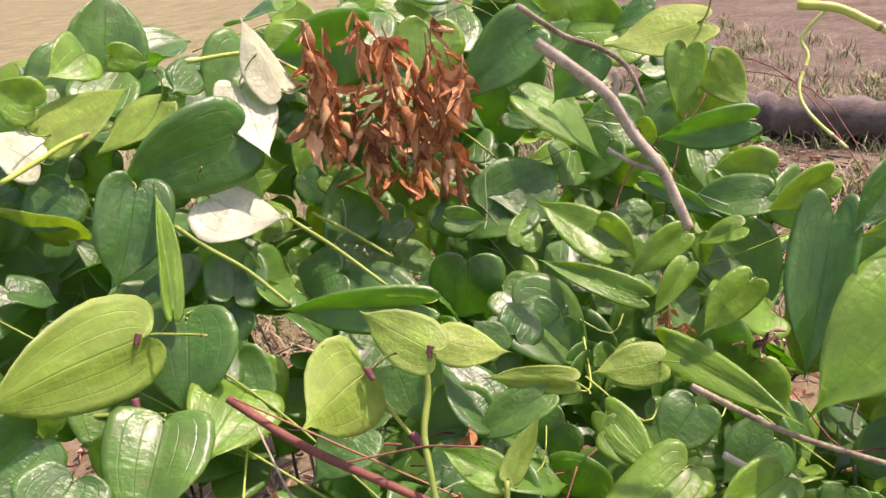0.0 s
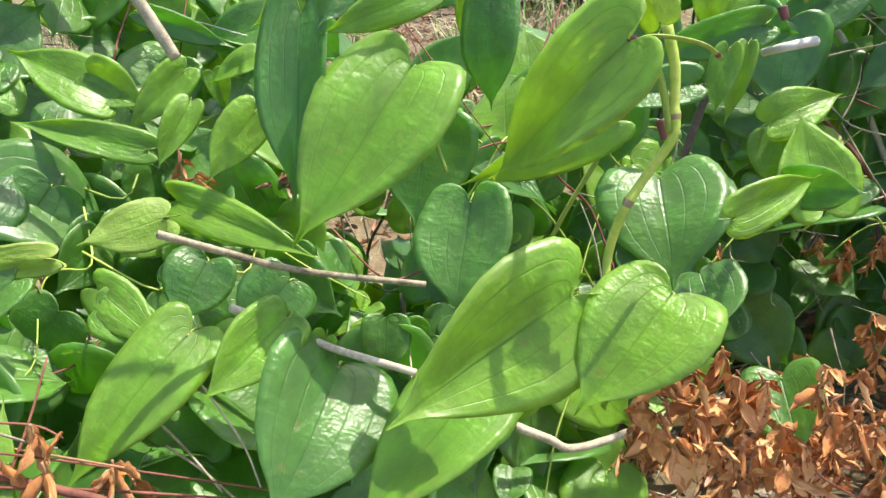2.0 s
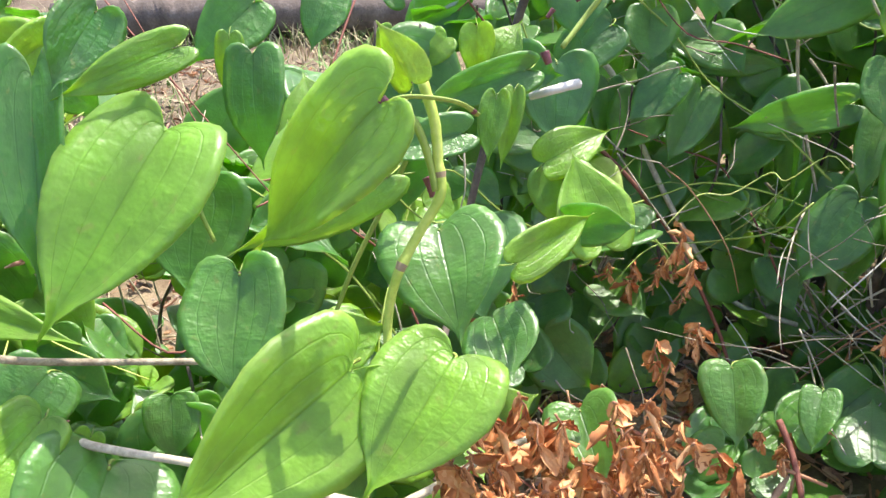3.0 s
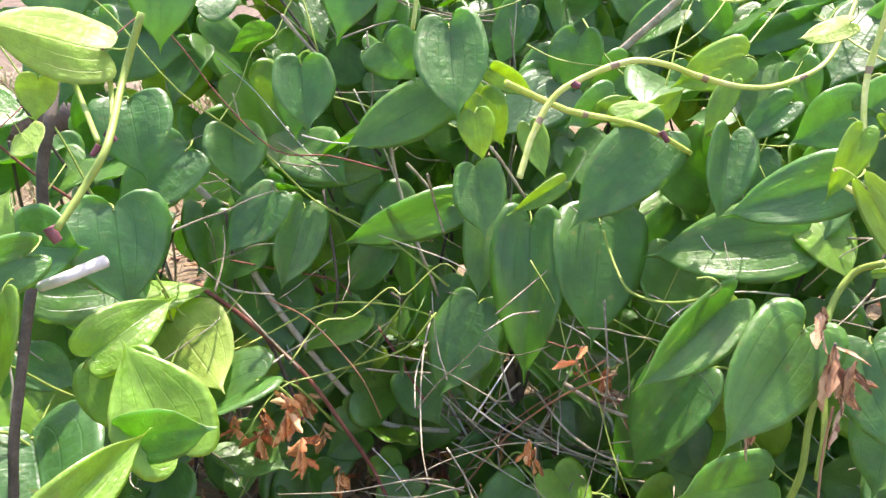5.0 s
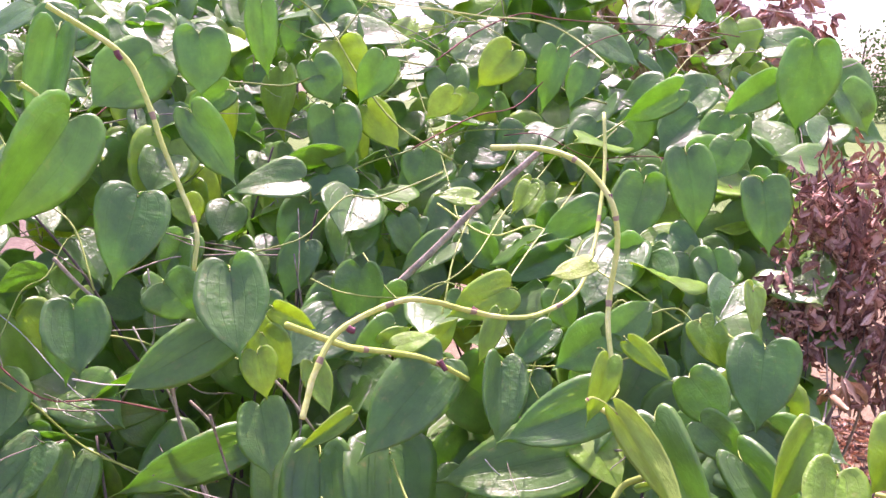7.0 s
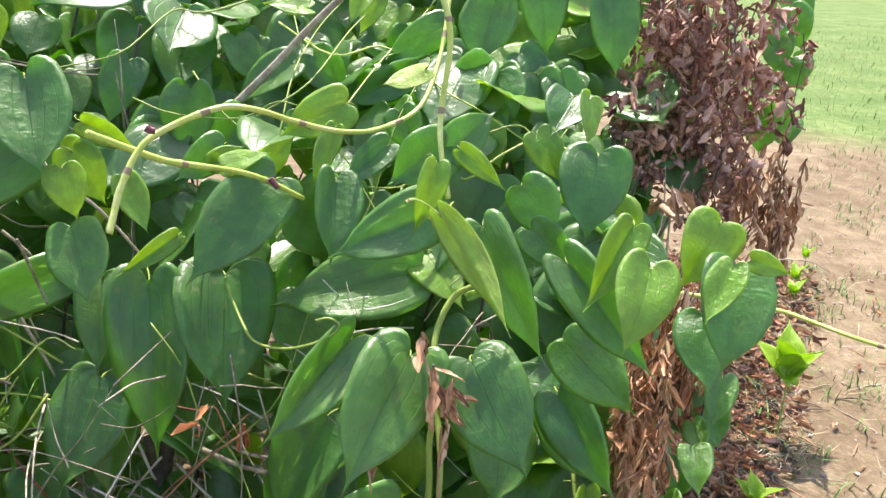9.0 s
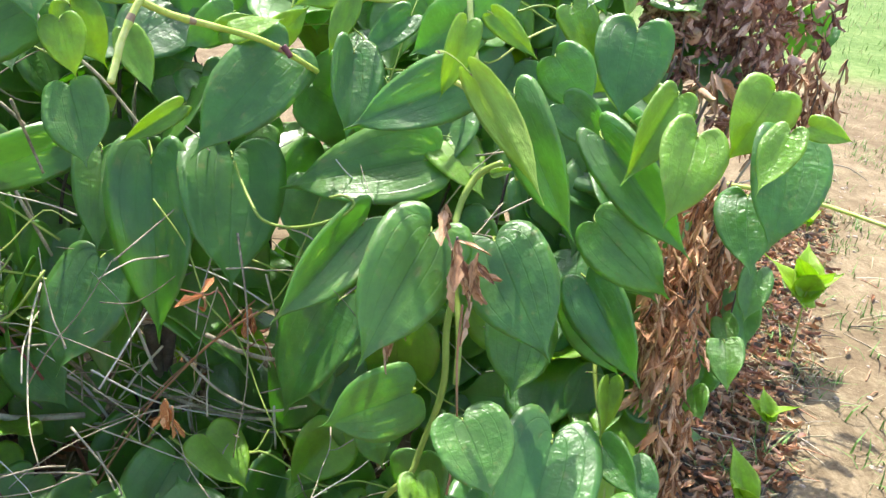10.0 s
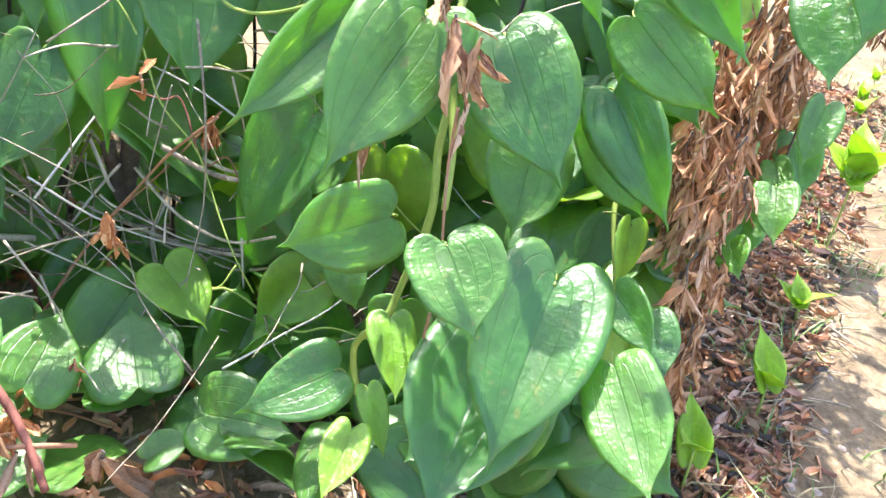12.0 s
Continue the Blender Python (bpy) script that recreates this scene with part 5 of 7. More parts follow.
leaf(vines["h"], (1.758, -0.030, 0.729), (1.721, -0.006, 0.641), (-0.82, 0.35, 0.44), 0.089, "mature")
leaf(vines["h"], (1.748, -0.089, 0.721), (1.707, -0.102, 0.642), (-0.88, 0.23, 0.42), 0.078, "mature")
leaf(vines["h"], (1.795, 0.054, 0.788), (1.768, 0.143, 0.732), (-0.97, -0.16, 0.20), 0.057, "mature")
leaf(vines["h"], (1.765, 0.101, 0.717), (1.733, 0.199, 0.672), (-0.96, -0.25, 0.13), 0.054, "mature")
leaf(vines["h"], (1.926, -0.291, 1.047), (1.912, -0.273, 0.911), (-0.94, 0.32, 0.14), 0.095, "mature")
leaf(vines["l"], (1.380, 0.387, 0.098), (1.276, 0.424, 0.036), (-0.56, -0.23, 0.79), 0.100, "mature")
leaf(vines["l"], (1.341, 0.481, 0.078), (1.250, 0.492, 0.023), (-0.49, -0.49, 0.72), 0.093, "mature")
leaf(vines["l"], (1.400, 0.365, 0.028), (1.347, 0.274, -0.035), (-0.61, -0.18, 0.77), 0.083, "mature")
leaf(vines["l"], (1.372, 0.342, 0.150), (1.334, 0.283, 0.107), (-0.48, -0.30, 0.82), 0.078, "young")
leaf(vines["l"], (1.429, 0.178, 0.079), (1.380, 0.133, 0.042), (-0.72, 0.26, 0.65), 0.074, "mature")
leaf(vines["l"], (1.564, 0.374, 0.301), (1.548, 0.308, 0.270), (-0.69, -0.18, 0.70), 0.043, "mature")
leaf(vines["l"], (1.314, 0.258, -0.029), (1.238, 0.261, -0.067), (-0.45, -0.23, 0.86), 0.085, "mature")
leaf(vines["e"], (1.484, 0.481, 0.365), (1.390, 0.469, 0.210), (-0.82, -0.23, 0.52), 0.094, "mature")
leaf(vines["i"], (-0.348, 0.783, 0.623), (-0.392, 0.718, 0.603), (0.71, -0.60, 0.37), 0.091, "mature")
leaf(vines["i"], (-0.304, 0.739, 0.600), (-0.328, 0.685, 0.579), (0.42, -0.49, 0.76), 0.085, "mature")
leaf(vines["b"], (-0.037, 0.824, 0.549), (-0.088, 0.782, 0.531), (0.14, -0.53, 0.84), 0.073, "mature")
leaf(vines["a"], (-0.180, 0.962, 0.582), (-0.154, 0.907, 0.516), (0.04, -0.76, 0.65), 0.074, "mature")
leaf(vines["b"], (0.009, 0.926, 0.560), (0.023, 0.877, 0.518), (-0.24, -0.68, 0.70), 0.078, "mature")
leaf(vines["j"], (0.235, 1.027, 0.542), (0.178, 0.993, 0.501), (0.18, -0.86, 0.47), 0.097, "mature")
leaf(vines["b"], (0.346, 0.841, 0.495), (0.299, 0.810, 0.463), (-0.07, -0.67, 0.74), 0.072, "mature")
leaf(vines["b"], (0.407, 0.774, 0.482), (0.347, 0.755, 0.455), (-0.02, -0.80, 0.60), 0.079, "mature")
leaf(vines["f"], (1.595, 0.223, 0.668), (1.595, 0.177, 0.696), (-0.99, -0.09, -0.14), 0.043, "young")
leaf(vines["e"], (1.526, 0.331, 0.650), (1.484, 0.375, 0.617), (-0.79, -0.57, 0.24), 0.049, "mature")
leaf(vines["e"], (1.508, 0.341, 0.629), (1.522, 0.305, 0.649), (-0.94, -0.25, 0.22), 0.031, "young")
leaf(vines["e"], (1.499, 0.290, 0.620), (1.529, 0.238, 0.659), (-0.87, -0.49, 0.02), 0.043, "young")
leaf(vines["f"], (1.500, 0.187, 0.681), (1.465, 0.208, 0.625), (-0.85, -0.05, 0.52), 0.031, "young")
leaf(vines["f"], (1.484, 0.121, 0.667), (1.451, 0.166, 0.627), (-0.81, -0.08, 0.58), 0.044, "mature")
leaf(vines["f"], (1.458, 0.051, 0.676), (1.428, 0.112, 0.638), (-0.92, -0.26, 0.30), 0.068, "mature")
leaf(vines["f"], (1.457, 0.044, 0.670), (1.473, -0.005, 0.716), (-0.96, -0.07, 0.26), 0.050, "mature")
leaf(vines["f"], (1.370, 0.033, 0.693), (1.351, -0.012, 0.658), (-0.95, 0.26, 0.18), 0.026, "young")
leaf(vines["g"], (1.456, -0.058, 0.696), (1.424, -0.086, 0.652), (-0.85, 0.28, 0.44), 0.043, "young")
leaf(vines["g"], (1.267, -0.135, 0.648), (1.224, -0.092, 0.583), (-0.85, -0.07, 0.52), 0.041, "young")
leaf(vines["f"], (1.347, -0.047, 0.613), (1.322, -0.088, 0.583), (-0.88, 0.23, 0.43), 0.049, "mature")
leaf(vines["f"], (1.308, 0.060, 0.691), (1.283, 0.075, 0.628), (-0.91, -0.27, 0.30), 0.031, "young")
leaf(vines["f"], (1.319, 0.020, 0.544), (1.321, -0.002, 0.551), (-0.91, 0.07, 0.41), 0.010, "young")
leaf(vines["f"], (1.484, 0.087, 0.500), (1.436, 0.245, 0.483), (-0.76, -0.16, 0.62), 0.105, "mature")
leaf(vines["e"], (1.421, 0.461, 0.694), (1.436, 0.414, 0.665), (-0.96, -0.26, -0.09), 0.031, "young")
leaf(vines["e"], (1.358, 0.460, 0.656), (1.342, 0.445, 0.607), (-0.87, -0.31, 0.38), 0.044, "young")
leaf(vines["c"], (0.569, 0.742, 0.737), (0.474, 0.757, 0.718), (-0.21, -0.93, 0.30), 0.038, "young")
leaf(vines["c"], (0.644, 0.789, 0.721), (0.630, 0.781, 0.668), (-0.41, -0.88, 0.25), 0.027, "young")
leaf(vines["c"], (0.590, 0.477, 0.757), (0.584, 0.495, 0.790), (0.84, 0.53, -0.14), 0.028, "young")
leaf(vines["c"], (0.536, 0.911, 0.726), (0.464, 0.907, 0.697), (-0.02, -0.98, 0.21), 0.045, "young")
leaf(vines["c"], (0.830, 0.657, 0.712), (0.821, 0.648, 0.663), (-0.83, -0.50, 0.26), 0.033, "young")
leaf(vines["c"], (0.787, 0.593, 0.669), (0.761, 0.581, 0.621), (-0.76, -0.39, 0.52), 0.028, "young")
leaf(vines["c"], (0.853, 0.615, 0.673), (0.769, 0.666, 0.653), (-0.55, -0.79, 0.27), 0.040, "mature")
leaf(vines["j"], (0.315, 1.105, 0.633), (0.357, 1.067, 0.592), (-0.41, -0.84, 0.35), 0.054, "young")
leaf(vines["j"], (0.407, 1.030, 0.632), (0.330, 1.017, 0.590), (-0.12, -0.86, 0.50), 0.045, "young")
leaf(vines["j"], (0.395, 0.983, 0.611), (0.343, 0.952, 0.566), (-0.05, -0.80, 0.60), 0.036, "young")
leaf(vines["j"], (0.446, 0.915, 0.607), (0.380, 0.899, 0.557), (-0.17, -0.84, 0.51), 0.052, "young")
leaf(vines["j"], (0.393, 1.109, 0.684), (0.470, 1.061, 0.640), (-0.44, -0.88, 0.19), 0.030, "mature")
leaf(vines["b"], (0.237, 0.831, 0.488), (0.290, 0.787, 0.459), (-0.17, -0.68, 0.71), 0.051, "young")
leaf(vines["b"], (0.334, 0.956, 0.499), (0.276, 0.940, 0.480), (0.02, -0.80, 0.60), 0.068, "young")
leaf(vines["k"], (0.831, 0.649, 0.670), (0.870, 0.640, 0.713), (-0.66, -0.59, 0.47), 0.047, "young")
leaf(vines["c"], (0.818, 0.599, 0.664), (0.785, 0.585, 0.606), (-0.62, -0.61, 0.50), 0.024, "young")
leaf(vines["k"], (1.009, 0.439, 0.324), (0.955, 0.398, 0.275), (-0.65, -0.04, 0.76), 0.071, "mature")
leaf(vines["k"], (1.063, 0.355, 0.303), (1.011, 0.336, 0.267), (-0.57, -0.02, 0.82), 0.046, "mature")
leaf(vines["c"], (0.528, 0.778, 0.769), (0.476, 0.762, 0.725), (-0.00, -0.94, 0.34), 0.055, "mature")
leaf(vines["c"], (0.713, 0.852, 0.732), (0.640, 0.857, 0.693), (-0.35, -0.75, 0.57), 0.064, "mature")
leaf(vines["c"], (0.806, 0.852, 0.726), (0.767, 0.839, 0.677), (-0.44, -0.72, 0.53), 0.053, "mature")
leaf(vines["h"], (1.983, 0.528, 1.049), (1.974, 0.493, 0.958), (-0.98, -0.14, 0.15), 0.087, "young")
leaf(vines["h"], (1.924, 0.559, 1.011), (1.917, 0.511, 0.942), (-0.86, -0.38, 0.34), 0.083, "mature")
leaf(vines["h"], (1.885, 0.512, 0.923), (1.852, 0.498, 0.822), (-0.92, -0.21, 0.34), 0.100, "mature")
leaf(vines["h"], (1.847, 0.512, 0.817), (1.829, 0.478, 0.762), (-0.86, -0.25, 0.44), 0.090, "mature")
leaf(vines["h"], (1.949, 0.466, 0.933), (1.938, 0.406, 0.859), (-0.99, 0.00, 0.14), 0.069, "young")
leaf(vines["h"], (2.079, 0.294, 0.962), (2.055, 0.323, 0.913), (-0.91, -0.30, 0.27), 0.053, "young")
leaf(vines["h"], (2.133, 0.218, 1.046), (2.111, 0.276, 0.979), (-0.96, -0.07, 0.26), 0.083, "young")
leaf(vines["h"], (2.086, 0.129, 1.045), (2.068, 0.151, 0.938), (-0.98, 0.05, 0.18), 0.058, "mature")
leaf(vines["h"], (2.086, 0.069, 1.014), (2.068, 0.098, 0.945), (-0.95, 0.10, 0.29), 0.064, "mature")
leaf(vines["h"], (1.973, -0.085, 0.974), (1.962, 0.004, 0.918), (-0.99, -0.10, 0.03), 0.059, "mature")
leaf(vines["h"], (1.990, -0.254, 0.992), (1.989, -0.169, 0.932), (-0.98, 0.12, 0.18), 0.066, "mature")
leaf(vines["h"], (1.905, -0.174, 0.892), (1.886, -0.143, 0.831), (-0.90, 0.21, 0.38), 0.067, "mature")
leaf(vines["h"], (1.853, 0.353, 0.749), (1.816, 0.395, 0.699), (-0.86, -0.18, 0.49), 0.056, "mature")
leaf(vines["h"], (1.776, 0.454, 0.723), (1.749, 0.419, 0.654), (-0.87, -0.21, 0.45), 0.071, "mature")
leaf(vines["d"], (1.707, 0.510, 0.723), (1.662, 0.533, 0.650), (-0.86, -0.17, 0.48), 0.070, "mature")
leaf(vines["h"], (1.773, 0.376, 0.631), (1.768, 0.409, 0.679), (-0.86, -0.47, 0.21), 0.064, "mature")
leaf(vines["h"], (1.880, 0.162, 0.816), (1.863, 0.193, 0.764), (-0.95, -0.01, 0.31), 0.035, "young")
leaf(vines["d"], (1.579, 0.829, 1.032), (1.541, 0.850, 0.883), (-0.93, -0.31, 0.19), 0.071, "mature")
leaf(vines["d"], (1.599, 0.697, 1.004), (1.534, 0.754, 0.932), (-0.81, -0.45, 0.38), 0.094, "mature")
leaf(vines["d"], (1.577, 0.631, 0.926), (1.574, 0.570, 0.833), (-0.93, -0.30, 0.22), 0.059, "mature")
leaf(vines["d"], (1.642, 0.607, 0.958), (1.609, 0.655, 0.921), (-0.86, -0.50, 0.11), 0.049, "mature")
leaf(vines["d"], (1.384, 0.706, 0.691), (1.349, 0.682, 0.617), (-0.60, -0.63, 0.49), 0.081, "mature")
leaf(vines["d"], (1.442, 0.616, 0.714), (1.430, 0.573, 0.675), (-0.93, -0.05, 0.37), 0.074, "mature")
leaf(vines["p"], (2.129, -0.602, 0.845), (2.094, -0.622, 0.774), (-0.85, 0.43, 0.29), 0.081, "mature")
leaf(vines["p"], (2.066, -0.601, 0.733), (2.033, -0.612, 0.685), (-0.80, 0.40, 0.45), 0.067, "mature")
leaf(vines["p"], (2.004, -0.578, 0.624), (1.972, -0.586, 0.594), (-0.70, 0.30, 0.65), 0.065, "mature")
leaf(vines["p"], (2.024, -0.443, 0.795), (2.005, -0.427, 0.756), (-0.74, 0.40, 0.53), 0.058, "mature")
leaf(vines["p"], (2.017, -0.424, 0.681), (1.984, -0.440, 0.645), (-0.77, 0.16, 0.62), 0.053, "mature")
leaf(vines["p"], (2.031, -0.547, 0.715), (2.009, -0.530, 0.665), (-0.84, 0.28, 0.47), 0.060, "mature")
leaf(vines["p"], (1.980, -0.223, 0.831), (1.947, -0.241, 0.731), (-0.85, 0.48, 0.20), 0.074, "mature")
leaf(vines["h"], (1.927, -0.151, 0.701), (1.895, -0.128, 0.616), (-0.93, -0.20, 0.31), 0.081, "mature")
leaf(vines["p"], (1.917, -0.182, 0.669), (1.890, -0.172, 0.624), (-0.83, 0.13, 0.54), 0.067, "mature")
leaf(vines["h"], (1.998, -0.104, 0.845), (1.968, -0.113, 0.741), (-0.95, 0.21, 0.25), 0.079, "mature")
leaf(vines["h"], (2.003, -0.034, 0.827), (1.973, -0.023, 0.715), (-0.93, -0.28, 0.23), 0.084, "mature")
leaf(vines["h"], (1.892, -0.024, 0.717), (1.856, -0.012, 0.626), (-0.93, -0.05, 0.36), 0.093, "mature")
leaf(vines["h"], (1.933, 0.519, 0.854), (1.904, 0.533, 0.795), (-0.89, -0.26, 0.38), 0.089, "mature")
leaf(vines["h"], (1.913, 0.561, 0.779), (1.899, 0.526, 0.735), (-0.90, -0.16, 0.41), 0.084, "mature")
leaf(vines["h"], (1.955, 0.391, 0.708), (1.918, 0.424, 0.658), (-0.85, -0.25, 0.46), 0.059, "mature")
leaf(vines["h"], (1.948, 0.114, 0.753), (1.920, 0.142, 0.707), (-0.87, -0.41, 0.27), 0.072, "mature")
leaf(vines["h"], (1.886, 0.168, 0.696), (1.853, 0.199, 0.643), (-0.87, -0.38, 0.32), 0.060, "mature")
leaf(vines["n"], (1.328, -0.276, 0.452), (1.291, -0.262, 0.415), (-0.70, 0.00, 0.71), 0.038, "mature")
leaf(vines["n"], (1.325, -0.250, 0.394), (1.292, -0.254, 0.376), (-0.44, 0.52, 0.73), 0.029, "mature")
leaf(vines["n"], (1.259, -0.208, 0.342), (1.228, -0.209, 0.332), (-0.23, 0.70, 0.67), 0.035, "mature")
leaf(vines["n"], (1.276, -0.237, 0.394), (1.234, -0.234, 0.365), (-0.51, 0.37, 0.78), 0.040, "mature")

# ---- roots of the vines and the shrubs that carry them ----
FACE = {  # distance of the hedge's face from the standing place, by height, on four bearings (degrees to the right of ahead)
    0: ((0.1, 0.3, 0.4, 0.5, 0.6, 0.7, 0.8, 0.9), (0.55, 0.62, 0.70, 0.82, 1.02, 1.16, 1.27, 1.34)),
    25: ((0.1, 0.3, 0.45, 0.6, 0.75, 0.9), (0.56, 0.62, 0.76, 0.84, 1.0, 1.2)),
    58: ((0.1, 0.35, 0.55, 0.7, 0.9, 1.05), (1.05, 1.14, 1.22, 1.28, 1.44, 1.55)),
    90: ((0.05, 0.2, 0.35, 0.5, 0.6, 0.7, 0.8, 0.95, 1.1), (0.86, 0.90, 0.97, 1.07, 1.14, 1.2, 1.52, 1.68, 1.88)),
}


def hedge_front(az, z=0.3):
    keys = sorted(FACE)
    return float(np.interp(az, keys, [np.interp(z, *FACE[k]) for k in keys]))


def hedge_top(az):
    return float(np.interp(az, (-50, -24, -8, 4, 12, 18, 32, 45, 60, 75, 95, 104, 110), (0.86, 0.9, 0.95, 0.92, 0.75, 0.52, 0.52, 0.85, 1.1, 1.15, 1.1, 0.95, 0.8)))


def bearing(az, r, z=0.0):
    a = radians(az)
    return Vector((0.35 + r * math.sin(a), 0.08 + r * math.cos(a), z))


def inside(p):
    """How deep behind the hedge's face a point lies."""
    x, y = p[0] - 0.35, p[1] - 0.08
    return math.hypot(x, y) - hedge_front(math.degrees(math.atan2(x, y)), p[2])


rng = random.Random(4)
for key, vine in vines.items():
    x, y, _ = vine.location
    for k in range(3):
        pts, px, py = [], x + rng.uniform(-0.1, 0.1), y + rng.uniform(-0.1, 0.1)
        for h in range(6):
            if h > 1 and inside((px, py, -0.02 + 0.13 * h)) < 0.05:
                break
            pts.append((px, py, -0.02 + 0.13 * h))
            px, py = px + rng.uniform(-0.05, 0.05), py + rng.uniform(-0.05, 0.05)
        put("root_stem", stem_mesh("root_stem", pts, 0.0032, BARK, 0.6), vine)


def brushwood(shrub, az_from, az_to, count, seed):
    """Bare crooked twigs of a shrub, rising and forking from its foot."""
    rng = random.Random(seed)
    for k in range(count):
        az = rng.uniform(az_from, az_to)
        r = hedge_front(az, 0.6) + rng.uniform(0.08, 0.45)
        p = bearing(az, r, -0.02)
        way = Vector((rng.uniform(-0.3, 0.3), rng.uniform(-0.3, 0.3), 1)).normalized()
        top = hedge_top(az) * rng.uniform(0.35, 0.75)
        pts = [p.copy()]
        while p.z < top and len(pts) < 8:
            way = (way + Vector((rng.uniform(-0.35, 0.35), rng.uniform(-0.35, 0.35), rng.uniform(0.0, 0.35)))).normalized()
            p = p + way * top / 5
            if inside(p) < 0.04:
                break
            pts.append(p.copy())
        if len(pts) < 4:
            continue
        rad = rng.uniform(0.0018, 0.0048)
        put("branch", stem_mesh("branch", pts, rad, WOOD if rng.random() < 0.6 else BARK, 0.45, rough=0.1, rng=rng), shrub)
        for _ in range(4):
            at = rng.randrange(1, len(pts) - 1)
            q = pts[at].copy()
            w = Vector((rng.uniform(-1, 1), rng.uniform(-1, 1), rng.uniform(-0.5, 0.6))).normalized()
            tw = [q.copy()]
            for _ in range(4):
                w = (w + Vector((rng.uniform(-0.4, 0.4), rng.uniform(-0.4, 0.4), rng.uniform(-0.3, 0.3)))).normalized()
                q = q + w * rng.uniform(0.03, 0.07)
                tw.append(q.copy())
            put("twig", stem_mesh("twig", tw, rad * 0.4, WOOD, 0.4, steps=3), shrub)


for k, (a0, a1, n) in enumerate(((-30, 8, 14), (8, 40, 12), (40, 75, 22), (75, 106, 18))):
    brushwood(shrubs[k], a0, a1, n, 50 + k)


HOLES = ((69, 0.22, 4.5, 0.13), (79, 0.26, 3.0, 0.16), (51, 0.38, 3.0, 0.17), (55, 0.73, 2.0, 0.06), (49, 0.62, 1.5, 0.05), (63, 0.40, 1.5, 0.06))  # thin places: bearing, height and half extents


def thin_place(az, z):
    return any(((az - a) / da) ** 2 + ((z - h) / dz) ** 2 < 1 for a, h, da, dz in HOLES)


def thicket(vine, az_from, az_to, count, seed, near=0.06, deep=0.5, low=0.03, high=1.0, fresh=0.15):
    """The inner leaves of the hedge, behind its face, hanging tip down and looking out and up."""
    rng = random.Random(seed)
    for _ in range(count):
        az = rng.uniform(az_from, az_to)
        z = low + (hedge_top(az) * high - low) * rng.random()
        if thin_place(az, z) and rng.random() < 0.65:
            continue
        r = hedge_front(az, z) + near + (deep - near) * rng.random() ** 1.5
        p = bearing(az, r, z)
        outward = (bearing(az, 0.0, z) - p).normalized()
        face = (outward * rng.uniform(0.3, 1.3) + Vector((rng.uniform(-0.7, 0.7), rng.uniform(-0.7, 0.7), rng.uniform(0.2, 1.3)))).normalized()
        fall = Vector((rng.uniform(-0.7, 0.7), rng.uniform(-0.7, 0.7), rng.uniform(-1.3, -0.1) if az > 40 else rng.uniform(-0.7, 0.5))).normalized()
        fall = (fall - face * fall.dot(face)).normalized()
        size = rng.uniform(0.05, 0.13)
        leaf(vine, p, p + fall * size, face, size * rng.uniform(0.88, 1.08), "young" if rng.random() < fresh else "mature", False)


def ground_leaves(vine, az_from, az_to, count, seed, r_from, r_to, top):
    """Small leaves creeping close above the soil at the foot of the hedge."""
    rng = random.Random(seed)
    for _ in range(count):
        p = bearing(rng.uniform(az_from, az_to), rng.uniform(r_from, r_to), rng.uniform(0.02, top))
        face = Vector((rng.uniform(-0.8, 0.6), rng.uniform(-0.6, 0.6), rng.uniform(0.5, 1.2))).normalized()
        fall = Vector((rng.uniform(-1, 1), rng.uniform(-1, 1), rng.uniform(-0.8, 0.1)))
        fall = (fall - face * fall.dot(face)).normalized()
        size = rng.uniform(0.045, 0.105)
        leaf(vine, p, p + fall * size, face, size * rng.uniform(0.85, 1.08), "mature", False)


def dead_twigs(shrub, az_from, az_to, count, seed, z_from, z_to, near, deep, reach=1.0):
    """Thin bleached twigs that poke out of the shade in all directions."""
    rng = random.Random(seed)
    for _ in range(count):
        az, z = rng.uniform(az_from, az_to), rng.uniform(z_from, z_to)
        q = bearing(az, hedge_front(az, z) + rng.uniform(near, deep), z)
        w = Vector((rng.uniform(-1, 1), rng.uniform(-1, 1), rng.uniform(-0.7, 0.7))).normalized()
        pts = [q.copy()]
        for _ in range(4):
            w = (w + Vector((rng.uniform(-0.25, 0.25), rng.uniform(-0.25, 0.25), rng.uniform(-0.25, 0.25)))).normalized()
            q = q + w * rng.uniform(0.015, 0.05) * reach
            q.z = max(q.z, 0.02)
            pts.append(q.copy())
        put("twig", stem_mesh("twig", pts, rng.uniform(0.0007, 0.0017), WOOD if rng.random() < 0.93 else WHITE_WOOD, 0.4, steps=3), shrub)


ground_leaves(vines["l"], 60, 84, 26, 42, 0.86, 1.3, 0.10)
ground_leaves(vines["m"], 78, 98, 14, 43, 0.86, 1.0, 0.1)
ground_leaves(vines["b"], -45, 10, 60, 44, 0.6, 0.95, 0.2)
ground_leaves(vines["j"], -18, 36, 110, 45, 0.75, 1.35, 0.28)
dead_twigs(shrubs[2], 62, 82, 55, 61, 0.06, 0.42, 0.0, 0.3)
dead_twigs(shrubs[2], 64, 81, 32, 66, 0.10, 0.45, -0.05, 0.12, 1.7)
dead_twigs(shrubs[2], 46, 62, 40, 65, 0.1, 0.6, 0.0, 0.25)
dead_twigs(shrubs[1], 30, 55, 45, 62, 0.1, 0.55, -0.02, 0.3)
dead_twigs(shrubs[0], -40, 25, 40, 63, 0.3, 0.75, 0.0, 0.25)
dead_twigs(shrubs[3], 84, 104, 30, 64, 0.1, 0.6, 0.02, 0.2)
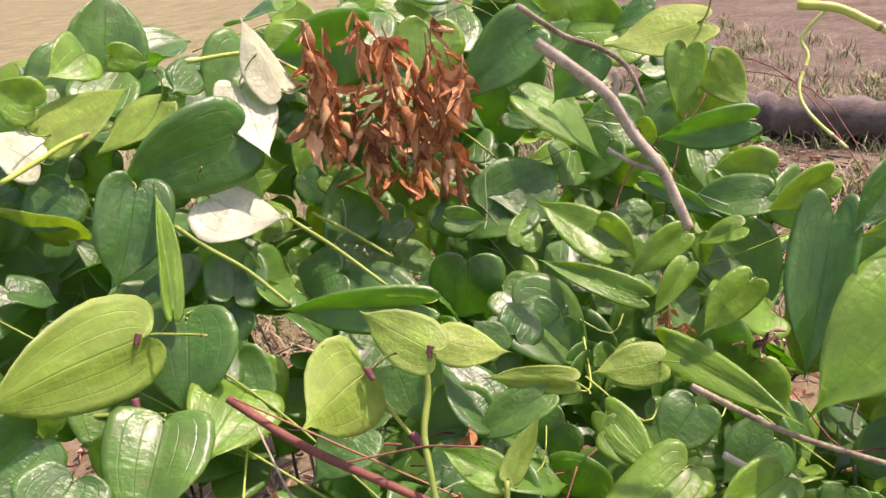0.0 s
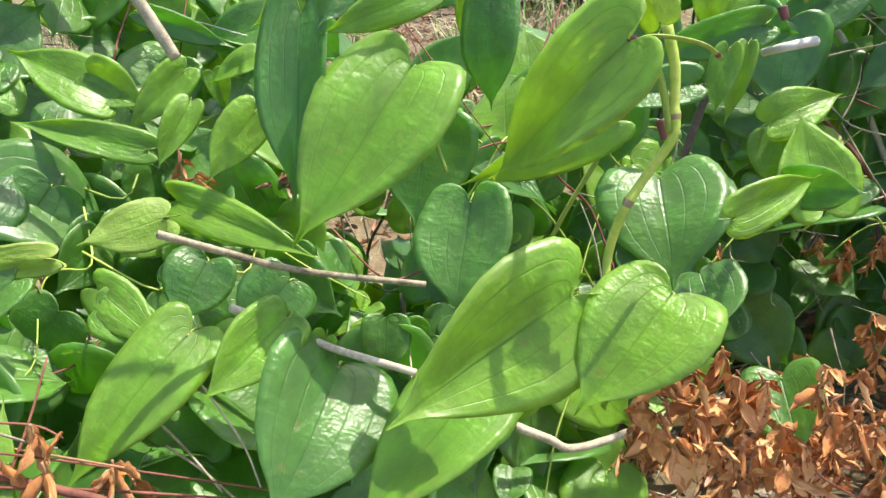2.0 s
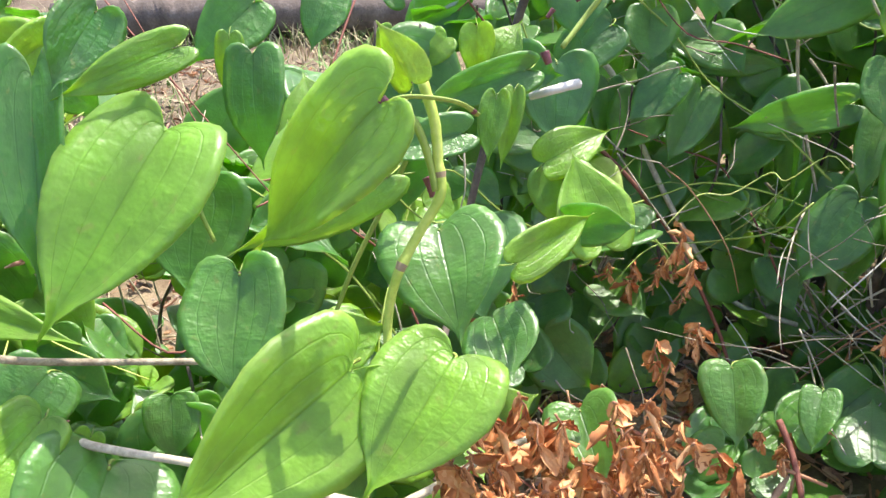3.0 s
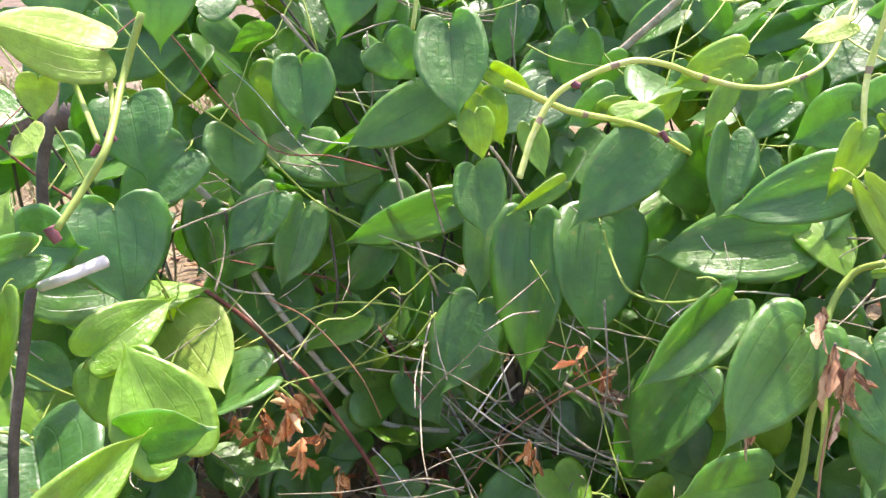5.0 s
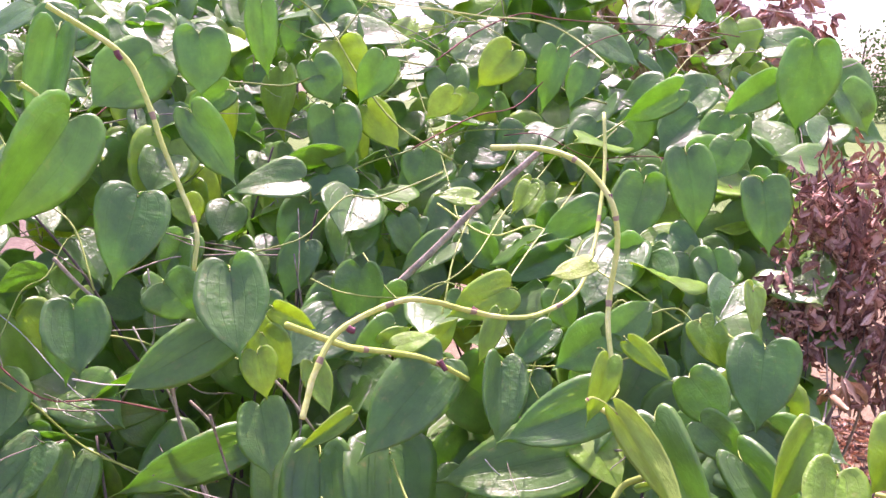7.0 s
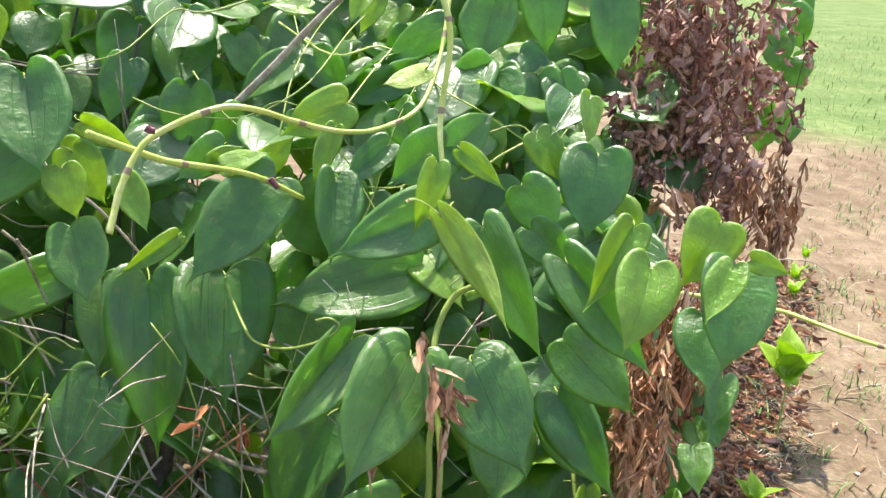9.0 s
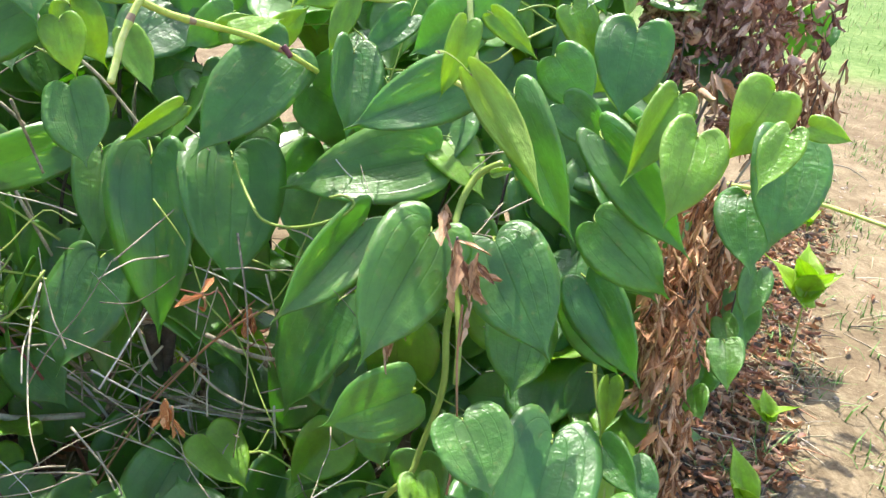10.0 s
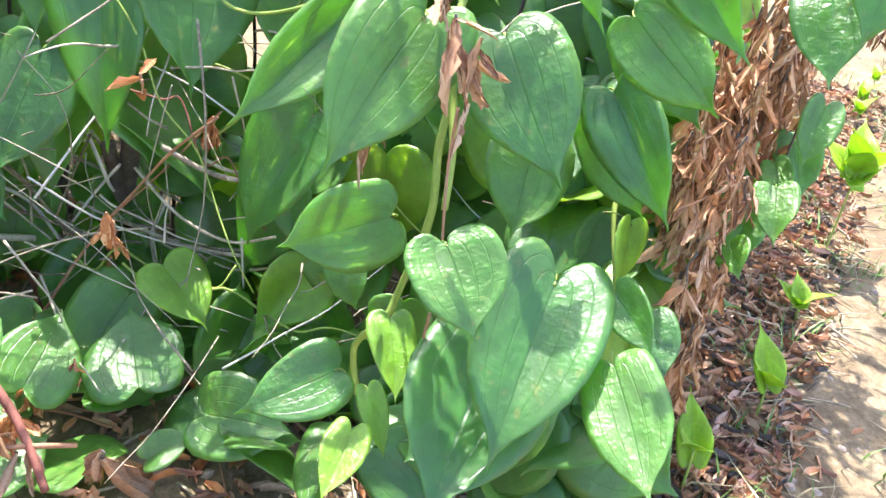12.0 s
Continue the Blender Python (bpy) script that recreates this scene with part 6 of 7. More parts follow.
dead_twigs(shrubs[3], 76, 106, 130, 67, 0.95, 1.25, 0.2, 1.1, 2.6)
dead_twigs(shrubs[2], 52, 84, 70, 68, 0.6, 1.05, 0.1, 0.7, 2.0)
thicket(vines["i"], -60, -32, 160, 1, fresh=0.03)
thicket(vines["i"], -60, -30, 130, 19, 0.03, 0.5, 0.55, 1.0, 0.12)
thicket(vines["a"], -36, -10, 120, 11, fresh=0.05)
thicket(vines["i"], -62, -20, 170, 22, 0.02, 0.3, 0.03, 0.55, 0.03)
thicket(vines["b"], -22, 14, 130, 23, 0.02, 0.3, 0.03, 0.6, 0.08)
thicket(vines["a"], -34, -6, 130, 20, 0.03, 0.5, 0.55, 1.02, 0.25)
thicket(vines["b"], -12, 10, 90, 2, 0.06, 0.4, 0.03, 0.8, 0.15)
thicket(vines["j"], -12, 12, 110, 21, 0.10, 0.7, 0.5, 1.05, 0.4)
thicket(vines["j"], 8, 30, 150, 12, fresh=0.4)
thicket(vines["c"], 28, 46, 125, 3, fresh=0.25)
thicket(vines["k"], 44, 56, 105, 13, 0.10)
thicket(vines["d"], 55, 66, 165, 4, 0.10)
thicket(vines["l"], 64, 76, 95, 14, 0.10)
thicket(vines["e"], 74, 84, 105, 5, 0.10)
thicket(vines["m"], 82, 92, 115, 15, 0.10)
thicket(vines["f"], 90, 100, 170, 6, 0.08)
thicket(vines["n"], 98, 105, 150, 16, 0.05, 0.3, 0.03, 0.6)
thicket(vines["o"], 48, 70, 300, 17, 0.35, 1.0, 0.5, 1.12)
thicket(vines["h"], 68, 90, 280, 7, 0.25, 0.9, 0.6, 1.15)
thicket(vines["k"], 44, 82, 170, 24, 0.3, 0.95, 0.05, 0.6)
thicket(vines["p"], 86, 106, 290, 18, 0.25, 0.9, 0.5, 1.15)


def runners(vine, az_from, az_to, count, seed, z_from, z_to):
    """Thin living stems that wind along and just behind the face of the hedge."""
    rng = random.Random(seed)
    for _ in range(count):
        az, z = rng.uniform(az_from, az_to), rng.uniform(z_from, z_to)
        turn, climb, back = rng.choice((-1, 1)) * rng.uniform(1.0, 5.0), rng.uniform(-0.06, 0.09), rng.uniform(0.0, 0.12)
        pts = []
        for k in range(7):
            pts.append(tuple(bearing(az, hedge_front(az, z) + back + rng.uniform(-0.012, 0.012), z)))
            az, z = az + turn * rng.uniform(0.5, 1.2), min(max(z + climb + rng.uniform(-0.03, 0.03), 0.05), hedge_top(az))
        put("stem", stem_mesh("stem", pts, rng.uniform(0.0011, 0.0021), rng.choice((STEM_GREEN, STEM_GREEN, STEM_GREEN, RED_TWIG, STEM_PALE)), 0.6, steps=4), vine)


for k, (key, a0, a1, z0, z1) in enumerate((("a", -40, -8, 0.35, 0.8), ("b", -12, 14, 0.35, 0.75), ("c", 20, 44, 0.2, 0.5), ("d", 44, 64, 0.2, 1.0), ("e", 62, 82, 0.2, 1.05), ("f", 80, 100, 0.3, 1.05), ("h", 70, 92, 0.7, 1.1), ("l", 60, 80, 0.1, 0.5))):
    runners(vines[key], a0, a1, 9, 400 + k, z0, z1)


# ---- dry foliage ----
def dry_leaf(name, mat, seed, broad=1.0):
    """A narrow shrivelled leaf, rolled along its length and bent; two faces."""
    rng = random.Random(seed)
    roll, bend, tw = rng.uniform(0.8, 2.4), rng.uniform(-0.5, 0.8), rng.uniform(-1.2, 1.2)
    rows, cols = 7, 5
    wide = rng.uniform(0.09, 0.24) * broad
    verts, faces, slots = [], [], []
    for layer in (0, 1):
        for i in range(rows):
            s = i / (rows - 1)
            w = wide * math.sin(math.pi * (0.06 + 0.92 * s)) ** 0.8 * rng.uniform(0.45, 1.3)
            for j in range(cols):
                a = (j / (cols - 1) - 0.5) * 2
                x, z = w * math.sin(a * roll) / roll, w * (1 - math.cos(a * roll)) / roll
                c, n = math.cos(tw * s), math.sin(tw * s)
                verts.append((x * c - z * n, s, x * n + z * c + bend * s * s * 0.4 + rng.uniform(-0.03, 0.03) - 0.012 * layer))
    half = rows * cols
    for layer in (0, 1):
        for i in range(rows - 1):
            for j in range(cols - 1):
                q = [layer * half + i * cols + j, layer * half + i * cols + j + 1, layer * half + (i + 1) * cols + j + 1, layer * half + (i + 1) * cols + j]
                faces.append(tuple(q if layer == 0 else q[::-1]))
    return mesh_from(name, verts, faces, [mat])


DRY = {key: [dry_leaf("dry_leaf", mat, 31 * k + ord(key), broad) for k in range(12)] for key, mat, broad in (("o", DRY_ORANGE, 1.6), ("b", DRY_BROWN, 1.0), ("r", DRY_RED, 2.1), ("t", DRY_TAN, 1.3))}
SPREAD = {"o": 0.5, "b": 0.36, "r": 0.85, "t": 0.5}  # how far the leaves stray from hanging straight down


def dry_bunch(centre, half, count, size, key, words, seed):
    """A bunch of withered leaves hanging on thin dead twigs; half: its half width across, in depth and up."""
    rng = random.Random(seed)
    c, h = Vector(centre), Vector(half)
    bunch = thing("dry_leaf_bunch", c - Vector((0, 0, h.z)), words, "dry leaves", "withered foliage in the hedge")
    sprays = max(2, count // 9)
    left = count
    verts, faces = [], []
    for k in range(sprays):
        x, y = rng.uniform(-0.9, 0.9) * h.x, rng.uniform(-0.8, 0.8) * h.y
        z0 = rng.uniform(-0.4, 1.0) * h.z
        length = rng.uniform(0.35, 0.95) * h.z
        p = c + Vector((x, y, z0))
        pts = [p + Vector((rng.uniform(-0.1, 0.1) * h.x, rng.uniform(-0.1, 0.1) * h.y, -length * q / 3)) for q in range(4)]
        if k % 3 == 0 or key == "o":
            put("dry_twig", stem_mesh("dry_twig", pts, 0.0013, STRAW if key == "o" else BARK, 0.5, steps=3), bunch)
        line = smooth_line(pts, 4)
        here = left // (sprays - k)
        left -= here
        for n in range(here):
            q = line[rng.randrange(len(line))]
            y_ax = Vector((rng.gauss(0, SPREAD[key]), rng.gauss(0, SPREAD[key]), -1 + rng.gauss(0, SPREAD[key]))).normalized()
            z_ax = Vector((rng.uniform(-1, 1), rng.uniform(-1, 1), rng.uniform(-0.3, 1)))
            x_ax = y_ax.cross(z_ax).normalized()
            z_ax = x_ax.cross(y_ax)
            s = size * rng.uniform(0.45, 1.5) * (0.72 if key == "r" else 1.0)
            m = Matrix.Translation(q) @ Matrix((x_ax, y_ax, z_ax)).transposed().to_4x4() @ Matrix.Diagonal((s, s, s, 1))
            shape = DRY[key][rng.randrange(12)]
            if n < 2:
                put("dry_leaf", shape, bunch, m)
                continue
            o = len(verts)
            verts += [tuple(m @ v.co) for v in shape.vertices]
            faces += [tuple(i + o for i in f.vertices) for f in shape.polygons]
    if faces:
        tagged(put("dry_foliage", mesh_from("dry_foliage", verts, faces, [DRY[key][0].materials[0]]), bunch), kind="stuff")


dry_bunch((-0.002, 1.182, 0.832), (0.066, 0.053, 0.124), 170, 0.038, "o", "hanging bunch of orange-brown withered leaves on dead twigs", 300)
dry_bunch((0.106, 1.178, 0.818), (0.066, 0.053, 0.133), 150, 0.038, "o", "hanging bunch of orange-brown withered leaves on dead twigs", 301)
dry_bunch((0.033, 1.270, 0.680), (0.074, 0.059, 0.088), 60, 0.034, "o", "hanging bunch of orange-brown withered leaves on dead twigs", 302)
dry_bunch((0.782, 0.592, 0.193), (0.077, 0.062, 0.073), 90, 0.03, "o", "hanging bunch of orange-brown withered leaves on dead twigs", 303)
dry_bunch((0.892, 0.541, 0.167), (0.081, 0.065, 0.069), 90, 0.03, "o", "hanging bunch of orange-brown withered leaves on dead twigs", 304)
dry_bunch((1.357, 0.691, 0.199), (0.073, 0.058, 0.058), 40, 0.022, "o", "hanging bunch of orange-brown withered leaves on dead twigs", 305)
dry_bunch((1.260, 0.603, 0.077), (0.051, 0.041, 0.079), 40, 0.022, "o", "hanging bunch of orange-brown withered leaves on dead twigs", 306)
dry_bunch((1.253, 0.713, 0.202), (0.058, 0.046, 0.053), 60, 0.022, "o", "hanging bunch of orange-brown withered leaves on dead twigs", 307)
dry_bunch((1.299, -0.177, 0.422), (0.041, 0.033, 0.111), 414, 0.024, "b", "dense bunch of pale brown dry leaves hanging from the hedge", 308)
dry_bunch((1.370, -0.237, 0.453), (0.042, 0.034, 0.103), 414, 0.024, "b", "dense bunch of pale brown dry leaves hanging from the hedge", 309)
dry_bunch((1.374, -0.213, 0.413), (0.036, 0.029, 0.108), 360, 0.024, "b", "dense bunch of pale brown dry leaves hanging from the hedge", 310)
dry_bunch((1.242, -0.188, 0.261), (0.025, 0.020, 0.094), 324, 0.024, "b", "dense bunch of pale brown dry leaves hanging from the hedge", 311)
dry_bunch((1.775, -0.270, 0.724), (0.075, 0.060, 0.139), 396, 0.03, "r", "mass of dull reddish-brown dead leaves on dark twigs", 312)
dry_bunch((1.728, -0.341, 0.777), (0.086, 0.069, 0.121), 414, 0.03, "r", "mass of dull reddish-brown dead leaves on dark twigs", 313)
dry_bunch((1.846, -0.463, 0.724), (0.078, 0.063, 0.136), 288, 0.03, "r", "mass of dull reddish-brown dead leaves on dark twigs", 314)
dry_bunch((1.738, -0.339, 0.618), (0.092, 0.074, 0.098), 396, 0.03, "r", "mass of dull reddish-brown dead leaves on dark twigs", 315)
dry_bunch((1.784, -0.448, 0.553), (0.086, 0.069, 0.101), 360, 0.028, "b", "dense bunch of pale brown dry leaves hanging from the hedge", 316)
dry_bunch((1.764, -0.501, 0.490), (0.044, 0.035, 0.087), 198, 0.024, "b", "dense bunch of pale brown dry leaves hanging from the hedge", 317)
dry_bunch((1.723, -0.230, 0.617), (0.060, 0.048, 0.099), 252, 0.03, "r", "mass of dull reddish-brown dead leaves on dark twigs", 318)
dry_bunch((1.219, 0.046, 0.479), (0.017, 0.013, 0.057), 16, 0.04, "b", "dense bunch of pale brown dry leaves hanging from the hedge", 319)
dry_bunch((0.054, 0.700, 0.536), (0.017, 0.013, 0.019), 6, 0.03, "o", "hanging bunch of orange-brown withered leaves on dead twigs", 320)
dry_bunch((0.169, 0.713, 0.437), (0.042, 0.034, 0.033), 9, 0.035, "o", "hanging bunch of orange-brown withered leaves on dead twigs", 321)
dry_bunch((1.333, 0.465, -0.176), (0.037, 0.029, 0.020), 5, 0.11, "t", "few large curled tan dry leaves caught in the hedge", 322)
dry_bunch((1.325, 0.536, -0.152), (0.020, 0.016, 0.017), 3, 0.06, "t", "few large curled tan dry leaves caught in the hedge", 323)
dry_bunch((1.452, 0.482, 0.020), (0.015, 0.012, 0.022), 2, 0.06, "o", "hanging bunch of orange-brown withered leaves on dead twigs", 324)
dry_bunch((1.458, 0.370, -0.151), (0.021, 0.017, 0.032), 5, 0.04, "r", "mass of dull reddish-brown dead leaves on dark twigs", 325)
dry_bunch((1.462, 0.303, -0.140), (0.017, 0.013, 0.020), 4, 0.035, "r", "mass of dull reddish-brown dead leaves on dark twigs", 326)
dry_bunch((1.357, 0.273, 0.323), (0.019, 0.015, 0.025), 5, 0.028, "o", "hanging bunch of orange-brown withered leaves on dead twigs", 327)
dry_bunch((1.435, -0.226, 0.627), (0.049, 0.039, 0.020), 18, 0.028, "t", "few large curled tan dry leaves caught in the hedge", 328)
dry_bunch((2.861, -0.124, 1.155), (0.296, 0.237, 0.127), 120, 0.07, "t", "few large curled tan dry leaves caught in the hedge", 329)
dry_bunch((2.807, -0.417, 1.123), (0.295, 0.236, 0.143), 216, 0.07, "r", "mass of dull reddish-brown dead leaves on dark twigs", 330)
dry_bunch((1.877, -0.312, 0.686), (0.087, 0.070, 0.142), 324, 0.03, "r", "mass of dull reddish-brown dead leaves on dark twigs", 331)
dry_bunch((1.884, -0.357, 0.829), (0.067, 0.054, 0.112), 216, 0.03, "b", "dense bunch of pale brown dry leaves hanging from the hedge", 332)
dry_bunch((1.241, -0.178, 0.381), (0.041, 0.033, 0.067), 200, 0.024, "b", "dense bunch of pale brown dry leaves hanging from the hedge", 333)
dry_bunch((0.807, 0.516, 0.286), (0.090, 0.072, 0.055), 130, 0.03, "o", "hanging bunch of orange-brown withered leaves on dead twigs", 334)
dry_bunch((0.986, 0.492, 0.157), (0.106, 0.085, 0.061), 130, 0.03, "o", "hanging bunch of orange-brown withered leaves on dead twigs", 335)
dry_bunch((1.367, 0.494, -0.162), (0.122, 0.098, 0.056), 100, 0.028, "o", "hanging bunch of orange-brown withered leaves on dead twigs", 336)
dry_bunch((0.901, 0.693, 0.323), (0.033, 0.026, 0.066), 30, 0.03, "o", "hanging bunch of orange-brown withered leaves on dead twigs", 337)
dry_bunch((1.010, 0.497, 0.446), (0.045, 0.036, 0.038), 26, 0.022, "o", "hanging bunch of orange-brown withered leaves on dead twigs", 338)
dry_bunch((0.938, 0.457, 0.363), (0.039, 0.031, 0.058), 34, 0.022, "o", "hanging bunch of orange-brown withered leaves on dead twigs", 339)
dry_bunch((0.778, 0.385, 0.420), (0.059, 0.048, 0.036), 60, 0.022, "o", "hanging bunch of orange-brown withered leaves on dead twigs", 340)
dry_bunch((0.686, 0.485, 0.388), (0.073, 0.058, 0.048), 120, 0.028, "o", "hanging bunch of orange-brown withered leaves on dead twigs", 341)
dry_bunch((0.740, 0.426, 0.370), (0.067, 0.054, 0.037), 110, 0.026, "o", "hanging bunch of orange-brown withered leaves on dead twigs", 342)
dry_bunch((1.191, 0.422, 0.092), (0.069, 0.055, 0.041), 50, 0.02, "o", "hanging bunch of orange-brown withered leaves on dead twigs", 343)
dry_bunch((1.278, 0.359, 0.234), (0.023, 0.019, 0.035), 6, 0.026, "o", "hanging bunch of orange-brown withered leaves on dead twigs", 344)
dry_bunch((1.400, 0.453, 0.056), (0.019, 0.015, 0.026), 4, 0.034, "o", "hanging bunch of orange-brown withered leaves on dead twigs", 345)
dry_bunch((1.483, 0.456, 0.061), (0.012, 0.010, 0.024), 3, 0.034, "o", "hanging bunch of orange-brown withered leaves on dead twigs", 346)
dry_bunch((0.110, 0.678, 0.477), (0.019, 0.015, 0.014), 5, 0.034, "o", "hanging bunch of orange-brown withered leaves on dead twigs", 347)
dry_bunch((0.201, 0.700, 0.391), (0.016, 0.012, 0.025), 5, 0.036, "o", "hanging bunch of orange-brown withered leaves on dead twigs", 348)
dry_bunch((-0.097, 0.700, 0.537), (0.015, 0.012, 0.027), 5, 0.028, "o", "hanging bunch of orange-brown withered leaves on dead twigs", 349)
dry_bunch((-0.111, 0.668, 0.511), (0.012, 0.010, 0.021), 4, 0.028, "o", "hanging bunch of orange-brown withered leaves on dead twigs", 350)
dry_bunch((0.065, 0.753, 0.571), (0.011, 0.009, 0.014), 4, 0.024, "o", "hanging bunch of orange-brown withered leaves on dead twigs", 351)
dry_bunch((-0.122, 0.737, 0.549), (0.016, 0.012, 0.016), 3, 0.028, "o", "hanging bunch of orange-brown withered leaves on dead twigs", 352)
dry_bunch((0.150, 0.706, 0.451), (0.029, 0.023, 0.034), 7, 0.034, "o", "hanging bunch of orange-brown withered leaves on dead twigs", 353)
dry_bunch((0.394, 0.977, 0.546), (0.031, 0.025, 0.023), 9, 0.026, "o", "hanging bunch of orange-brown withered leaves on dead twigs", 354)
dry_bunch((0.416, 0.785, 0.439), (0.020, 0.016, 0.024), 12, 0.028, "r", "mass of dull reddish-brown dead leaves on dark twigs", 355)
dry_bunch((0.451, 0.935, 0.514), (0.030, 0.024, 0.022), 14, 0.028, "r", "mass of dull reddish-brown dead leaves on dark twigs", 356)
dry_bunch((1.219, 0.109, 0.449), (0.013, 0.010, 0.042), 8, 0.036, "b", "dense bunch of pale brown dry leaves hanging from the hedge", 357)
dry_bunch((1.243, 0.068, 0.518), (0.006, 0.005, 0.019), 3, 0.034, "b", "dense bunch of pale brown dry leaves hanging from the hedge", 358)
dry_bunch((1.235, 0.292, 0.421), (0.006, 0.005, 0.015), 3, 0.03, "o", "hanging bunch of orange-brown withered leaves on dead twigs", 359)
dry_bunch((1.501, 0.505, 0.037), (0.014, 0.011, 0.028), 4, 0.03, "o", "hanging bunch of orange-brown withered leaves on dead twigs", 360)
dry_bunch((1.143, 0.337, 0.072), (0.022, 0.018, 0.015), 6, 0.075, "t", "few large curled tan dry leaves caught in the hedge", 361)
dry_bunch((1.129, 0.392, 0.090), (0.012, 0.010, 0.012), 3, 0.045, "t", "few large curled tan dry leaves caught in the hedge", 362)


# ---- seedlings, weeds and litter beside the hedge ----
def slim_leaf(seed):
    return heart_leaf("seedling_leaf", SEEDLING, SEEDLING, 0.35, 0.25, 0.02, 0.1, seed, 0.2)


SLIM = [slim_leaf(k) for k in range(3)]


def seedling(place, height, leaves, spread, seed):
    rng = random.Random(seed)
    x, y = place
    z = ground_height(x, y)
    plant = thing("seedling", (x, y, z), "bright yellow-green seedling with a few upright leaves on bare soil", "seedling", "seedlings by the hedge")
    stalk_top = Vector((x + 0.01, y, z + height * 0.62))
    put("stalk", stem_mesh("stalk", [(x, y, z - 0.01), (x + 0.004, y, z + height * 0.3), tuple(stalk_top)], 0.0022, STEM_GREEN, 0.8, steps=4), plant)
    for k in range(leaves):
        a = 2.4 * k + rng.uniform(-0.3, 0.3)
        up = rng.uniform(0.7, 2.2)
        way = Vector((math.cos(a), math.sin(a), up)).normalized()
        face = Vector((-math.cos(a) * up, -math.sin(a) * up, 1)).normalized()
        b = stalk_top - Vector((0, 0, rng.uniform(0, 0.16) * height))
        s = spread * rng.uniform(0.75, 1.1)
        x_ax = way.cross(face).normalized()
        m = Matrix.Translation(b) @ Matrix((x_ax, way, x_ax.cross(way))).transposed().to_4x4() @ Matrix.Diagonal((s * 0.68, s, s, 1))
        put("seedling_leaf", SLIM[k % 3], plant, m)


seedling((1.935, -0.662), 0.28, 5, 0.11, 1475)
seedling((1.682, -0.526), 0.05, 4, 0.05, 1405)
seedling((1.438, -0.397), 0.09, 2, 0.075, 1338)
seedling((1.289, -0.269), 0.10, 2, 0.08, 1205)
seedling((2.740, -1.028), 0.06, 3, 0.05, 1400)
seedling((2.631, -0.980), 0.06, 4, 0.05, 1450)
seedling((2.950, -1.150), 0.05, 3, 0.045, 1515)


def scatter(name, pieces, words, category):
    """Many small loose pieces joined as one sheet of litter: each piece is a list of vertices and faces with a material."""
    verts, faces, slots, mats = [], [], [], []
    for vs, fs, mat in pieces:
        if mat not in mats:
            mats.append(mat)
        o = len(verts)
        verts += vs
        faces += [tuple(i + o for i in f) for f in fs]
        slots += [mats.index(mat)] * len(fs)
    tagged(put(name, mesh_from(name, verts, faces, mats, slots, smooth=False)), words, category, kind="stuff")


def litter_piece(x, y, rng, size, mat):
    """A curled scrap of leaf: a bent strip with thickness."""
    a, up = rng.uniform(0, 6.28), rng.uniform(0.002, 0.012)
    z = ground_height(x, y) + 0.002
    d, n = Vector((math.cos(a), math.sin(a), 0)), Vector((-math.sin(a), math.cos(a), 0))
    w, lift = size * rng.uniform(0.12, 0.4), size * rng.uniform(-0.2, 0.5)
    vs = []
    for s, ww in ((-1, 0.3), (-0.3, 1), (0.4, 0.9), (1, 0.15)):
        c = Vector((x, y, z + up + max(lift * s * s, -0.003))) + d * s * size
        vs += [tuple(c - n * w * ww + Vector((0, 0, rng.uniform(0, 0.006)))), tuple(c - Vector((0, 0, 0.003))), tuple(c + n * w * ww + Vector((0, 0, rng.uniform(0, 0.006))))]
    fs = []
    for k in range(3):
        for j in range(2):
            fs.append((k * 3 + j, k * 3 + j + 1, k * 3 + j + 4, k * 3 + j + 3))
    return vs, fs, mat


def twig_piece(x, y, rng, length, rad, mat):
    a = rng.uniform(0, 6.28)
    z = ground_height(x, y) + rad
    d = Vector((math.cos(a), math.sin(a), rng.uniform(-0.05, 0.12)))
    p = Vector((x, y, z))
    vs, fs = tube_data([p, p + d * length * 0.5 + Vector((0, 0, 0.004)), p + d * length], [rad, rad, rad * 0.6], 4)
    return [tuple(v) for v in vs], fs, mat


def pebble_piece(x, y, rng, size, mat):
    z = ground_height(x, y)
    vs, fs = [], []
    for lvl, (r, h) in enumerate(((1.0, -0.2), (0.95, 0.25), (0.5, 0.55))):
        for j in range(6):
            a = j * 1.047 + 0.3 * lvl
            q = size * r * rng.uniform(0.75, 1.15)
            vs.append((x + q * math.cos(a), y + q * math.sin(a), z + size * h))
    for lvl in (0, 1):
        for j in range(6):
            fs.append((lvl * 6 + j, lvl * 6 + (j + 1) % 6, lvl * 6 + 6 + (j + 1) % 6, lvl * 6 + 6 + j))
    fs.append(tuple(range(12, 18)))
    return vs, fs, mat


def blade_piece(x, y, rng, length, mat, lean=0.5):
    a = rng.uniform(0, 6.28)
    z = ground_height(x, y) - 0.004
    d = Vector((math.cos(a), math.sin(a), 0))
    n = Vector((-d.y, d.x, 0)) * length * rng.uniform(0.02, 0.045)
    p, b = Vector((x, y, z)), rng.uniform(0.15, lean)
    vs = []
    for s, w in ((0, 1), (0.5, 0.8), (1, 0.06)):
        c = p + d * length * b * s * s * 1.4 + Vector((0, 0, length * s * (1 - 0.35 * b * s)))
        vs += [tuple(c - n * w), tuple(c + n * w)]
    return vs, [(0, 1, 3, 2), (2, 3, 5, 4)], mat


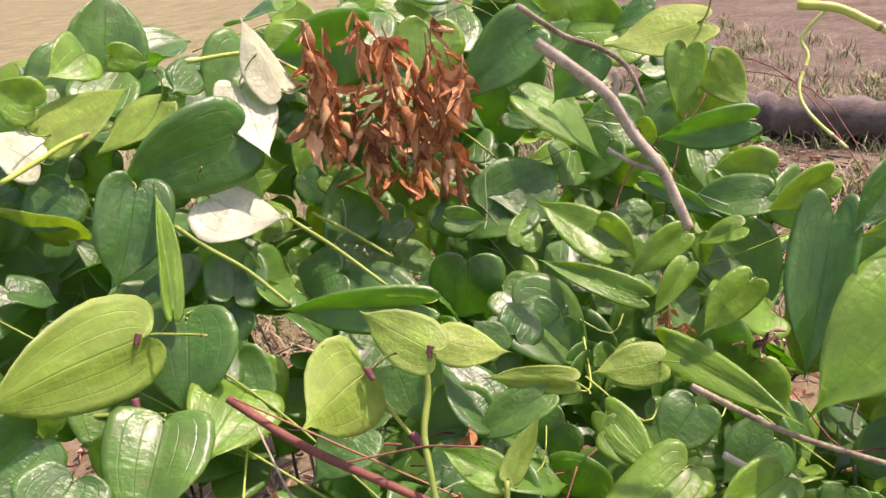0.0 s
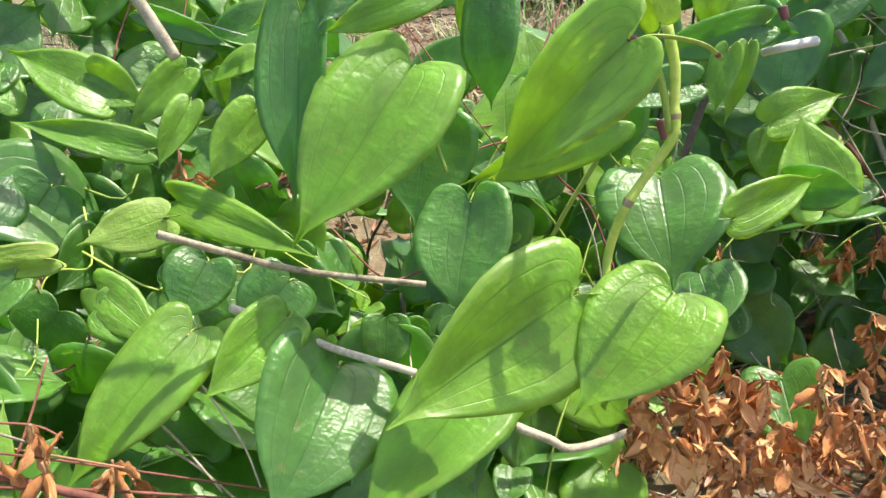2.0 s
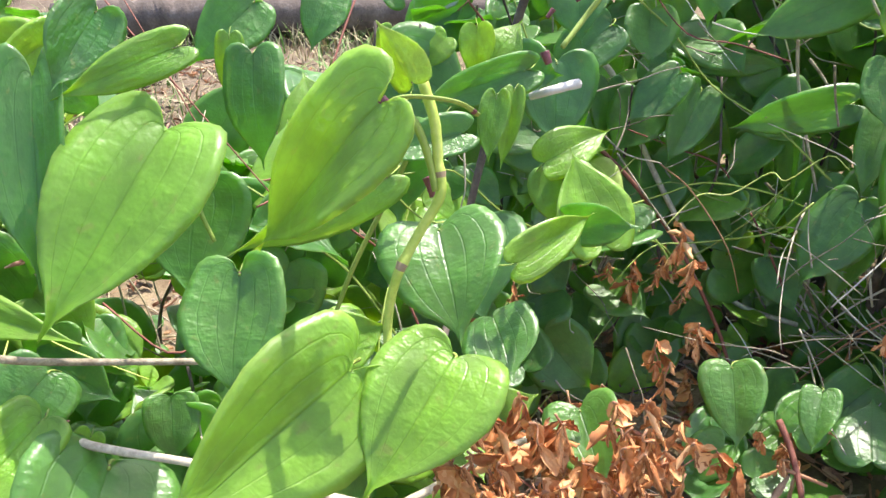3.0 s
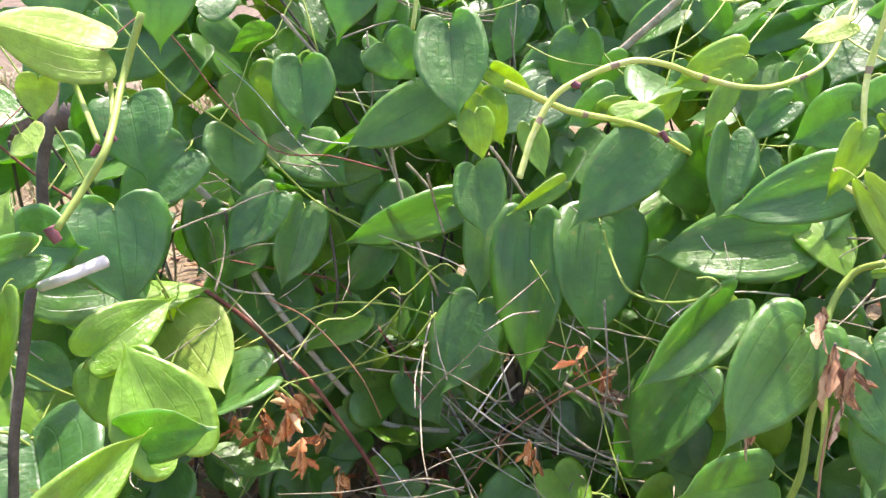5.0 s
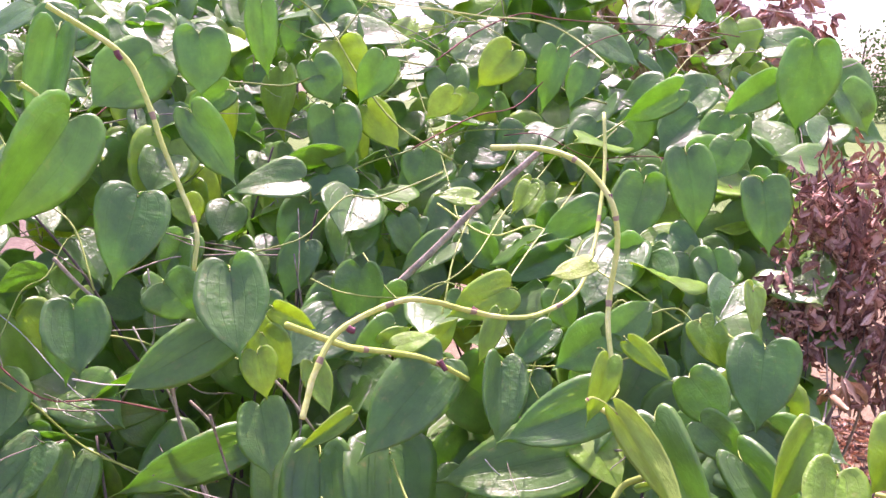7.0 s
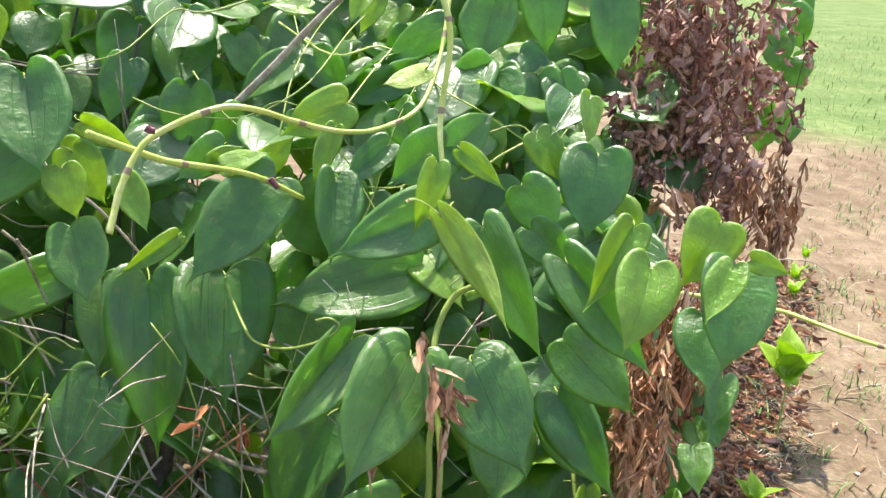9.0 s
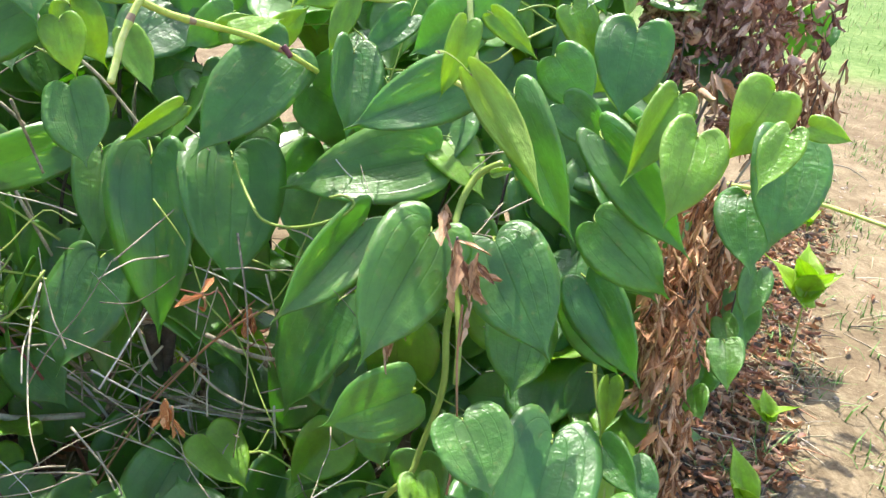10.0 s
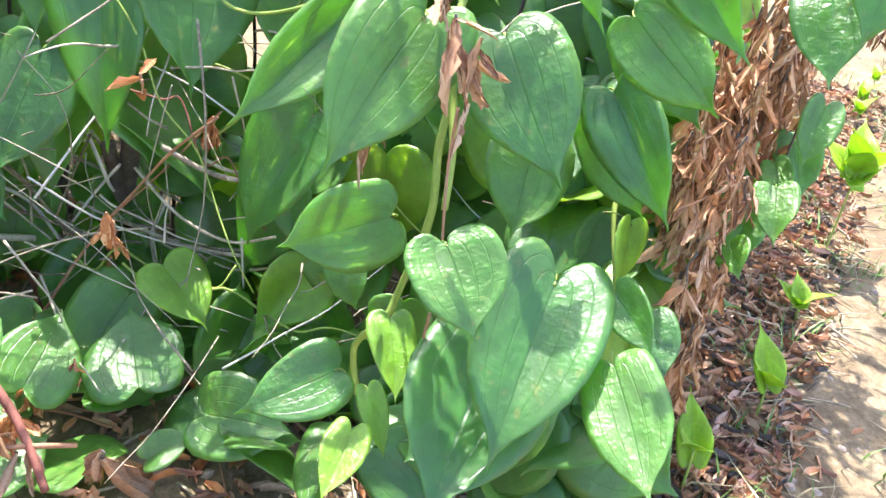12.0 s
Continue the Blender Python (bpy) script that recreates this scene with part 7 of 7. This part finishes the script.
rng = random.Random(77)
pieces = []
for _ in range(11000):
    az = rng.uniform(102, 117) - abs(rng.gauss(0, 2))
    p = bearing(az, rng.uniform(0.75, 2.8))
    if rng.random() < 0.55:
        pieces.append(litter_piece(p.x, p.y, rng, rng.uniform(0.006, 0.018), rng.choice((DRY_BROWN, DRY_BROWN, DRY_TAN, DRY_RED, LOG_BARK))))
    else:
        pieces.append(twig_piece(p.x, p.y, rng, rng.uniform(0.02, 0.09), rng.uniform(0.0006, 0.0016), rng.choice((WOOD, STRAW, DRY_GRASS, BARK))))
for _ in range(7000):
    az = rng.uniform(-45, 135)
    r = hedge_front(az, 0.1) + rng.gauss(0.2, 0.45) if az < 104 else rng.uniform(0.9, 3.4)
    p = bearing(az, max(r, 0.3))
    strip = 1 if az < 104 else max(0.12, 1 - (az - 104) / 9)
    if rng.random() > strip:
        continue
    pick = rng.random()
    if pick < 0.6:
        pieces.append(litter_piece(p.x, p.y, rng, rng.uniform(0.006, 0.02), rng.choice((DRY_BROWN, DRY_BROWN, DRY_TAN, DRY_RED, DRY_ORANGE))))
    elif pick < 0.9:
        pieces.append(twig_piece(p.x, p.y, rng, rng.uniform(0.02, 0.12), rng.uniform(0.0007, 0.002), rng.choice((WOOD, STRAW, BARK, DRY_GRASS))))
    else:
        pieces.append(pebble_piece(p.x, p.y, rng, rng.uniform(0.003, 0.009), PEBBLE))
for _ in range(7000):
    x, y = rng.uniform(-1.2, 2.0), rng.uniform(0.6, 3.4)
    if rng.random() < 0.6:
        pieces.append(litter_piece(x, y, rng, rng.uniform(0.008, 0.024), rng.choice((DRY_BROWN, DRY_TAN, DRY_RED, BARK))))
    else:
        pieces.append(twig_piece(x, y, rng, rng.uniform(0.03, 0.14), rng.uniform(0.0008, 0.002), rng.choice((WOOD, DRY_GRASS, BARK))))
scatter("leaf_litter", pieces, "brown leaf litter, broken twigs and straw on the soil under the hedge", "leaf litter")

pieces = []
for _ in range(1500):
    az, r = rng.uniform(100, 150), rng.uniform(0.8, 4.2)
    p = bearing(az, r)
    pieces.append(pebble_piece(p.x, p.y, rng, rng.uniform(0.002, 0.007) * (1 + (rng.random() < 0.03)), PEBBLE))
scatter("pebbles", pieces, "small pale clods and pebbles on the bare earth strip", "pebbles")

pieces = []
for _ in range(520):
    az, r = rng.uniform(108, 150), rng.uniform(0.9, 5.0)
    c = bearing(az, r)
    for _ in range(rng.randrange(5, 22)):
        pieces.append(blade_piece(c.x + rng.gauss(0, 0.03), c.y + rng.gauss(0, 0.03), rng, rng.uniform(0.02, 0.055), rng.choice((GRASS, GRASS, DRY_GRASS)), 1.2))
scatter("weeds", pieces, "low sparse green and straw-coloured weeds on the soil", "weeds")

pieces = []
for _ in range(26000):
    x, y = rng.uniform(2.0, 15), rng.uniform(-13, 3)
    d = 0.87 * x - 0.5 * y
    if d < 5.0 + 0.5 * noise.noise((x, y, 0)):
        continue
    pieces.append(blade_piece(x, y, rng, rng.uniform(0.03, 0.08), rng.choice((GRASS, GRASS, GRASS, DRY_GRASS)), 1.1))
for _ in range(1900):
    cx, cy = rng.uniform(-4.5, 3.4), rng.uniform(1.9, 8.5) if rng.random() < 0.6 else rng.uniform(1.7, 4.4)
    for _ in range(rng.randrange(8, 26)):
        pieces.append(blade_piece(cx + rng.gauss(0, 0.05), cy + rng.gauss(0, 0.05), rng, rng.uniform(0.04, 0.13), rng.choice((GRASS, DRY_GRASS, DRY_GRASS)), 1.0))
scatter("grass", pieces, "short green grass of the field with dry yellow blades", "grass")

# ---- fallen log behind the hedge ----
log = thing("fallen_log", (2.20, 3.19, 0), "weathered grey-brown log lying on the soil behind the hedge", "log")
rng = random.Random(12)
put("trunk", stem_mesh("trunk", [(1.525, 3.917, 0.085), (1.863, 3.549, 0.085), (2.197, 3.187, 0.085), (2.807, 2.525, 0.085)], 0.10, LOG_BARK, 0.85, steps=12, rough=0.22, rng=rng), log)


# ---- far trees ----
def far_tree(x, y, height, seed, words):
    """A tapered trunk with limbs and a ragged crown of many small leaf clumps."""
    rng = random.Random(seed)
    tree = thing("tree", (x, y, 0), words, "tree", "trees along the field")
    put("trunk", stem_mesh("trunk", [(x, y, -0.3), (x + 0.1, y, height * 0.3), (x - 0.1, y + 0.1, height * 0.6), (x, y, height * 0.9)], height * 0.025, BARK, 0.3), tree)
    verts, faces = [], []
    for k in range(9):
        a, h = rng.uniform(0, 6.28), rng.uniform(-0.08, 0.6) * height
        e = Vector((x + math.cos(a) * height * 0.35, y + math.sin(a) * height * 0.35, h + height * 0.2))
        put("limb", stem_mesh("limb", [(x, y, h), tuple((Vector((x, y, h)) + e) / 2 + Vector((0, 0, 0.1 * height))), tuple(e)], height * 0.01, BARK, 0.3, steps=3), tree)
        for _ in range(130):
            c = e + Vector((rng.gauss(0, 0.13), rng.gauss(0, 0.13), rng.gauss(0, 0.13))) * height
            for _ in range(3):
                u, v = Vector((rng.gauss(0, 1), rng.gauss(0, 1), rng.gauss(0, 1))).normalized(), Vector((rng.gauss(0, 1), rng.gauss(0, 1), rng.gauss(0, 1))).normalized()
                s, o = height * rng.uniform(0.015, 0.035), len(verts)
                verts += [tuple(c - u * s), tuple(c + v * s * 0.5), tuple(c + u * s), tuple(c - v * s * 0.5)]
                faces.append((o, o + 1, o + 2, o + 3))
    put("crown", mesh_from("crown", verts, faces, [GRASS], smooth=False), tree)


for k, (az, r, h) in enumerate(((104, 46, 4.2), (106.5, 44, 3.6), (109, 47, 4.6), (111.5, 45, 3.8), (114, 48, 4.4), (117, 46, 4.0), (64, 40, 6), (72, 44, 7), (96, 38, 5), (88, 42, 6), (48, 40, 6), (56, 45, 5.5))):
    p = bearing(az, r)
    far_tree(p.x, p.y, h, 200 + k, "distant broad tree with a ragged green crown at the field edge")
